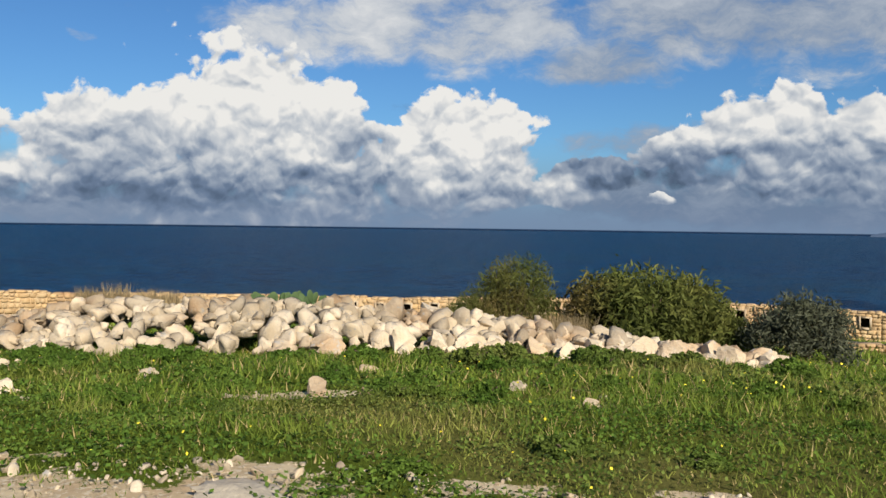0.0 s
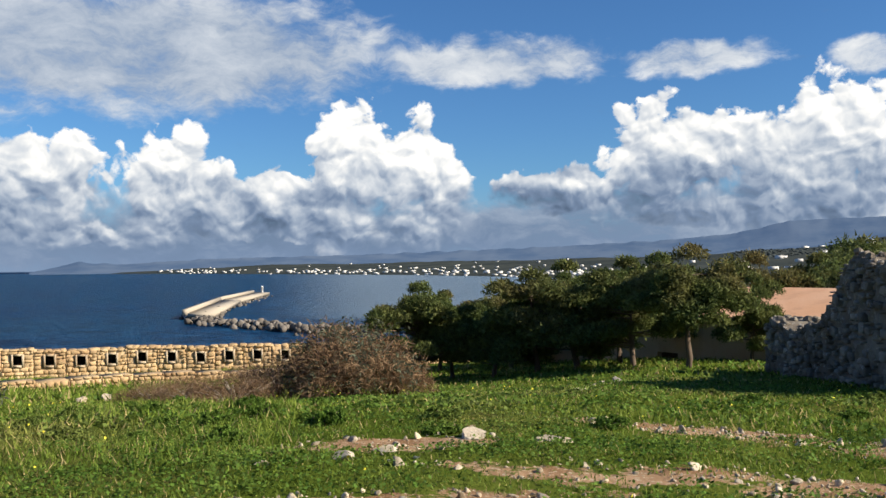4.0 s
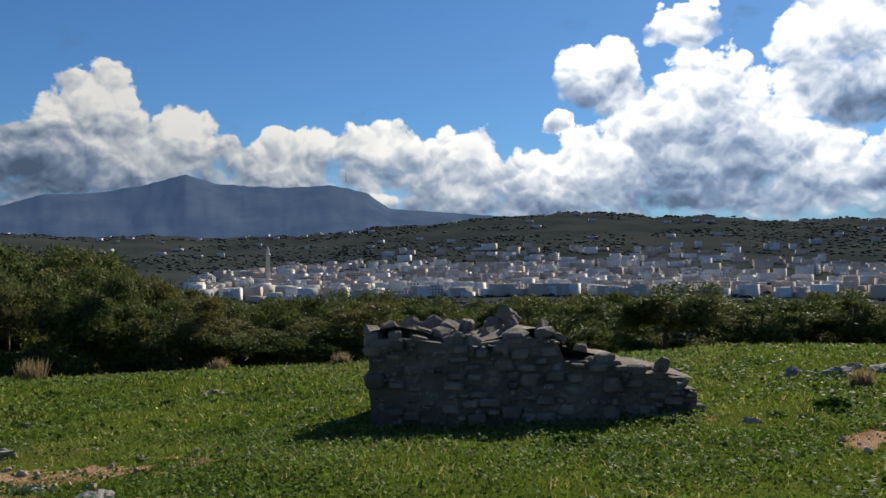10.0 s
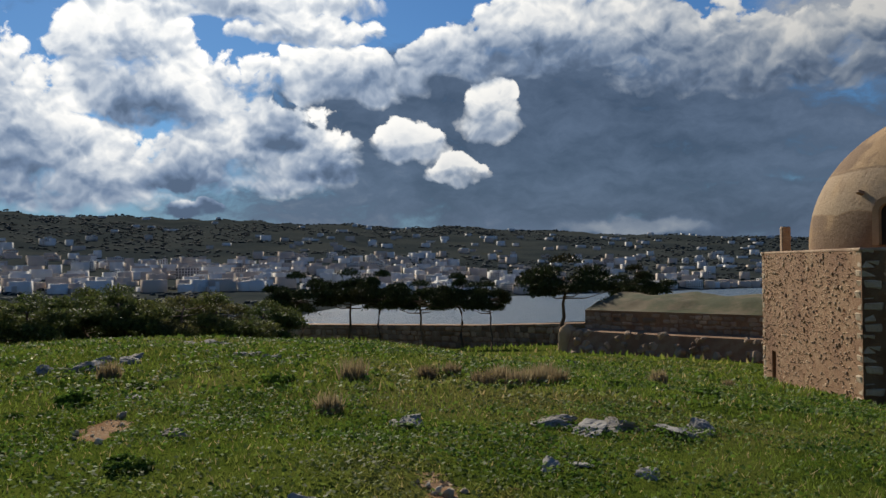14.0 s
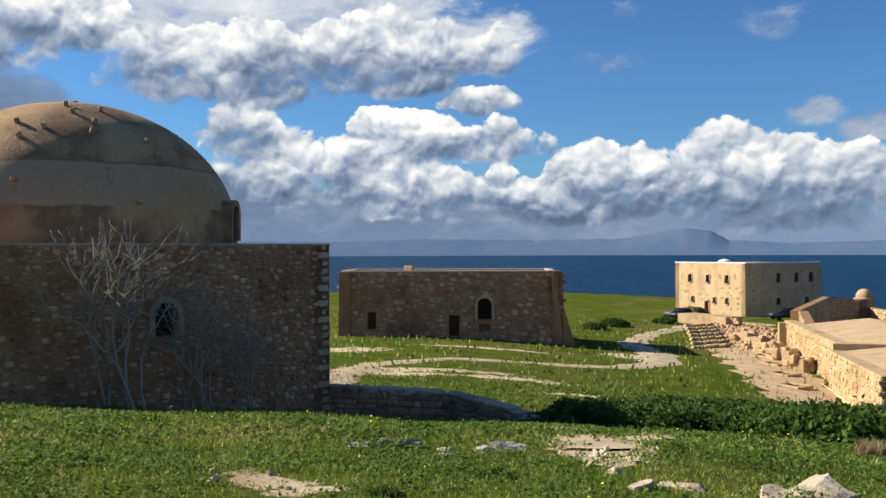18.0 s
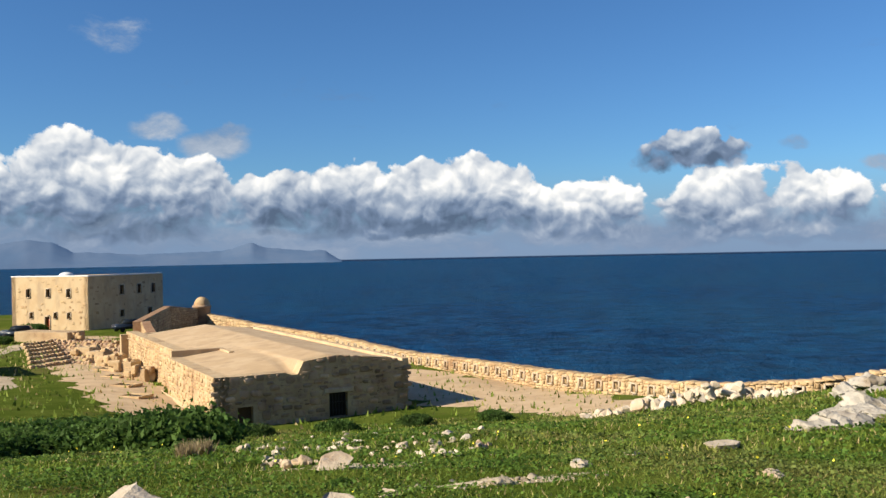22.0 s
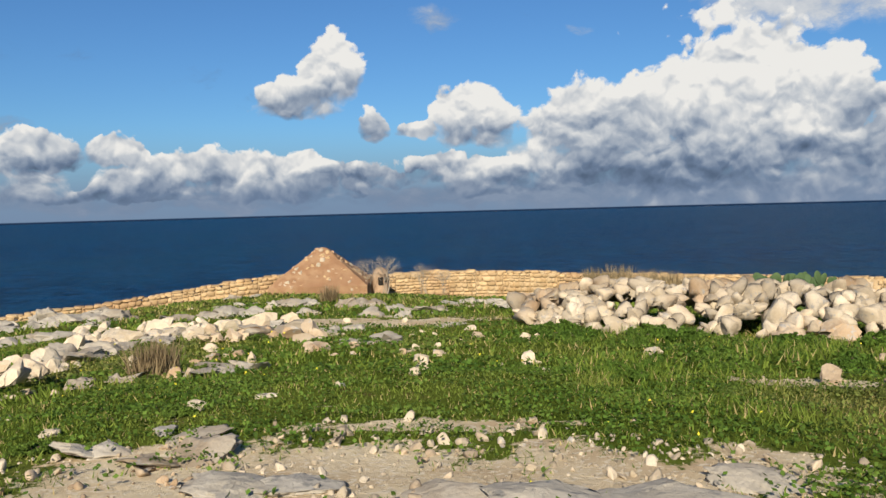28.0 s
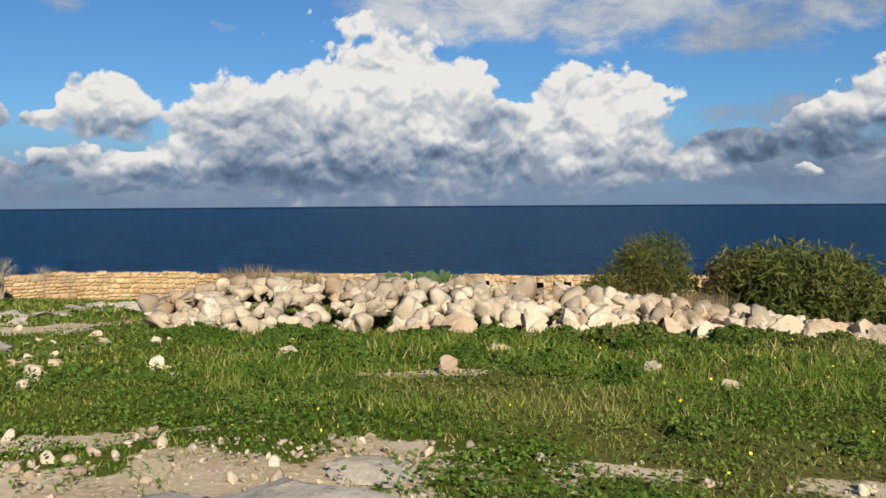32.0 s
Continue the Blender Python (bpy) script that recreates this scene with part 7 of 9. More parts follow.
         (50.5, -7.9, .5, .7, 0), (49, -7.9, .45, .8, 0), (47.3, -8.0, .3, .6, 0), (56.5, -7.9, .5, .6, 0), (20, -8.0, .9, .2, 0), (18, -7.6, 1.1, .2, 2), (27, -10.9, .5, .35, 0), (21.7, -11.1, .5, .3, 0), (35.6, -12.0, .35, .4, 0), (32.5, -11.6, .4, .35, 0), (40.5, -12.1, .3, .4, 0)]
    for k in range(34):
        az = g.uniform(118, 146)
        R.append((az, -5.4 - g.uniform(0, 2.2) - max(0, az - 126) * .13, g.uniform(.8, 2.0), g.uniform(.2, .4), 2))
    for i, (az, el, s, fl, kind) in enumerate(R):
        q = spot(az, el)
        lab, nm, cat, me = (("pale limestone lump lying in the grass", "rock", "rock", BIG[i % 5]), ("lichen-grey lump of stone among weeds", "rock", "rock", BIG[i % 5]),
                            ("grey weathered bedrock outcrop breaking through turf", "rock_outcrop", "rock", CRAG[i % 6] if el > -14.5 or az < 80 else SLAB[i % 3]))[kind]
        s *= .78 if el < -11.5 and -35 < az < 20 else .6 if -120 < az < -35 else .82
        fl *= .7 if -120 < az < -35 else 1.0
        fl = max(fl, .16)
        lumps = SLAB if az > 80 else CRAG
        if kind == 2 and s >= .4 and (el > -14.5 or az < 80):
            ob = thing(nm, lab, cat, loc=q)
            ob.rotation_euler = (0, 0, radians(az) + .3 * math.sin(i))
            for k in range(3 + int(s * 3)):
                sx = s * g.uniform(.5, .95)
                x, y = g.uniform(-.55, .55) * s, g.uniform(-.3, .3) * s
                child("crag", lumps[(i + k) % len(lumps)], ob, loc=(x, y, g.uniform(-.05, .05) * s), rot=(g.uniform(-.3, .3), g.uniform(-.3, .3), g.uniform(0, 6.28)), scale=(sx * 1.2, sx * .9, min(max(s * fl, .16), sx * .85) * g.uniform(.7, 1.25)))
            continue
        ob = thing(nm, lab, cat, loc=(q.x, q.y, q.z + s * fl * .08), data=me)
        ob.scale = (s * 1.25, s, s * fl * 1.3)
        ob.rotation_euler = (.1 * math.sin(i), .1 * math.cos(i * 1.7), i * 2.4 if fl > .3 else radians(az) + .3 * math.sin(i))
    # chips of stone on the bare patches
    V, F, k0 = [], [], 0
    for az, d, al, ac, turn in BARE:
        if d > 14:
            continue
        for k in range(int(90 * min(al * ac, 4.0)) + 10):
            t, rr = g.uniform(0, 6.28), math.sqrt(g.uniform(0, 1)) * 1.1
            c = heading(az, d)
            a = radians(turn)
            uu, vv = al * rr * math.cos(t), ac * rr * math.sin(t)
            x, y = c.x + uu * math.cos(a) - vv * math.sin(a), c.y + uu * math.sin(a) + vv * math.cos(a)
            s = min(g.exponential(.035) + .02, .16)
            v, f = RUBBLE_D[int(g.integers(12))]
            rot = np.array(Euler(g.uniform(-1, 1, 3).tolist()).to_matrix())
            V.append((v * s * np.array([1.3, 1, .7])) @ rot.T + np.array([x, y, gz(x, y) + s * .1]))
            F.append(f + k0)
            k0 += len(v)
    thing("stone_chips", "small pale stone chips scattered on trodden earth", "stones", data=mesh("stone_chips", np.concatenate(V), np.concatenate(F), LIME), kind="stuff")


make_rubble()


# ---------------------------------------------------------------- plants
IVY_LIGHT = leaf_mat("clover", (0.075, 0.14, 0.021), (0.115, 0.185, 0.03), (0.16, 0.185, 0.048), 0.5)
def leaf_cards(centres, normals_up, size, g, aspect=.5, droop=0.0):
    """One small quad (two triangles) for every centre, turned at random."""
    n = len(centres)
    a = g.normal(size=(n, 3))
    a[:, 2] = a[:, 2] * .6 + normals_up
    a /= np.linalg.norm(a, axis=1, keepdims=True)
    b = np.cross(a, g.normal(size=(n, 3)))
    b /= np.linalg.norm(b, axis=1, keepdims=True) + 1e-9
    c = np.cross(a, b)
    s = (size * g.uniform(.6, 1.4, n))[:, None]
    A, B = b * s, c * s * aspect
    V = np.stack([centres - A, centres + B * .9, centres + A, centres - B * .9], 1).reshape(-1, 3)
    F = np.arange(n * 4).reshape(-1, 4)
    return V, F


def needle_cards(centres, size, g, aspect):
    """One thin triangle for every centre, tips outward and up."""
    n = len(centres)
    a = g.normal(size=(n, 3))
    a[:, 2] += .55
    a /= np.linalg.norm(a, axis=1, keepdims=True)
    b = np.cross(a, g.normal(size=(n, 3)))
    b /= np.linalg.norm(b, axis=1, keepdims=True) + 1e-9
    s = (size * g.uniform(.6, 1.4, n))[:, None]
    V = np.stack([centres - b * s * aspect, centres + b * s * aspect, centres + a * s * 2], 1).reshape(-1, 3)
    return V, np.arange(n * 3).reshape(-1, 3)


def limb(bm, pts, radii, seg=6):
    rings = []
    for i, (p, r) in enumerate(zip(pts, radii)):
        d = (Vector(pts[min(i + 1, len(pts) - 1)]) - Vector(pts[max(i - 1, 0)])).normalized()
        q = d.to_track_quat("Z", "Y")
        rings.append([bm.verts.new(Vector(p) + q @ Vector((r * math.cos(2 * math.pi * k / seg), r * math.sin(2 * math.pi * k / seg), 0))) for k in range(seg)])
    for a, b in zip(rings[:-1], rings[1:]):
        for k in range(seg):
            bm.faces.new((a[k], a[(k + 1) % seg], b[(k + 1) % seg], b[k]))
    bm.faces.new(rings[-1])


def bm_mesh(name, bm, mat, smooth=True):
    me = bpy.data.meshes.new(name)
    bm.to_mesh(me)
    bm.free()
    me.materials.append(mat)
    if smooth:
        me.polygons.foreach_set("use_smooth", [True] * len(me.polygons))
    return me


def pine_meshes(seed, h=6.0, w=3.2, crown_low=.32, leaves=5200, lean=.12, mat=PINE, size=.17, umbrella=False):
    g = np.random.default_rng(seed)
    bm = bmesh.new()
    top = Vector((h * lean * g.uniform(-1, 1), h * lean * g.uniform(-1, 1), h * .82))
    n = 7
    pts = [Vector((0, 0, -.4)).lerp(top, i / (n - 1)) + Vector((g.normal() * .12, g.normal() * .12, 0)) * (1 if 0 < i < n - 1 else 0) for i in range(n)]
    limb(bm, pts, [.17 * (1 - .7 * i / (n - 1)) * h / 6 for i in range(n)], 7)
    tips = []
    for k in range(17 if umbrella else 26):
        t = g.uniform(crown_low, .98)
        b = pts[0].lerp(pts[-1], t)
        a = k * 2.4 + g.uniform(-.4, .4)
        if umbrella:
            ln = w * (.55 + .45 * t) * g.uniform(.65, 1.05)
        else:
            ln = w * g.uniform(.65, 1.05) * (1.05 - .75 * max(0, t - .45))
        tip = b + Vector((math.cos(a) * ln, math.sin(a) * ln, ln * g.uniform(.05, .35)))
        mid = b.lerp(tip, .5) + Vector((0, 0, -.08 * ln))
        limb(bm, [b, mid, tip], [.055 * h / 6, .035 * h / 6, .012], 5)
        tips.append((b, tip))
    tips.append((pts[-2], Vector((top.x, top.y, h))))
    trunk = bm_mesh("trunk", bm, BARK)
    # rounded lobes of needles at the limbs' ends
    nc = 34 if umbrella else 48
    per = leaves // nc
    P = []
    for i in range(nc):
        b, t = tips[i % len(tips)]
        c = np.array(b.lerp(t, g.uniform(.55, 1.05))) + g.normal(size=3) * .15 * w / 3.2
        d = g.normal(size=(per, 3))
        d /= np.linalg.norm(d, axis=1, keepdims=True)
        d[:, 2] = np.abs(d[:, 2]) * 1.1 - .35
        rad = g.uniform(.6, 1.15) * w / 3.2
        P.append(c + d * rad * np.array([1, 1, .42 if umbrella else .85]) * (g.uniform(0, 1, (per, 1)) ** .35 * 1.08) + g.normal(size=(per, 3)) * .06)
    P = np.concatenate(P)
    V, F = needle_cards(P, np.full(len(P), size), g, .34)
    return trunk, mesh("crown", V, F, mat)


def place_tree(kind, trunk, crown, label, category, x, y, scale, turn, group="", z=None, sub="crown"):
    ob = thing(kind, label, category, loc=(x, y, gz(x, y) if z is None else z), group=group)
    ob.scale = scale
    ob.rotation_euler = (0, 0, turn)
    if trunk:
        child("trunk" if sub == "crown" else "stem", trunk, ob, kind="" if sub == "crown" else "stuff")
    child(sub, crown, ob)
    return ob


def bush_meshes(seed, rad, high, n, mat, size, aspect=.4, stems=9, twig=BARK, solid=.75):
    g = np.random.default_rng(seed)
    bm = bmesh.new()
    for k in range(stems):
        a, r = g.uniform(0, 6.28), rad * g.uniform(.3, .8)
        tip = Vector((math.cos(a) * r, math.sin(a) * r, high * g.uniform(.5, .85)))
        limb(bm, [Vector((math.cos(a) * .1, math.sin(a) * .1, -.2)), tip * .5 + Vector((0, 0, .1)), tip], [.045, .03, .01], 5)
    stem = bm_mesh("stem", bm, twig)
    nc = n // 26
    a, q = g.uniform(0, 6.28, nc), g.uniform(0, 1, nc)
    rr = np.sqrt(q) * rad * (1 + .16 * np.sin(a * 3 + seed) + .1 * np.sin(a * 7))
    cap = high * np.sqrt(np.clip(1 - (rr / rad / 1.2) ** 2, .05, 1)) * (1 + .1 * np.sin(a * 5 + rr * 4))
    z = cap * g.uniform(0.12, 1.0, nc) ** (1 - solid * .6)
    C = np.stack([rr * np.cos(a), rr * np.sin(a), z], 1)
    P = np.repeat(C, 26, 0) + g.normal(size=(nc * 26, 3)) * np.array([.14, .14, .11]) * max(rad, high) / 1.6
    V, F = leaf_cards(P, .4, np.full(len(P), size), g, aspect)
    return stem, mesh("foliage", V, F, mat)


def scatter(n, r0, r1, g, power=1.0):
    r = np.sqrt(r0**2 + (r1**2 - r0**2) * g.uniform(0, 1, n) ** power)
    a = g.uniform(0, 2 * math.pi, n)
    return -np.sin(a) * r, np.cos(a) * r, r


def make_trees():
    g = np.random.default_rng(81)
    kinds = [pine_meshes(900 + k, h=6.0, w=3.4, crown_low=.1, leaves=20000, size=.13) for k in range(4)]
    dense = [pine_meshes(970 + k, h=6.0, w=2.9, crown_low=.22, leaves=34000, size=.12) for k in range(4)]
    um = [pine_meshes(940 + k, h=6.4, w=3.2, crown_low=.72, leaves=15000, size=.12, umbrella=True, mat=PINE_BACKLIT if k else PINE) for k in range(3)]
    # near group by the orange house: bearing, distance, top (degrees), width
    for i, (az, d, el, w, k) in enumerate(((30.6, 33, -1.5, 1.0, 0), (27.8, 34, -1.9, .95, 1), (25.2, 33, -1.5, 1.0, 3), (22.4, 32, -.6, 1.1, 2), (19.8, 32, -.1, 1.1, 3), (17.2, 34, -.4, 1.1, 1), (24, 40, -1.4, 1.1, 2),
                                           (28.6, 41, -1.9, 1.0, 3), (14.6, 38, .2, 1.0, 0), (20.5, 43, -.6, 1.0, 1), (9.4, 33, -.9, .75, 2), (16.4, 30, .0, 1.0, 0), (8.6, 44, .3, .9, 2), (5.6, 45, .1, .9, 0), (2.4, 47, .0, .9, 3), (-1.5, 45, .2, .9, 1))):
        p = heading(az, d)
        z = gz(p.x, p.y)
        s = (1.6 + d * math.tan(radians(el)) - z) / 6.0
        place_tree("pine_tree", *dense[k], "spreading dark green pine with low twisted limbs", "tree", p.x, p.y, (s * w * 1.1, s * w * 1.1, s), i * 1.3, "pines by the orange house")
    bent = pine_meshes(990, h=6.0, w=3.1, crown_low=.42, leaves=26000, size=.12)
    p = heading(13.2, 29)
    z = gz(p.x, p.y)
    s = (1.6 + 29 * math.tan(radians(.7)) - z) / 6.0
    place_tree("pine_tree", *bent, "pine with bare bent trunks and a spreading crown", "tree", p.x, p.y, (s * 1.1, s * 1.1, s), 2.1, "pines by the orange house")
    # the wood: bearing range, distance, top by bearing
    tops_az = (-66, -60, -54, -48, -44, -40, -36.5, -34, -31, -24, -18, -14, -11, -8.5, -6, 0, 6)
    tops_el = (-1.6, -1.8, -2.0, -1.4, -1.5, -1.9, -1.2, .1, 1.1, 1.5, 1.7, 1.5, 1.9, 2.3, 2.0, 1.4, .6)
    n = 0
    for row, (d0, step, drop) in enumerate(((33, 3.4, .9), (40, 3.2, .45), (50, 2.8, .05), (62, 3.0, .0))):
        az = -64.0 + row
        while az < 4:
            d = d0 + g.uniform(-2, 2)
            if not (-13 < az and d < 38):
                if az < -50 and row < 2:
                    d += 16
                el = float(np.interp(az, tops_az, tops_el)) - drop * g.uniform(.4, 1.6) * (1.0 if row < 2 else .4)
                p = heading(az, d)
                z = gz(p.x, p.y) - .2
                hgt = 1.6 + d * math.tan(radians(el)) - z
                if hgt > 1.5:
                    w = min(max(hgt / 6.0, .62), 1.15) * g.uniform(.9, 1.15)
                    place_tree("pine_tree", *kinds[n % 4], "dense dark green pine at the edge of the wood", "tree", p.x, p.y, (w, w, hgt / 6.0), g.uniform(0, 6.28), "pine wood", z)
                    n += 1
            az += step * 40 / d * g.uniform(.8, 1.2)
    # trees and scrub beyond the crest on the town side
    for i, (az, d, el, k) in enumerate(((-66.5, 34, -1.1, 0), (-69, 44, -1.4, 1), (-72, 42, -1.6, 2), (-75, 46, -1.5, 3), (-78, 44, -1.5, 0), (-80.5, 43, -1.8, 1), (-83.5, 46, -2.2, 2), (-86, 50, -2.4, 3), (-62, 40, -1.7, 3), (-58, 44, -1.6, 2),
                                        (-64, 52, -1.3, 1), (-70, 56, -1.2, 0), (-76, 58, -1.5, 2), (-81.5, 60, -2.0, 1))):
        p = heading(az, d)
        z = gz(p.x, p.y) - .3
        hgt = 1.6 + d * math.tan(radians(el)) - z
        place_tree("tree", *kinds[k], "dark backlit tree beyond the crest of the meadow", "tree", p.x, p.y, (.75, .75, max(hgt, 1.5) / 6.0), i * .9, "trees beyond the crest", z)
    # umbrella pines against the bay, needles darkened as backlit silhouettes
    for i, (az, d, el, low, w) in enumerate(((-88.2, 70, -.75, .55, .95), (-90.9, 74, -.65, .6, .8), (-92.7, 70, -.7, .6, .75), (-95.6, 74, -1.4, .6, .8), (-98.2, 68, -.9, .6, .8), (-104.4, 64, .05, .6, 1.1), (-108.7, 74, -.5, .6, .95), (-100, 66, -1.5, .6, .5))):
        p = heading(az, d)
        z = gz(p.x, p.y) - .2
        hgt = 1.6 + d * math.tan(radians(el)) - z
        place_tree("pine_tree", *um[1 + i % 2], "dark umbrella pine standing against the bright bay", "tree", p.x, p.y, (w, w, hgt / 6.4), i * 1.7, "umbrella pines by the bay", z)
    # shrubs on the heap side: tamarisk, round bushes, bramble
    st, fo = bush_meshes(1, 1.5, 2.2, 9000, PINE2, .10, .16, 12)
    p = heading(74.6, 28)
    place_tree("tamarisk_bush", st, fo, "feathery olive-green tamarisk bush behind the stones", "bush", p.x, p.y, (.85, .85, .98 * (1.6 - 28 * math.tan(radians(2.0)) - gz(p.x, p.y)) / 2.3), .4, sub="foliage")
    st, fo = bush_meshes(2, 1.2, 1.3, 3500, PINE2, .09, .16, 10)
    p = heading(77.3, 27)
    place_tree("tamarisk_bush", st, fo, "low sparse tamarisk scrub beside the taller bush", "bush", p.x, p.y, (.7, .7, .9), 1.4, sub="foliage")
    st, fo = bush_meshes(3, 2.2, 2.0, 16000, PINE2, .10, .3, 14, solid=.6)
    p = heading(66.6, 24)
    z = gz(p.x, p.y)
    place_tree("mastic_bush", st, fo, "broad rounded yellow-green evergreen bush", "bush", p.x, p.y, (.95, .95, (1.6 - 24 * math.tan(radians(2.65)) - z) / 2.1), .3, sub="foliage")
    p = heading(62.6, 24)
    place_tree("mastic_bush", st, fo, "smaller trailing side of the evergreen scrub", "bush", p.x, p.y, (.42, .42, .5), 2.3, sub="foliage")
    st, fo = bush_meshes(4, 1.15, 1.55, 9000, OLIVE, .075, .3, 10, solid=.6)
    p = heading(57.7, 23)
    z = gz(p.x, p.y)
    place_tree("olive_bush", st, fo, "compact grey-green wild olive bush", "bush", p.x, p.y, (.95, .95, (1.6 - 23 * math.tan(radians(3.85)) - z) / 1.62), .9, sub="foliage")
    st, fo = bush_meshes(5, 2.0, 1.5, 6500, DRYTWIG, .12, .07, 26, TWIG, .3)
    for az, d, s, h in ((41.5, 21, .6, .5), (38.8, 22, .7, .62), (44, 22, .5, .42), (46.5, 23, .4, .35)):
        p = heading(az, d)
        place_tree("bramble_thicket", st, fo, "leafless pinkish-brown bramble thicket", "bush", p.x, p.y, (s, s, h), az, sub="twig_crown")
    st, fo = bush_meshes(6, 1.5, 1.9, 8000, DRYTWIG, .10, .12, 22, BARK, .5)
    st2, fo2 = bush_meshes(7, 1.5, 1.9, 3200, OLIVE, .07, .3, 8, BARK, .5)
    p = heading(34.6, 21.5)
    z = gz(p.x, p.y)
    hgt = (1.6 - 21.5 * math.tan(radians(3.75)) - z) / 1.95
    ob = place_tree("thorn_bush", st, fo, "dark tangled thorn bush with few leaves", "bush", p.x, p.y, (1.0, 1.0, hgt), 0, sub="twig_crown")
    child("foliage", fo2, ob)
    p = heading(31.8, 22)
    place_tree("thorn_bush", st, fo, "low dark thorn bush at the meadow edge", "bush", p.x, p.y, (.6, .6, .5), 2, sub="twig_crown")
    # dark shrubs across the slope below the mosque
    st, fo = bush_meshes(8, 1.6, .9, 6500, IVY, .085, .55, 8, solid=.7)
    for i in range(26):
        t = i / 25
        az, d = -158.5 - 15.5 * t + g.uniform(-.5, .5), 27.0 + 3.5 * math.sin(t * 3) + g.uniform(-2.6, 2.6)
        p = heading(az, d)
        s = g.uniform(.6, 1.05)
        place_tree("shrub", st, fo, "dense dark green shrub on the slope", "shrub", p.x, p.y, (s * 1.15, s * 1.15, s * g.uniform(.5, 1.25) * (1.0 if t > .1 else .7)), i, "shrubs across the slope", sub="foliage")
    for i, (az, el, s) in enumerate(((-165.4, -4.3, 1.0), (-164.6, -4.6, .8), (-161.5, -4.8, .9), (-160.2, -5.0, .7), (-166.2, -4.1, 1.2), (-179, -10.8, .5), (176, -10.9, .6), (171, -10.6, .5), (166, -10.4, .5))):
        p = spot(az, el)
        place_tree("shrub", st, fo, "dark green shrub beside the old buildings", "shrub", p.x, p.y, (s, s, s), i * 2, "shrubs by the buildings", sub="foliage")
    # weeds at the foot of the heap and of the ruin
    st, fo = bush_meshes(9, .55, .42, 1300, IVY_LIGHT, .06, .6, 5, solid=.7)
    for i in range(46):
        az = g.uniform(56, 104) if i < 34 else g.uniform(-13, 4)
        r = float(np.interp(az, (-13, 4, 56, 74, 86, 101, 104), (17.6, 17.4, 15.6, 16.2, 16.0, 17.8, 18.5))) - g.uniform(-.2, .8)
        p = heading(az, r)
        s = g.uniform(.3, .7)
        place_tree("weed_clump", st, fo, "leafy green weeds at the foot of stones", "weeds", p.x, p.y, (s, s, s), i, "weeds along the stones", sub="foliage")
    x, y, r = scatter(420, 5.5, 19, g)
    for i in range(110):
        p = heading(g.uniform(36, 106), g.uniform(10.5, 16.5))
        s = g.uniform(.16, .4)
        place_tree("weed_clump", st, fo, "knee-high leafy weeds in the lush grass", "weeds", p.x, p.y, (s, s, s * g.uniform(.8, 1.4)), float(i), "tall weeds before the stones", sub="foliage")
    keep = np.nonzero(bare_at(x, y) < .25)[0][:120]
    for i in keep:
        s = g.uniform(.14, .42)
        place_tree("weed_clump", st, fo, "low leafy weeds in the meadow grass", "weeds", x[i], y[i], (s, s, s * g.uniform(.5, .9)), float(i), "weeds in the meadow", sub="foliage")
    # fig tree without leaves against the mosque
    def branch(p, d, ln, r, depth):
        q = p + d * ln
        limb(bm, [p, p.lerp(q, .5) + Vector(g.normal(size=3)) * ln * .06, q], [r, r * .85, r * .66], 5)
        if depth:
            for _ in range(3 if depth > 1 else 2):
                nd = (d + Vector(g.normal(size=3)) * .52 + Vector((0, 0, .12))).normalized()
                branch(q, nd, ln * g.uniform(.62, .85), r * .62, depth - 1)

    stems = []
    for k in range(5):
        bm = bmesh.new()
        a = g.uniform(-.7, .7)
        branch(Vector((g.uniform(-.6, .6), g.uniform(-.3, .3), -.3)), Vector((math.sin(a) * .8, g.uniform(-.2, .2), 1)).normalized(), 1.25, .034, 4)
        stems.append(bm_mesh("stem", bm, TWIG))
    for i, (az, d, s) in enumerate(((-130.6, 25.6, 1.5), (-135.2, 26.8, 1.15), (-138.2, 27.6, .8))):
        p = heading(az, d)
        ob = thing("bare_fig_tree", "leafless pale grey fig tree in front of the wall", "tree", loc=(p.x, p.y, gz(p.x, p.y) - .1))
        ob.scale, ob.rotation_euler = (s, s, s), (0, 0, radians(az) + .2 * i)
        for me in stems:
            child("stem", me, ob)
    for i, (az, d, s) in enumerate(((113.2, 44, .5), (114.6, 44.5, .45), (111.0, 44, .4), (109.6, 44, .32), (141.0, 40, .18))):
        p = heading(az, d)
        ob = thing("dry_shrub", "leafless dry shrub beside the parapet", "shrub", loc=(p.x, p.y, gz(p.x, p.y) + .3))
        ob.scale, ob.rotation_euler = (s, s, s), (0, 0, i)
        for me in stems:
            child("stem", me, ob)


make_trees()


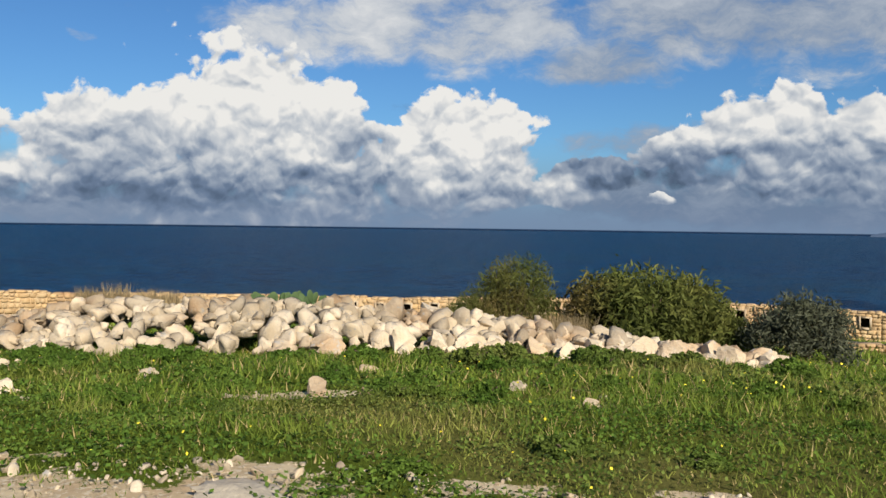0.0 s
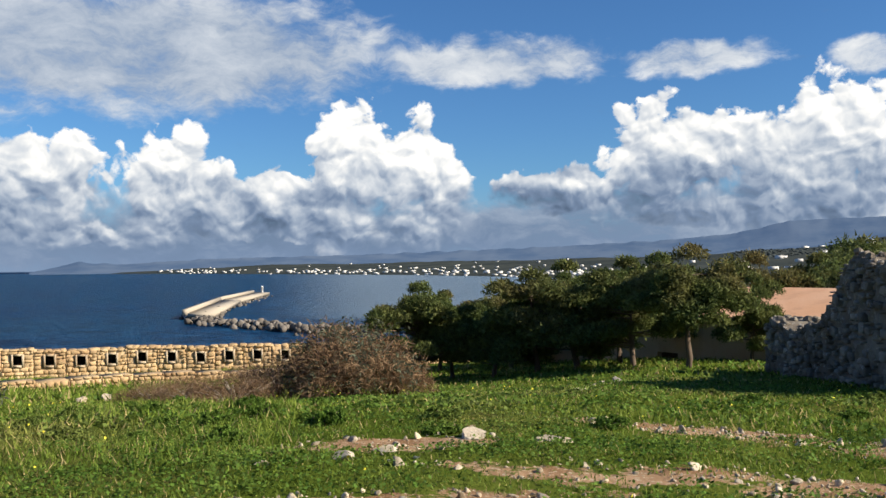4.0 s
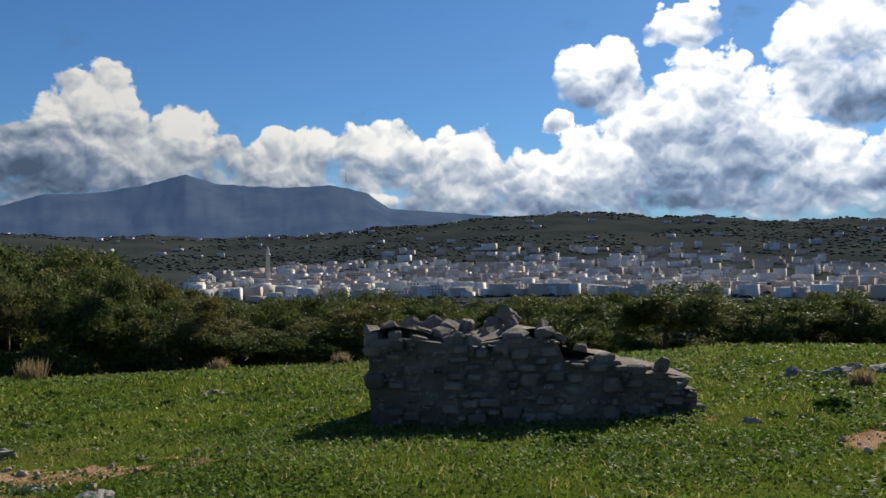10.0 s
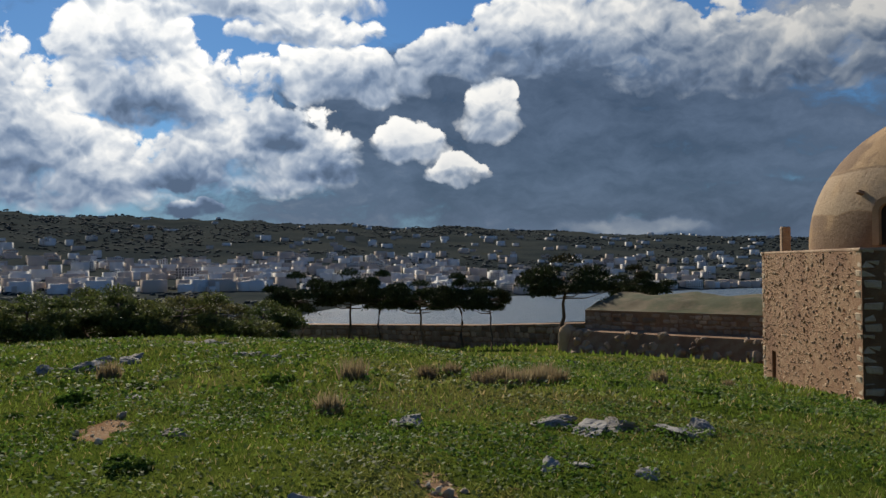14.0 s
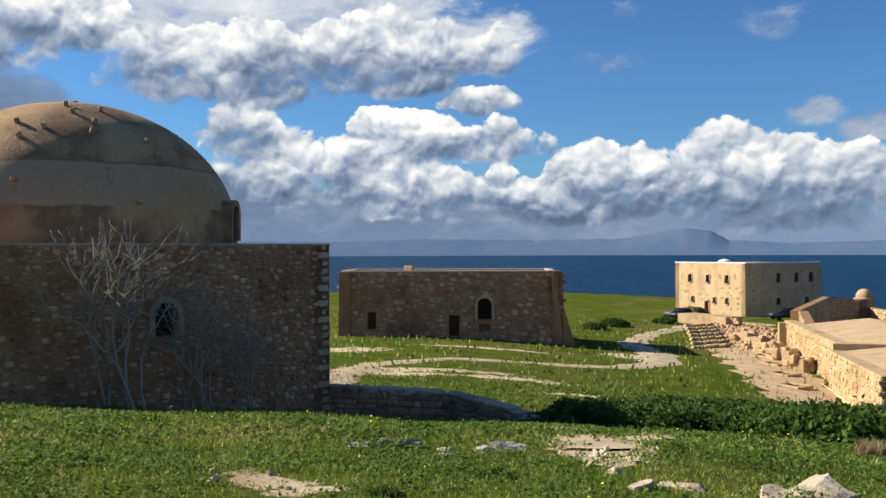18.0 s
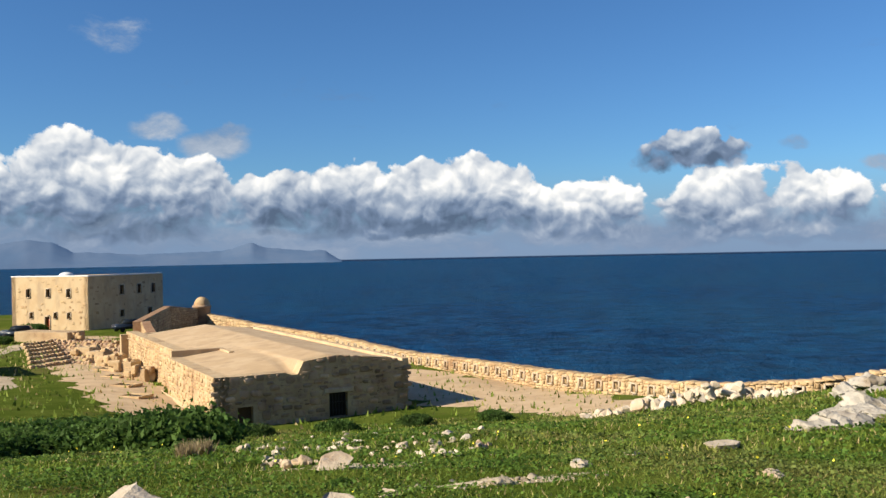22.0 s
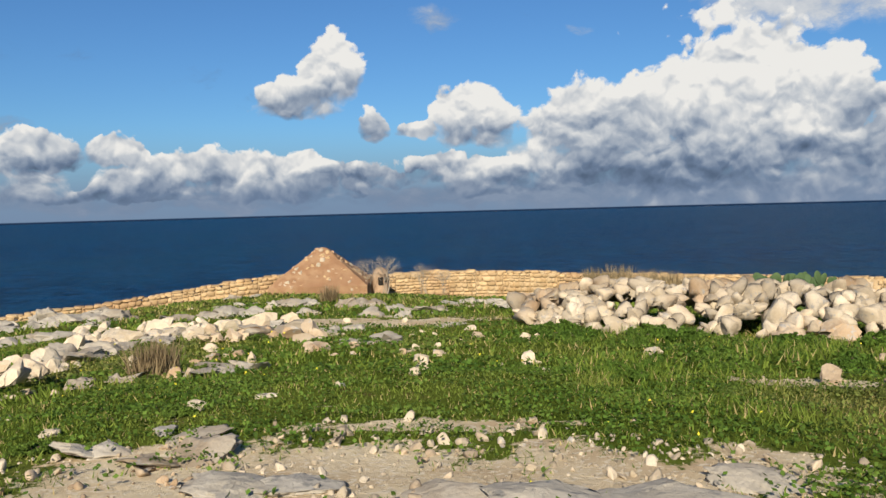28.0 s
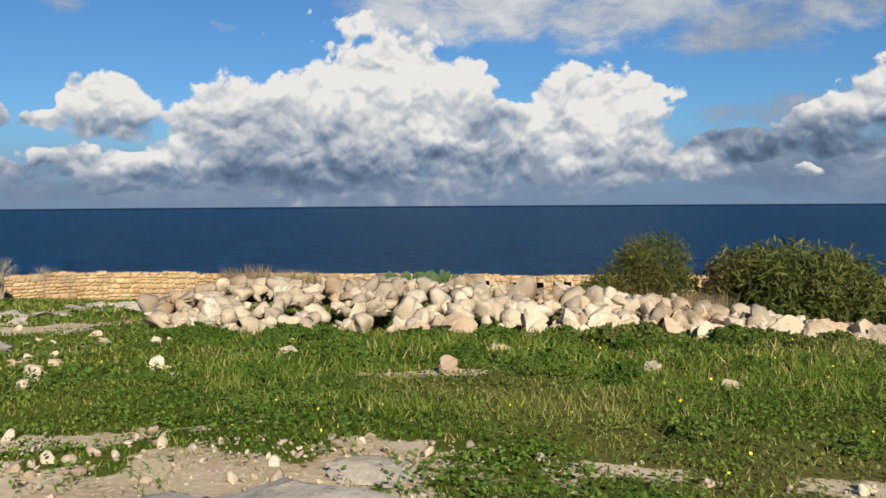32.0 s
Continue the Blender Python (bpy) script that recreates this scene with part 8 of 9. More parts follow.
def make_cactus():
    g = np.random.default_rng(91)
    pad = bmesh.new()
    bmesh.ops.create_uvsphere(pad, u_segments=14, v_segments=9, radius=.5)
    for v in pad.verts:
        v.co = Vector((v.co.x * .72 * (1 + .25 * v.co.z), v.co.y * .2, v.co.z + .5))
    me = bm_mesh("pad", pad, CACTUS)
    for i in range(6):
        az = 91.0 - i * .78
        p = heading(az, 24.5 + .5 * math.sin(i * 2))
        z0 = 1.6 - 24.5 * math.tan(radians(5.15))
        ob = thing("prickly_pear", "green prickly pear with flat round pads behind the stones", "cactus", loc=(p.x, p.y, z0 - .12), group="prickly pears")
        tips = [(Vector((0, 0, -.5)), 0.0)]
        for lev in range(3):
            nxt = []
            for q, lean in tips:
                for k in range(3 if lev == 0 else 2):
                    s = g.uniform(.25, .36)
                    ln = lean + g.uniform(-.7, .7)
                    a = g.uniform(0, 3.1)
                    child("pad", me, ob, loc=q, rot=(g.uniform(-.3, .3), ln, a * .35 + radians(az)), scale=(s, s, s * 1.15))
                    d = Euler((0, ln, radians(az))).to_matrix() @ Vector((0, 0, s * 1.05))
                    nxt.append((q + d, ln * .6))
            tips = nxt if lev < 1 else nxt[:4]


make_cactus()


# ---------------------------------------------------------------- grass
def keep_off(x, y, g, sharp=1.0):
    b = bare_at(x, y) + (g.uniform(0, 1, len(x)) - .5) * .7 + .42 * ripple(x, y, 2.6, 4.0) + .3 * ripple(x, y, 6.3, 2.0)
    return b < .5


def make_grass():
    g = np.random.default_rng(101)
    V, F, k0 = [], [], 0
    # upright blades: triangles
    for n, r0, r1, h, w in ((150000, 4.0, 12, .05, .008), (170000, 12, 24, .07, .015), (110000, 24, 46, .11, .035)):
        x, y, r = scatter(n, r0, r1, g)
        tall = 1 + .8 * np.clip(ripple(x, y, .42, 1.0), 0, 1) + 1.5 * (np.abs(np.degrees(np.arctan2(-x, y)) - 70) < 32) * (r > 8.5) * np.clip(ripple(x, y, .8, 3.0) + .5, 0, 1)
        k = keep_off(x, y, g)
        x, y, r, tall = x[k], y[k], r[k], tall[k]
        z = ground_z(x, y)
        n = len(x)
        a = g.uniform(0, 6.283, n)
        hh = h * g.uniform(.5, 1.5, n) * tall
        ww = w * g.uniform(.7, 1.4, n)
        lx, ly = g.normal(size=n) * hh * .45, g.normal(size=n) * hh * .45
        p = np.stack([x, y, z - .01], 1)
        d = np.stack([np.cos(a) * ww, np.sin(a) * ww, 0 * a], 1)
        t = p + np.stack([lx, ly, hh], 1)
        V.append(np.stack([p - d, p + d, t], 1).reshape(-1, 3))
        F.append(np.arange(n * 3).reshape(-1, 3) + k0)
        k0 += n * 3
    n = 52000
    x, y, r = scatter(n, 46, 112, g)
    az = np.degrees(np.arctan2(-x, y)) % 360
    k = (az > 158) & (az < 262) & (ripple(x, y, .25, 3.0) + .5 * ripple(x, y, .9, 1.0) > -.45)
    x, y = x[k], y[k]
    n = len(x)
    a, hh = g.uniform(0, 6.283, n), .3 * g.uniform(.4, 1.4, n)
    p = np.stack([x, y, ground_z(x, y) - .03], 1)
    d = np.stack([np.cos(a), np.sin(a), 0 * a], 1) * .11
    V.append(np.stack([p - d, p + d, p + np.stack([g.normal(size=n) * .08, g.normal(size=n) * .08, hh], 1)], 1).reshape(-1, 3))
    F.append(np.arange(n * 3).reshape(-1, 3) + k0)
    thing("meadow_grass", "short lush green winter grass", "grass", data=mesh("meadow_grass", np.concatenate(V), np.concatenate(F), GRASS), kind="stuff")
    # clover leaves: little flat quads in cushions
    V, F, k0 = [], [], 0
    for n, r0, r1, s in ((270000, 4.0, 12, .02), (190000, 12, 24, .036), (80000, 24, 46, .075)):
        x, y, r = scatter(n, r0, r1, g)
        k = keep_off(x, y, g) & (ripple(x, y, 1.1, 7.0) + .5 * ripple(x, y, 3.3, 5.0) + g.normal(size=n) * .35 > .0)
        x, y = x[k], y[k]
        lift = .02 + .05 * np.clip(ripple(x, y, 2.1, 6.0) + .4, 0, 1.2) + g.uniform(0, .04, len(x))
        P = np.stack([x, y, ground_z(x, y) + lift], 1)
        v, f = leaf_cards(P, 1.6, np.full(len(P), s), g, .8)
        V.append(v)
        F.append(f + k0)
        k0 += len(v)
    thing("clover_leaves", "cushions of low clover and weeds in the meadow", "clover", data=mesh("clover_leaves", np.concatenate(V), np.concatenate(F), IVY_LIGHT), kind="stuff")
    # yellow flowers
    x, y, r = scatter(1500, 4.5, 20, g)
    k = keep_off(x, y, g) & (ripple(x, y, .5, 9.0) > -.1)
    x, y, r = x[k], y[k], r[k]
    P = np.stack([x, y, ground_z(x, y) + .13 + g.uniform(0, .08, len(x))], 1)
    v, f = leaf_cards(P, 1.2, .008 + .0007 * r, g, .9)
    thing("sorrel_flowers", "small yellow sorrel flowers dotted over the meadow", "flowers", data=mesh("sorrel_flowers", v, f, YELLOW), kind="stuff")
    # dry tufts: bearing, foot angle, size
    tuft = []
    for az, el, s in ((-13.5, -6.1, .5), (-15.6, -6.1, .55), (-17.8, -6.1, .45), (-30, -6.0, .5), (-28.5, -6.0, .55), (-31.5, -6.0, .5), (-33.2, -5.9, .4), (-35, -5.9, .35), (-37, -5.9, .5), (-39, -5.9, .4), (-43.2, -5.8, .6), (-44.5, -5.8, .6), (-46.5, -5.8, .4),
                      (-41, -5.8, .4), (-70, -4.4, .5), (-72.5, -4.4, .6), (-74, -4.4, .5), (-102, -7.6, .3), (-103.2, -7.5, .32), (-104.4, -7.5, .3), (-101, -7.4, .3), (-103.8, -7.2, .3), (-100, -7.6, .28), (-110.5, -7.4, .3), (-114.5, -7.6, .22), (-96.5, -7.2, .25), (-98, -7.0, .25),
                      (72.6, -6.6, .7), (71.6, -6.6, .7), (70.8, -6.5, .7), (97, -4.9, .5), (98.6, -4.9, .6), (100.2, -4.9, .5), (95.6, -4.95, .45), (94.2, -5.0, .4), (99.4, -5, .4), (96.3, -5, .35), (92.8, -5, .3), (126.7, -9.2, .5), (127.3, -9.2, .5), (-176, -11.4, .3), (-175, -11.5, .3), (116.8, -5.6, .6), (113.6, -5.1, .5),
                      (-40.5, -5.85, .35), (-36, -5.9, .3), (-77.5, -6.6, .3), (-92, -7.2, .35), (-90.8, -9.0, .25), (-47.8, -5.7, .4)):
        q = spot(az, el)
        if 93 < az < 101 or 70 < az < 73:
            q = heading(az, 22.5 if az > 90 else 20.5)
            q = Vector((q.x, q.y, gz(q.x, q.y) + (.75 if az > 90 else .1)))
        tuft.append((q, s))
    for p, s in tuft:
        n = 260
        a, q = g.uniform(0, 6.28, n), np.sqrt(g.uniform(0, 1, n)) * .55 * s
        b = np.stack([q * np.cos(a), q * np.sin(a), 0 * a - .03], 1)
        lean = g.normal(size=(n, 2)) * .2 * s
        hh = s * g.uniform(.5, 1.15, n)
        t = b + np.stack([lean[:, 0], lean[:, 1], hh], 1)
        c = g.uniform(0, 6.28, n)
        d = np.stack([np.cos(c), np.sin(c), 0 * c], 1) * (.011 + .0002 * p.to_2d().length)
        me = mesh("dry_grass_tuft", np.stack([b - d, b + d, t], 1).reshape(-1, 3), np.arange(n * 3).reshape(-1, 3), DRY)
        thing("dry_grass_tuft", "tuft of straw-coloured dry grass", "grass tuft", loc=p, data=me, group="dry grass tufts")


make_grass()


# ---------------------------------------------------------------- paths, ruins grid, cars
def ribbon(name, label, pts, widths, mat, lift=.04):
    V, F = [], []
    fine = []
    for (a0, d0), (a1, d1), w0, w1 in zip(pts[:-1], pts[1:], widths[:-1], widths[1:]):
        p, q = heading(a0, d0), heading(a1, d1)
        n = max(3, int((q - p).length / 1.0))
        fine += [(p.lerp(q, k / n), w0 + (w1 - w0) * k / n) for k in range(n)]
    fine.append((heading(*pts[-1]), widths[-1]))
    m = 5
    for i, (p, w) in enumerate(fine):
        d = (fine[min(i + 2, len(fine) - 1)][0] - fine[max(i - 2, 0)][0]).normalized()
        s = Vector((-d.y, d.x))
        w = w * (1 + .18 * math.sin(i * 1.3) + .12 * math.sin(i * 2.9))
        for k in range(m):
            c = p + s * w * (k / (m - 1) - .5)
            V.append((c.x, c.y, gz(c.x, c.y) + (lift if 0 < k < m - 1 else -.03)))
    F = [(i * m + k, i * m + k + 1, (i + 1) * m + k + 1, (i + 1) * m + k) for i in range(len(fine) - 1) for k in range(m - 1)]
    return thing(name, label, "path", data=mesh(name, V, F, mat, True), kind="structure")


def make_yard():
    g = np.random.default_rng(111)
    ribbon("path", "pale trodden path winding to the old council house", [(-141, 34), (-143.5, 40), (-146, 48), (-151, 52), (-157, 54), (-161.5, 57), (-164.2, 62), (-164.2, 68), (-162.4, 77), (-163.6, 90), (-166, 104), (-169, 113)], [2.2, 2.2, 2.2, 1.2, 1.2, 1.6, 3.2, 3.2, 2.8, 2.4, 3, 5], PATHMAT, .06)
    ribbon("path", "stony footpath down the grassy slope", [(-160, 12), (-159, 15.5), (-157.5, 20), (-157.6, 26)], [1.6, 1.3, .8, .6], PATHMAT, .03)
    ribbon("pavement", "broad ochre paved strip beside the store", [(-174.2, 46), (-172, 56), (-169.6, 74), (-168.6, 92), (-168.8, 112)], [4.5, 5.5, 7, 8, 9], ROOF, .08)
    ribbon("path", "earthen track between the store and the sea wall", [(178, 54), (173, 63), (169, 61), (164, 53), (160, 48), (157, 43.5)], [4, 15, 14, 10, 7, 4], ROOF, .07)
    # foundations of vanished houses: rows of low walls
    a = math.atan2(-.527, .85)
    for i in range(7):
        p = heading(-170.6 + .25 * i, 76 + i * 4.2)
        z = gz(p.x, p.y)
        ob = thing("foundation_wall", "low row of brown foundation stones of a vanished house", "ruin", loc=(p.x, p.y, z), group="house foundations")
        for k in range(34):
            x, hgt = -4.2 + 8.4 * k / 33 + g.uniform(-.1, .1), g.uniform(.25, .55)
            child("stone", blocks(BROWN if k % 3 else GOLD)[0][k % 8], ob, loc=(x * math.cos(a), x * math.sin(a), hgt / 2 - .05), rot=(0, 0, a + g.uniform(-.2, .2)), scale=(.36, .55, hgt))
        for k in range(10):
            y = 4.0 * k / 9
            child("stone", blocks(GOLD)[0][k % 8], ob, loc=(4.2 * math.cos(a) - y * math.sin(a), 4.2 * math.sin(a) + y * math.cos(a), .2), rot=(0, 0, a), scale=(.5, .45, .5))
    for i in range(7):
        p = heading(-171.9 + .52 * i, 57 + i * 5.2)
        z = gz(p.x, p.y)
        ob = thing("stone_pit", "rectangular stone-rimmed pit in the paved strip", "pit", loc=(p.x, p.y, z + .12), group="stone-rimmed pits")
        # floor lies shallow; near-black colour paints the shade of a deep pit
        for nm, c, s, m in (("rim", (0, .55, 0), (1.7, .25, .16), GOLD), ("rim", (0, -.55, 0), (1.7, .25, .16), GOLD), ("rim", (.75, 0, 0), (.25, .85, .16), GOLD), ("rim", (-.75, 0, 0), (.25, .85, .16), GOLD), ("pit_floor", (0, 0, -.03), (1.3, .86, .05), RECESS_SHADE)):
            slab(nm, c, s, a, m, ob, bevel=.02).location = (c[0] * math.cos(a) - c[1] * math.sin(a), c[0] * math.sin(a) + c[1] * math.cos(a), c[2])
    for i in range(5):
        p = heading(-172.2 + .75 * i, 66 + i * 5.0)
        z = gz(p.x, p.y)
        ob = thing("masonry_block", "stump of golden masonry from a vanished house", "ruin", loc=(p.x, p.y, z), group="masonry stumps")
        for k in range(16):
            child("stone", blocks(GOLD)[0][k % 8], ob, loc=(g.uniform(-.9, .9), g.uniform(-.6, .6), g.uniform(.1, .75)), rot=(0, 0, a + g.uniform(-.3, .3)), scale=tuple(g.uniform(.4, .8, 3)))
        slab("core", (0, 0, .4), (1.8, 1.2, .9), a, GOLD_MORTAR, ob)
    # garden wall before the council house
    p = heading(-167.2, 108)
    ob = thing("garden_wall", "low ochre planter wall before the council house", "wall", loc=(p.x, p.y, gz(p.x, p.y)))
    slab("wall_block", (0, 0, .5), (7.5, 2.6, 1.2), a, GOLD_MORTAR, ob)
    for k in range(26):
        child("stone", blocks(GOLD)[0][k % 8], ob, loc=((-3.6 + .29 * k) * math.cos(a) + 1.35 * math.sin(a) * -1 * -1, (-3.6 + .29 * k) * math.sin(a) - 1.35 * math.cos(a) * -1, .55 + .3 * (k % 2)), rot=(0, 0, a), scale=(.5, .3, .4))
    # parked cars
    for az, d, turn, lab in ((-165.6, 114, .5, "dark car parked beside shrubs by the house"), (-171.6, 119, 1.2, "dark blue car parked at the corner of the house")):
        p = heading(az, d)
        car = thing("car", lab, "car", loc=(p.x, p.y, gz(p.x, p.y) + .1), group="parked cars")
        car.rotation_euler = (0, 0, a + turn)
        bm = bmesh.new()
        bmesh.ops.create_cube(bm, size=1)
        for v in bm.verts:
            v.co = Vector((v.co.x * 4.1, v.co.y * 1.7, v.co.z * .62 + .62))
        bmesh.ops.bevel(bm, geom=list(bm.edges), offset=.14, segments=3, affect="EDGES")
        child("body", bm_mesh("body", bm, CARPAINT), car)
        bm = bmesh.new()
        bmesh.ops.create_cube(bm, size=1)
        for v in bm.verts:
            k = .72 if v.co.z > 0 else 1
            v.co = Vector((v.co.x * 2.4 * k - .2, v.co.y * 1.5 * (.88 if v.co.z > 0 else 1), v.co.z * .55 + 1.18))
        bmesh.ops.bevel(bm, geom=list(bm.edges), offset=.07, segments=2, affect="EDGES")
        child("cabin", bm_mesh("cabin", bm, GLASS), car)
        for x in (-1.3, 1.3):
            for y in (-.78, .78):
                wheel = child("wheel", lathe("wheel", [(.05, -.1), (.3, -.1), (.31, .1), (.05, .1)], 14, RUBBER), car, loc=(x, y, .3), rot=(math.pi / 2, 0, 0))


make_yard()


# ---------------------------------------------------------------- orange house among the pines
def make_orange_house():
    A, B = np.array(heading(21.5, 41.0)), np.array(heading(5.2, 33.0))
    u = (B - A) / np.linalg.norm(B - A)
    ln = float(np.linalg.norm(B - A))
    n = np.array([u[1], -u[0]])
    n = -n if n @ A > 0 else n
    ob = thing("orange_house", "low house with an ochre wall and a salmon orange roof", "house", loc=(*A, -4.5))
    off = (*A, -4.5)
    top = -.45
    panel("wall", A, u, n, ln, -4.5, top, .5, [(2, 3.2, -3.6, -1.9), (6, 7, -3, -2)], OCHRE_WALL, ob, "ochre wall dappled with shade", off)
    panel("wall", A, -n, -u, 7.0, -4.5, top, .5, [], OCHRE_WALL, ob, "", off)
    panel("wall", B, -n, u, 7.0, -4.5, top, .5, [], OCHRE_WALL, ob, "", off)
    for s, z, w, h in ((2.6, -2.75, 1.2, 1.7), (6.5, -2.5, 1, 1)):
        c = A + u * s - n * .3
        slab("shutter", (c[0], c[1], z), (w, .06, h), math.atan2(u[1], u[0]), DARKWOOD, ob, "", off)
    V = []
    for s in (-.25, ln + .25):
        for d, z in ((.3, top), (-3.4, top + 1.0), (-7.3, top + .1), (-7.3, top - .08), (-3.4, top + .82), (.3, top - .16)):
            w = A + u * s + n * d
            V.append((w[0] - off[0], w[1] - off[1], z + 4.5))
    F = [(0, 6, 7, 1), (1, 7, 8, 2), (2, 8, 9, 3), (3, 9, 10, 4), (4, 10, 11, 5), (5, 11, 6, 0), (0, 1, 2, 3, 4, 5), (11, 10, 9, 8, 7, 6)]
    child("roof", mesh("roof", V, F, OCHRE), ob, "salmon orange rendered roof")


OCHRE_WALL = plaster_mat("ochre_house_wall", (0.55, 0.40, 0.24), (0.60, 0.46, 0.30), (0.42, 0.30, 0.19), .3)
make_orange_house()


# ---------------------------------------------------------------- breakwater
def make_mole():
    g = np.random.default_rng(121)

    def sea_spot(az, el):
        d = (1.6 - SEA_Z) / math.tan(radians(-el))
        return np.array(heading(az, d))

    P = [sea_spot(33.0, -4.55), sea_spot(38, -4.1), sea_spot(43.6, -3.5)]
    T = [sea_spot(43.3, -3.3), sea_spot(41.5, -2.4), sea_spot(39.6, -1.9)]
    ob = thing("breakwater", "long concrete harbour mole armoured with dark blocks", "breakwater", loc=(*P[1], SEA_Z))
    off = np.array([*P[1], SEA_Z])
    V, F, k0 = [], [], 0
    vs, data = blocks(CONCRETE)
    for run, wide, hi in ((P, 16, 3.2), (T, 12, 2.2)):
        for a, b in zip(run[:-1], run[1:]):
            ln = np.linalg.norm(b - a)
            d = (b - a) / ln
            s = np.array([-d[1], d[0]])
            for k in range(int(ln * 1.5)):
                t, w = g.uniform(0, ln), g.normal() * wide * .33
                z = max(0, hi * (1 - abs(w) / wide)) * g.uniform(.4, 1.1)
                v, f = data[int(g.integers(8))]
                sz = g.uniform(1.6, 3.0)
                rot = np.array(Euler(g.uniform(-1, 1, 3).tolist()).to_matrix())
                V.append((v * sz) @ rot.T + np.array([*(a + d * t + s * w), SEA_Z + z]) - off)
                F.append(f + k0)
                k0 += len(v)
    child("armour", mesh("armour", np.concatenate(V), np.concatenate(F), ARMOUR), ob, "jumble of dark concrete armour blocks", kind="stuff")
    items = []
    for a, b in zip(T[:-1], T[1:]):
        ln = np.linalg.norm(b - a)
        c = (a + b) / 2
        items.append(((c[0] - off[0], c[1] - off[1], 2.6), (ln, 15, 2.0), math.atan2(*(b - a)[::-1])))
        s = np.array([-(b - a)[1], (b - a)[0]]) / ln
        items.append(((c[0] - off[0] + s[0] * 9, c[1] - off[1] + s[1] * 9, 4.2), (ln, 3, 3.2), math.atan2(*(b - a)[::-1])))
    child("quay_deck", boxes_mesh("quay_deck", items, CONCRETE), ob, "pale concrete quay")
    e = T[-1] - off[:2]
    child("beacon", lathe("beacon", [(1.2, 3), (1.0, 8.5), (1.6, 8.6), (1.5, 9.2), (.2, 10.2)], 10, WHITE), ob, "small harbour light", loc=(e[0], e[1], 0))


ARMOUR = plain_mat("armour_concrete", (0.16, 0.14, 0.12), .95, var=.4, island=True)
make_mole()


# ---------------------------------------------------------------- the town
def make_town():
    g = np.random.default_rng(131)
    walls = [plain_mat("town_wall", c, .85, var=.1) for c in ((.78, .76, .72), (.72, .68, .62), (.64, .54, .45), (.74, .67, .58), (.66, .65, .63))]
    kinds = []
    for k in range(10):
        w, d, fl = g.uniform(12, 26), g.uniform(9, 14), int(g.integers(2, 5))
        h = fl * 3.1
        body = [((0, 0, h / 2 - 2), (w, d, h + 4), 0), ((0, 0, h + .3), (w + .5, d + .5, .5), 0), ((w * .2, 0, h + 1.4), (w * .3, d * .4, 2.4), 0)]
        wins, bal = [], []
        nb = max(3, int(w / 3))
        for f in range(fl):
            z = f * 3.1 + 1.5
            for b in range(nb):
                x = -w / 2 + w * (b + .5) / nb
                for s in (-1, 1):
                    wins.append(((x, s * (d / 2 + .03), z), (1.3, .12, 1.9), 0))
            for s in (-1, 1):
                for b in range(3):
                    wins.append(((s * (w / 2 + .03), -d / 2 + d * (b + .5) / 3, z), (.12, 1.2, 1.5), 0))
            if k % 3 != 2 and f:
                for s in (-1, 1):
                    bal.append(((0, s * (d / 2 + .7), f * 3.1 + .5), (w * .9, 1.4, 1.0), 0))
        kinds.append((boxes_mesh("wall", body, walls[k % 5]), boxes_mesh("glazing", wins, GLASS), boxes_mesh("balcony_front", bal, WHITE) if bal else None))
    V, F, k0 = [], [], 0
    far_items = [[], []]
    count = 0
    for i in range(3900):
        az = g.uniform(-128, -37)
        lim = -.55 + .8 * (az < -45) + .25 * math.sin(az * .9)
        el = g.uniform(-2.2, 1.55)
        if az > -48 and el > .9 + (az + 48) * -.12:
            continue
        dens = 1.0 if el < .35 else .28
        if az < -66:
            dens *= .6
        if az < -98:
            dens *= .5
        if el > .2 and -86 < az < -76:
            dens *= .25
        if g.uniform() > dens:
            continue
        d2 = heading(az)
        r = np.arange(700.0, 2700.0, 6.0)
        z = ground_z(d2.x * r, d2.y * r)
        hit = np.nonzero((z >= 1.6 + r * math.tan(radians(el))) & (z > SEA_Z + 1.5))[0]
        if not len(hit):
            continue
        k = hit[0]
        if k == 0 and el < -1.8:
            continue
        x, y, zz = d2.x * r[k], d2.y * r[k], z[k]
        turn = radians(az) + g.choice([0, .5, -.4, .25])
        s = g.uniform(.52, .82)
        if count < 260 and r[k] < 1600:
            body, win, bal = kinds[count % 10]
            ob = thing("apartment_house", "pale flat-roofed apartment house with rows of windows on the town slope", "house", loc=(x, y, zz), group="town houses")
            ob.rotation_euler, ob.scale = (0, 0, turn), (s, s, s)
            child("wall", body, ob)
            child("glazing", win, ob, kind="stuff")
            if bal:
                child("balcony_front", bal, ob, kind="stuff")
            count += 1
        else:
            w, d, h = g.uniform(8, 18), g.uniform(7, 12), g.choice([3.5, 5.5, 7.0, 9.0])
            far_items[i % 2].append(((x, y, zz + h / 2 - 2), (w, d, h + 4), turn))
            if g.uniform() < .7:
                for f in range(int(h / 3)):
                    far_items[i % 2].append(((x, y, zz + f * 3.1 + 1.2), (w + .2, d + .2, .05), turn))
    for items, m in zip(far_items, (walls[0], walls[2])):
        thing("far_houses", "hundreds of pale houses spread over the slope", "houses", data=boxes_mesh("far_houses", items, m), kind="stuff")
    # scattered villages along the eastern coast and hills
    items = []
    for i in range(380):
        az = g.uniform(3, 46)
        d0 = float(np.interp(az, EAST_AZ, EAST_R))
        r = d0 + 40 + g.exponential(260)
        if r > 4300:
            continue
        p = heading(az, r)
        z = gz(p.x, p.y)
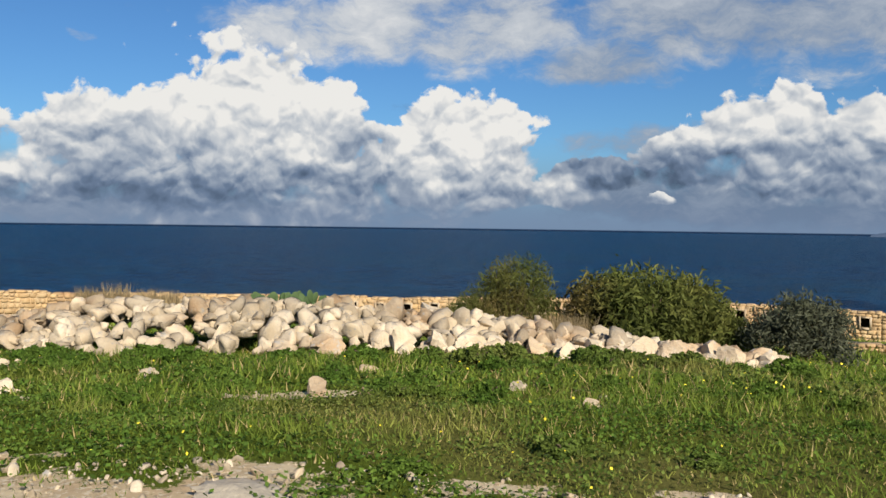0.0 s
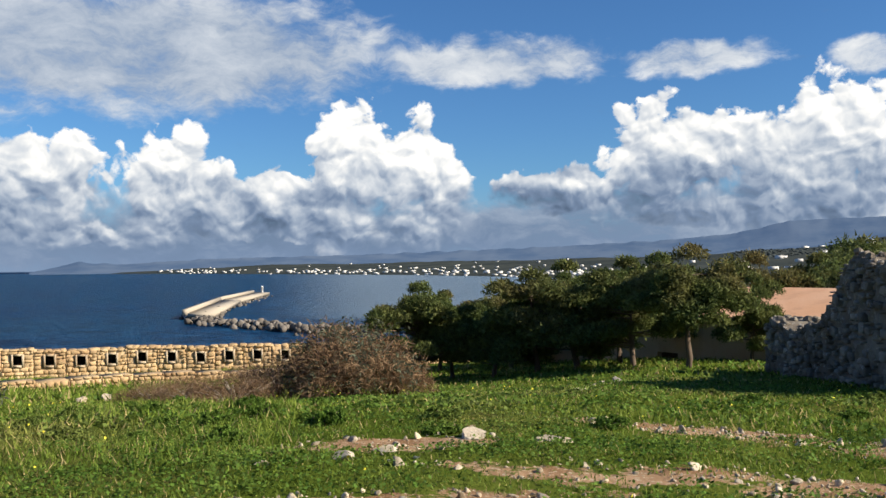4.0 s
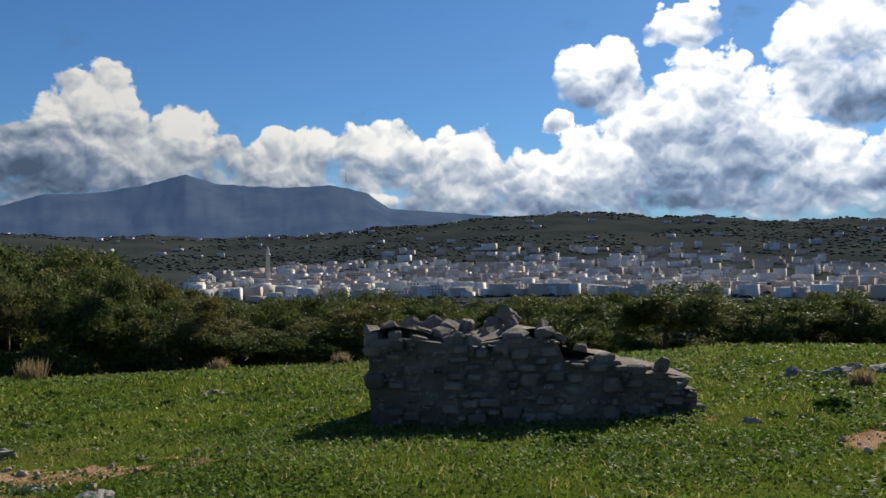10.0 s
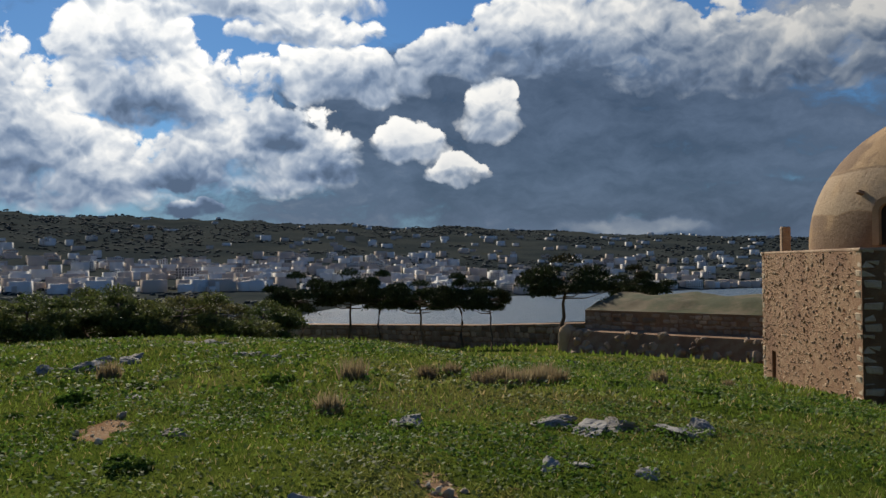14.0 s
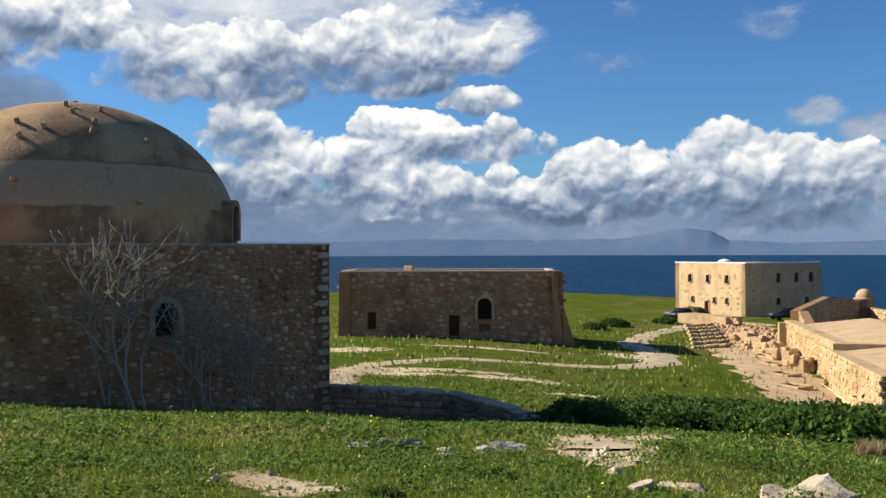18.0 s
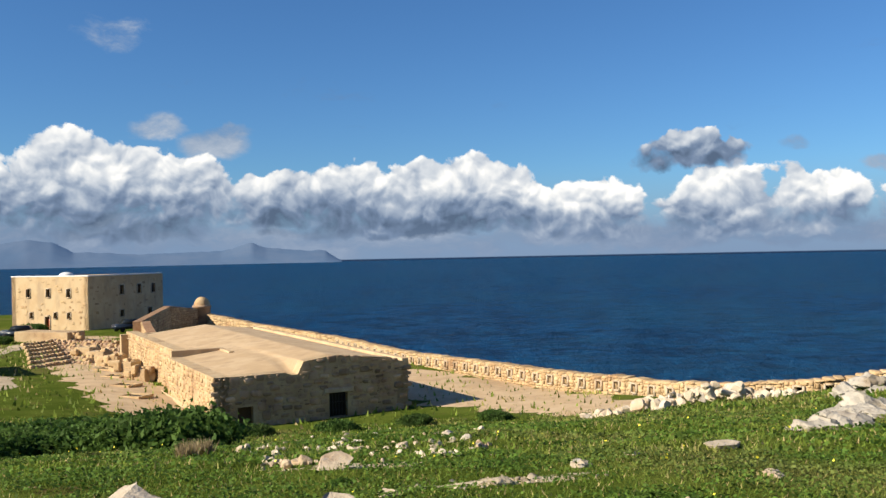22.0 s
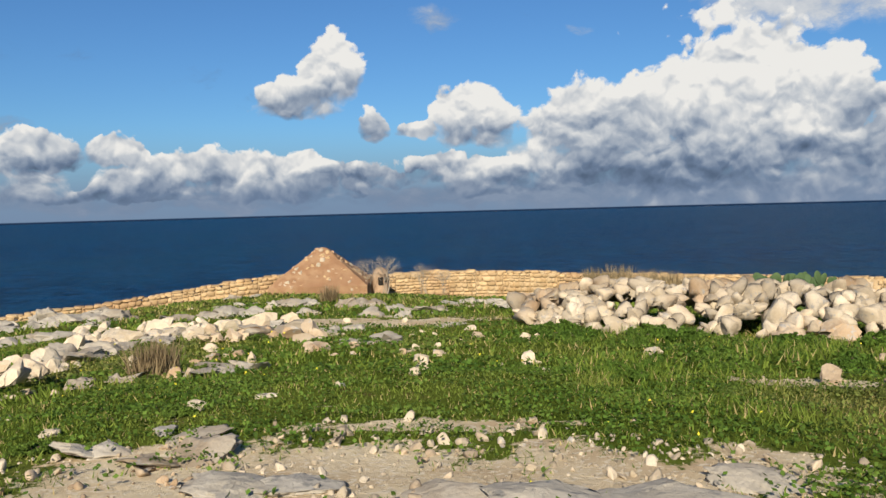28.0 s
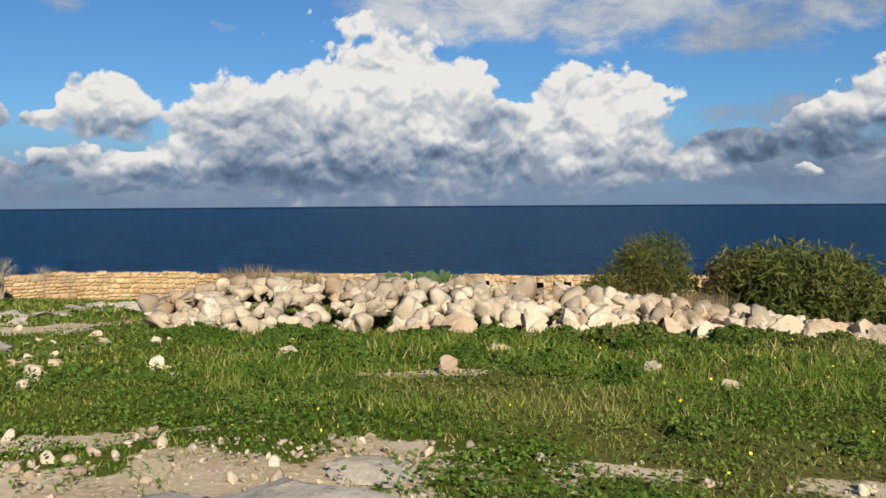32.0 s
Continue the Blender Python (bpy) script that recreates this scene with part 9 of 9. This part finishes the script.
        items.append(((p.x, p.y, z + 3), (g.uniform(7, 14), g.uniform(6, 9), g.uniform(3, 5)), g.uniform(0, 3)))
    for i in range(200):
        az = g.uniform(-125, 8)
        r = g.uniform(1500, 3100)
        p = heading(az, r)
        z = gz(p.x, p.y)
        if z > SEA_Z + 8:
            items.append(((p.x, p.y, z + 2), (g.uniform(8, 22), g.uniform(7, 12), g.uniform(4, 9)), g.uniform(0, 3)))
    thing("far_villages", "white houses scattered along the far coast", "houses", data=boxes_mesh("far_villages", items, walls[0]), kind="stuff")
    # masts on the hills, the minaret
    for az, d, z0, h in ((-15.3, 2500, 90, 32), (-46.5, 4600, 470, 40), (-4, 2400, 60, 20)):
        p = heading(az, d)
        ob = thing("radio_mast", "thin lattice radio mast on a hill", "mast", loc=(p.x, p.y, gz(p.x, p.y) - 2 if d < 4000 else z0))
        child("mast", lathe("mast", [(1.6, 0), (1.0, h), (.3, h * 1.3)], 6, IRON), ob)
    p = heading(-41.6, 900)
    ob = thing("minaret", "slender pale minaret above the roofs", "minaret", loc=(p.x, p.y, gz(p.x, p.y)))
    zt = 1.6 + 900 * math.tan(radians(1.75)) - gz(p.x, p.y)
    child("shaft", lathe("shaft", [(2.2, 0), (1.8, zt * .75), (2.6, zt * .76), (2.6, zt * .79), (1.5, zt * .8), (1.4, zt * .9), (.1, zt)], 10, walls[1]), ob)
    # dark woods on the far slopes: clumps of crowns
    P = []
    for i in range(36000):
        az = g.uniform(-128, 10)
        r = g.uniform(260, 3300)
        p = heading(az, r)
        P.append((p.x, p.y, r))
    P = np.array(P)
    z = ground_z(P[:, 0], P[:, 1])
    wood = (ripple(P[:, 0], P[:, 1], .0045, 2.0) + .5 * ripple(P[:, 0], P[:, 1], .013, 1.0) > -.05) | (P[:, 2] < 520)
    k = wood & (z > SEA_Z + 2)
    P, z = P[k], z[k]
    ico = bmesh.new()
    bmesh.ops.create_icosphere(ico, subdivisions=1, radius=1)
    iv = np.array([v.co[:] for v in ico.verts])
    fi = np.array([[v.index for v in f.verts] for f in ico.faces])
    n = len(P)
    s = (1.5 + P[:, 2] * .0004) * g.uniform(.5, 1.4, n)
    J = iv[None] * (1 + .3 * g.normal(size=(n, len(iv), 1))) * s[:, None, None] * np.array([1.5, 1.5, .6])
    V = J + np.stack([P[:, 0], P[:, 1], z + s * .35], 1)[:, None]
    F = fi[None] + (np.arange(n) * len(iv))[:, None, None]
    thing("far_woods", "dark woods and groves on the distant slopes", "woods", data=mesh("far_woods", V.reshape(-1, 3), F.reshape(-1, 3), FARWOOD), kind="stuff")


# foliage colour pulled towards blue-grey to paint in the distance haze
FARWOOD = plain_mat("hazed_foliage", (0.055, 0.068, 0.066), 1.0, var=.35, island=True)
make_town()
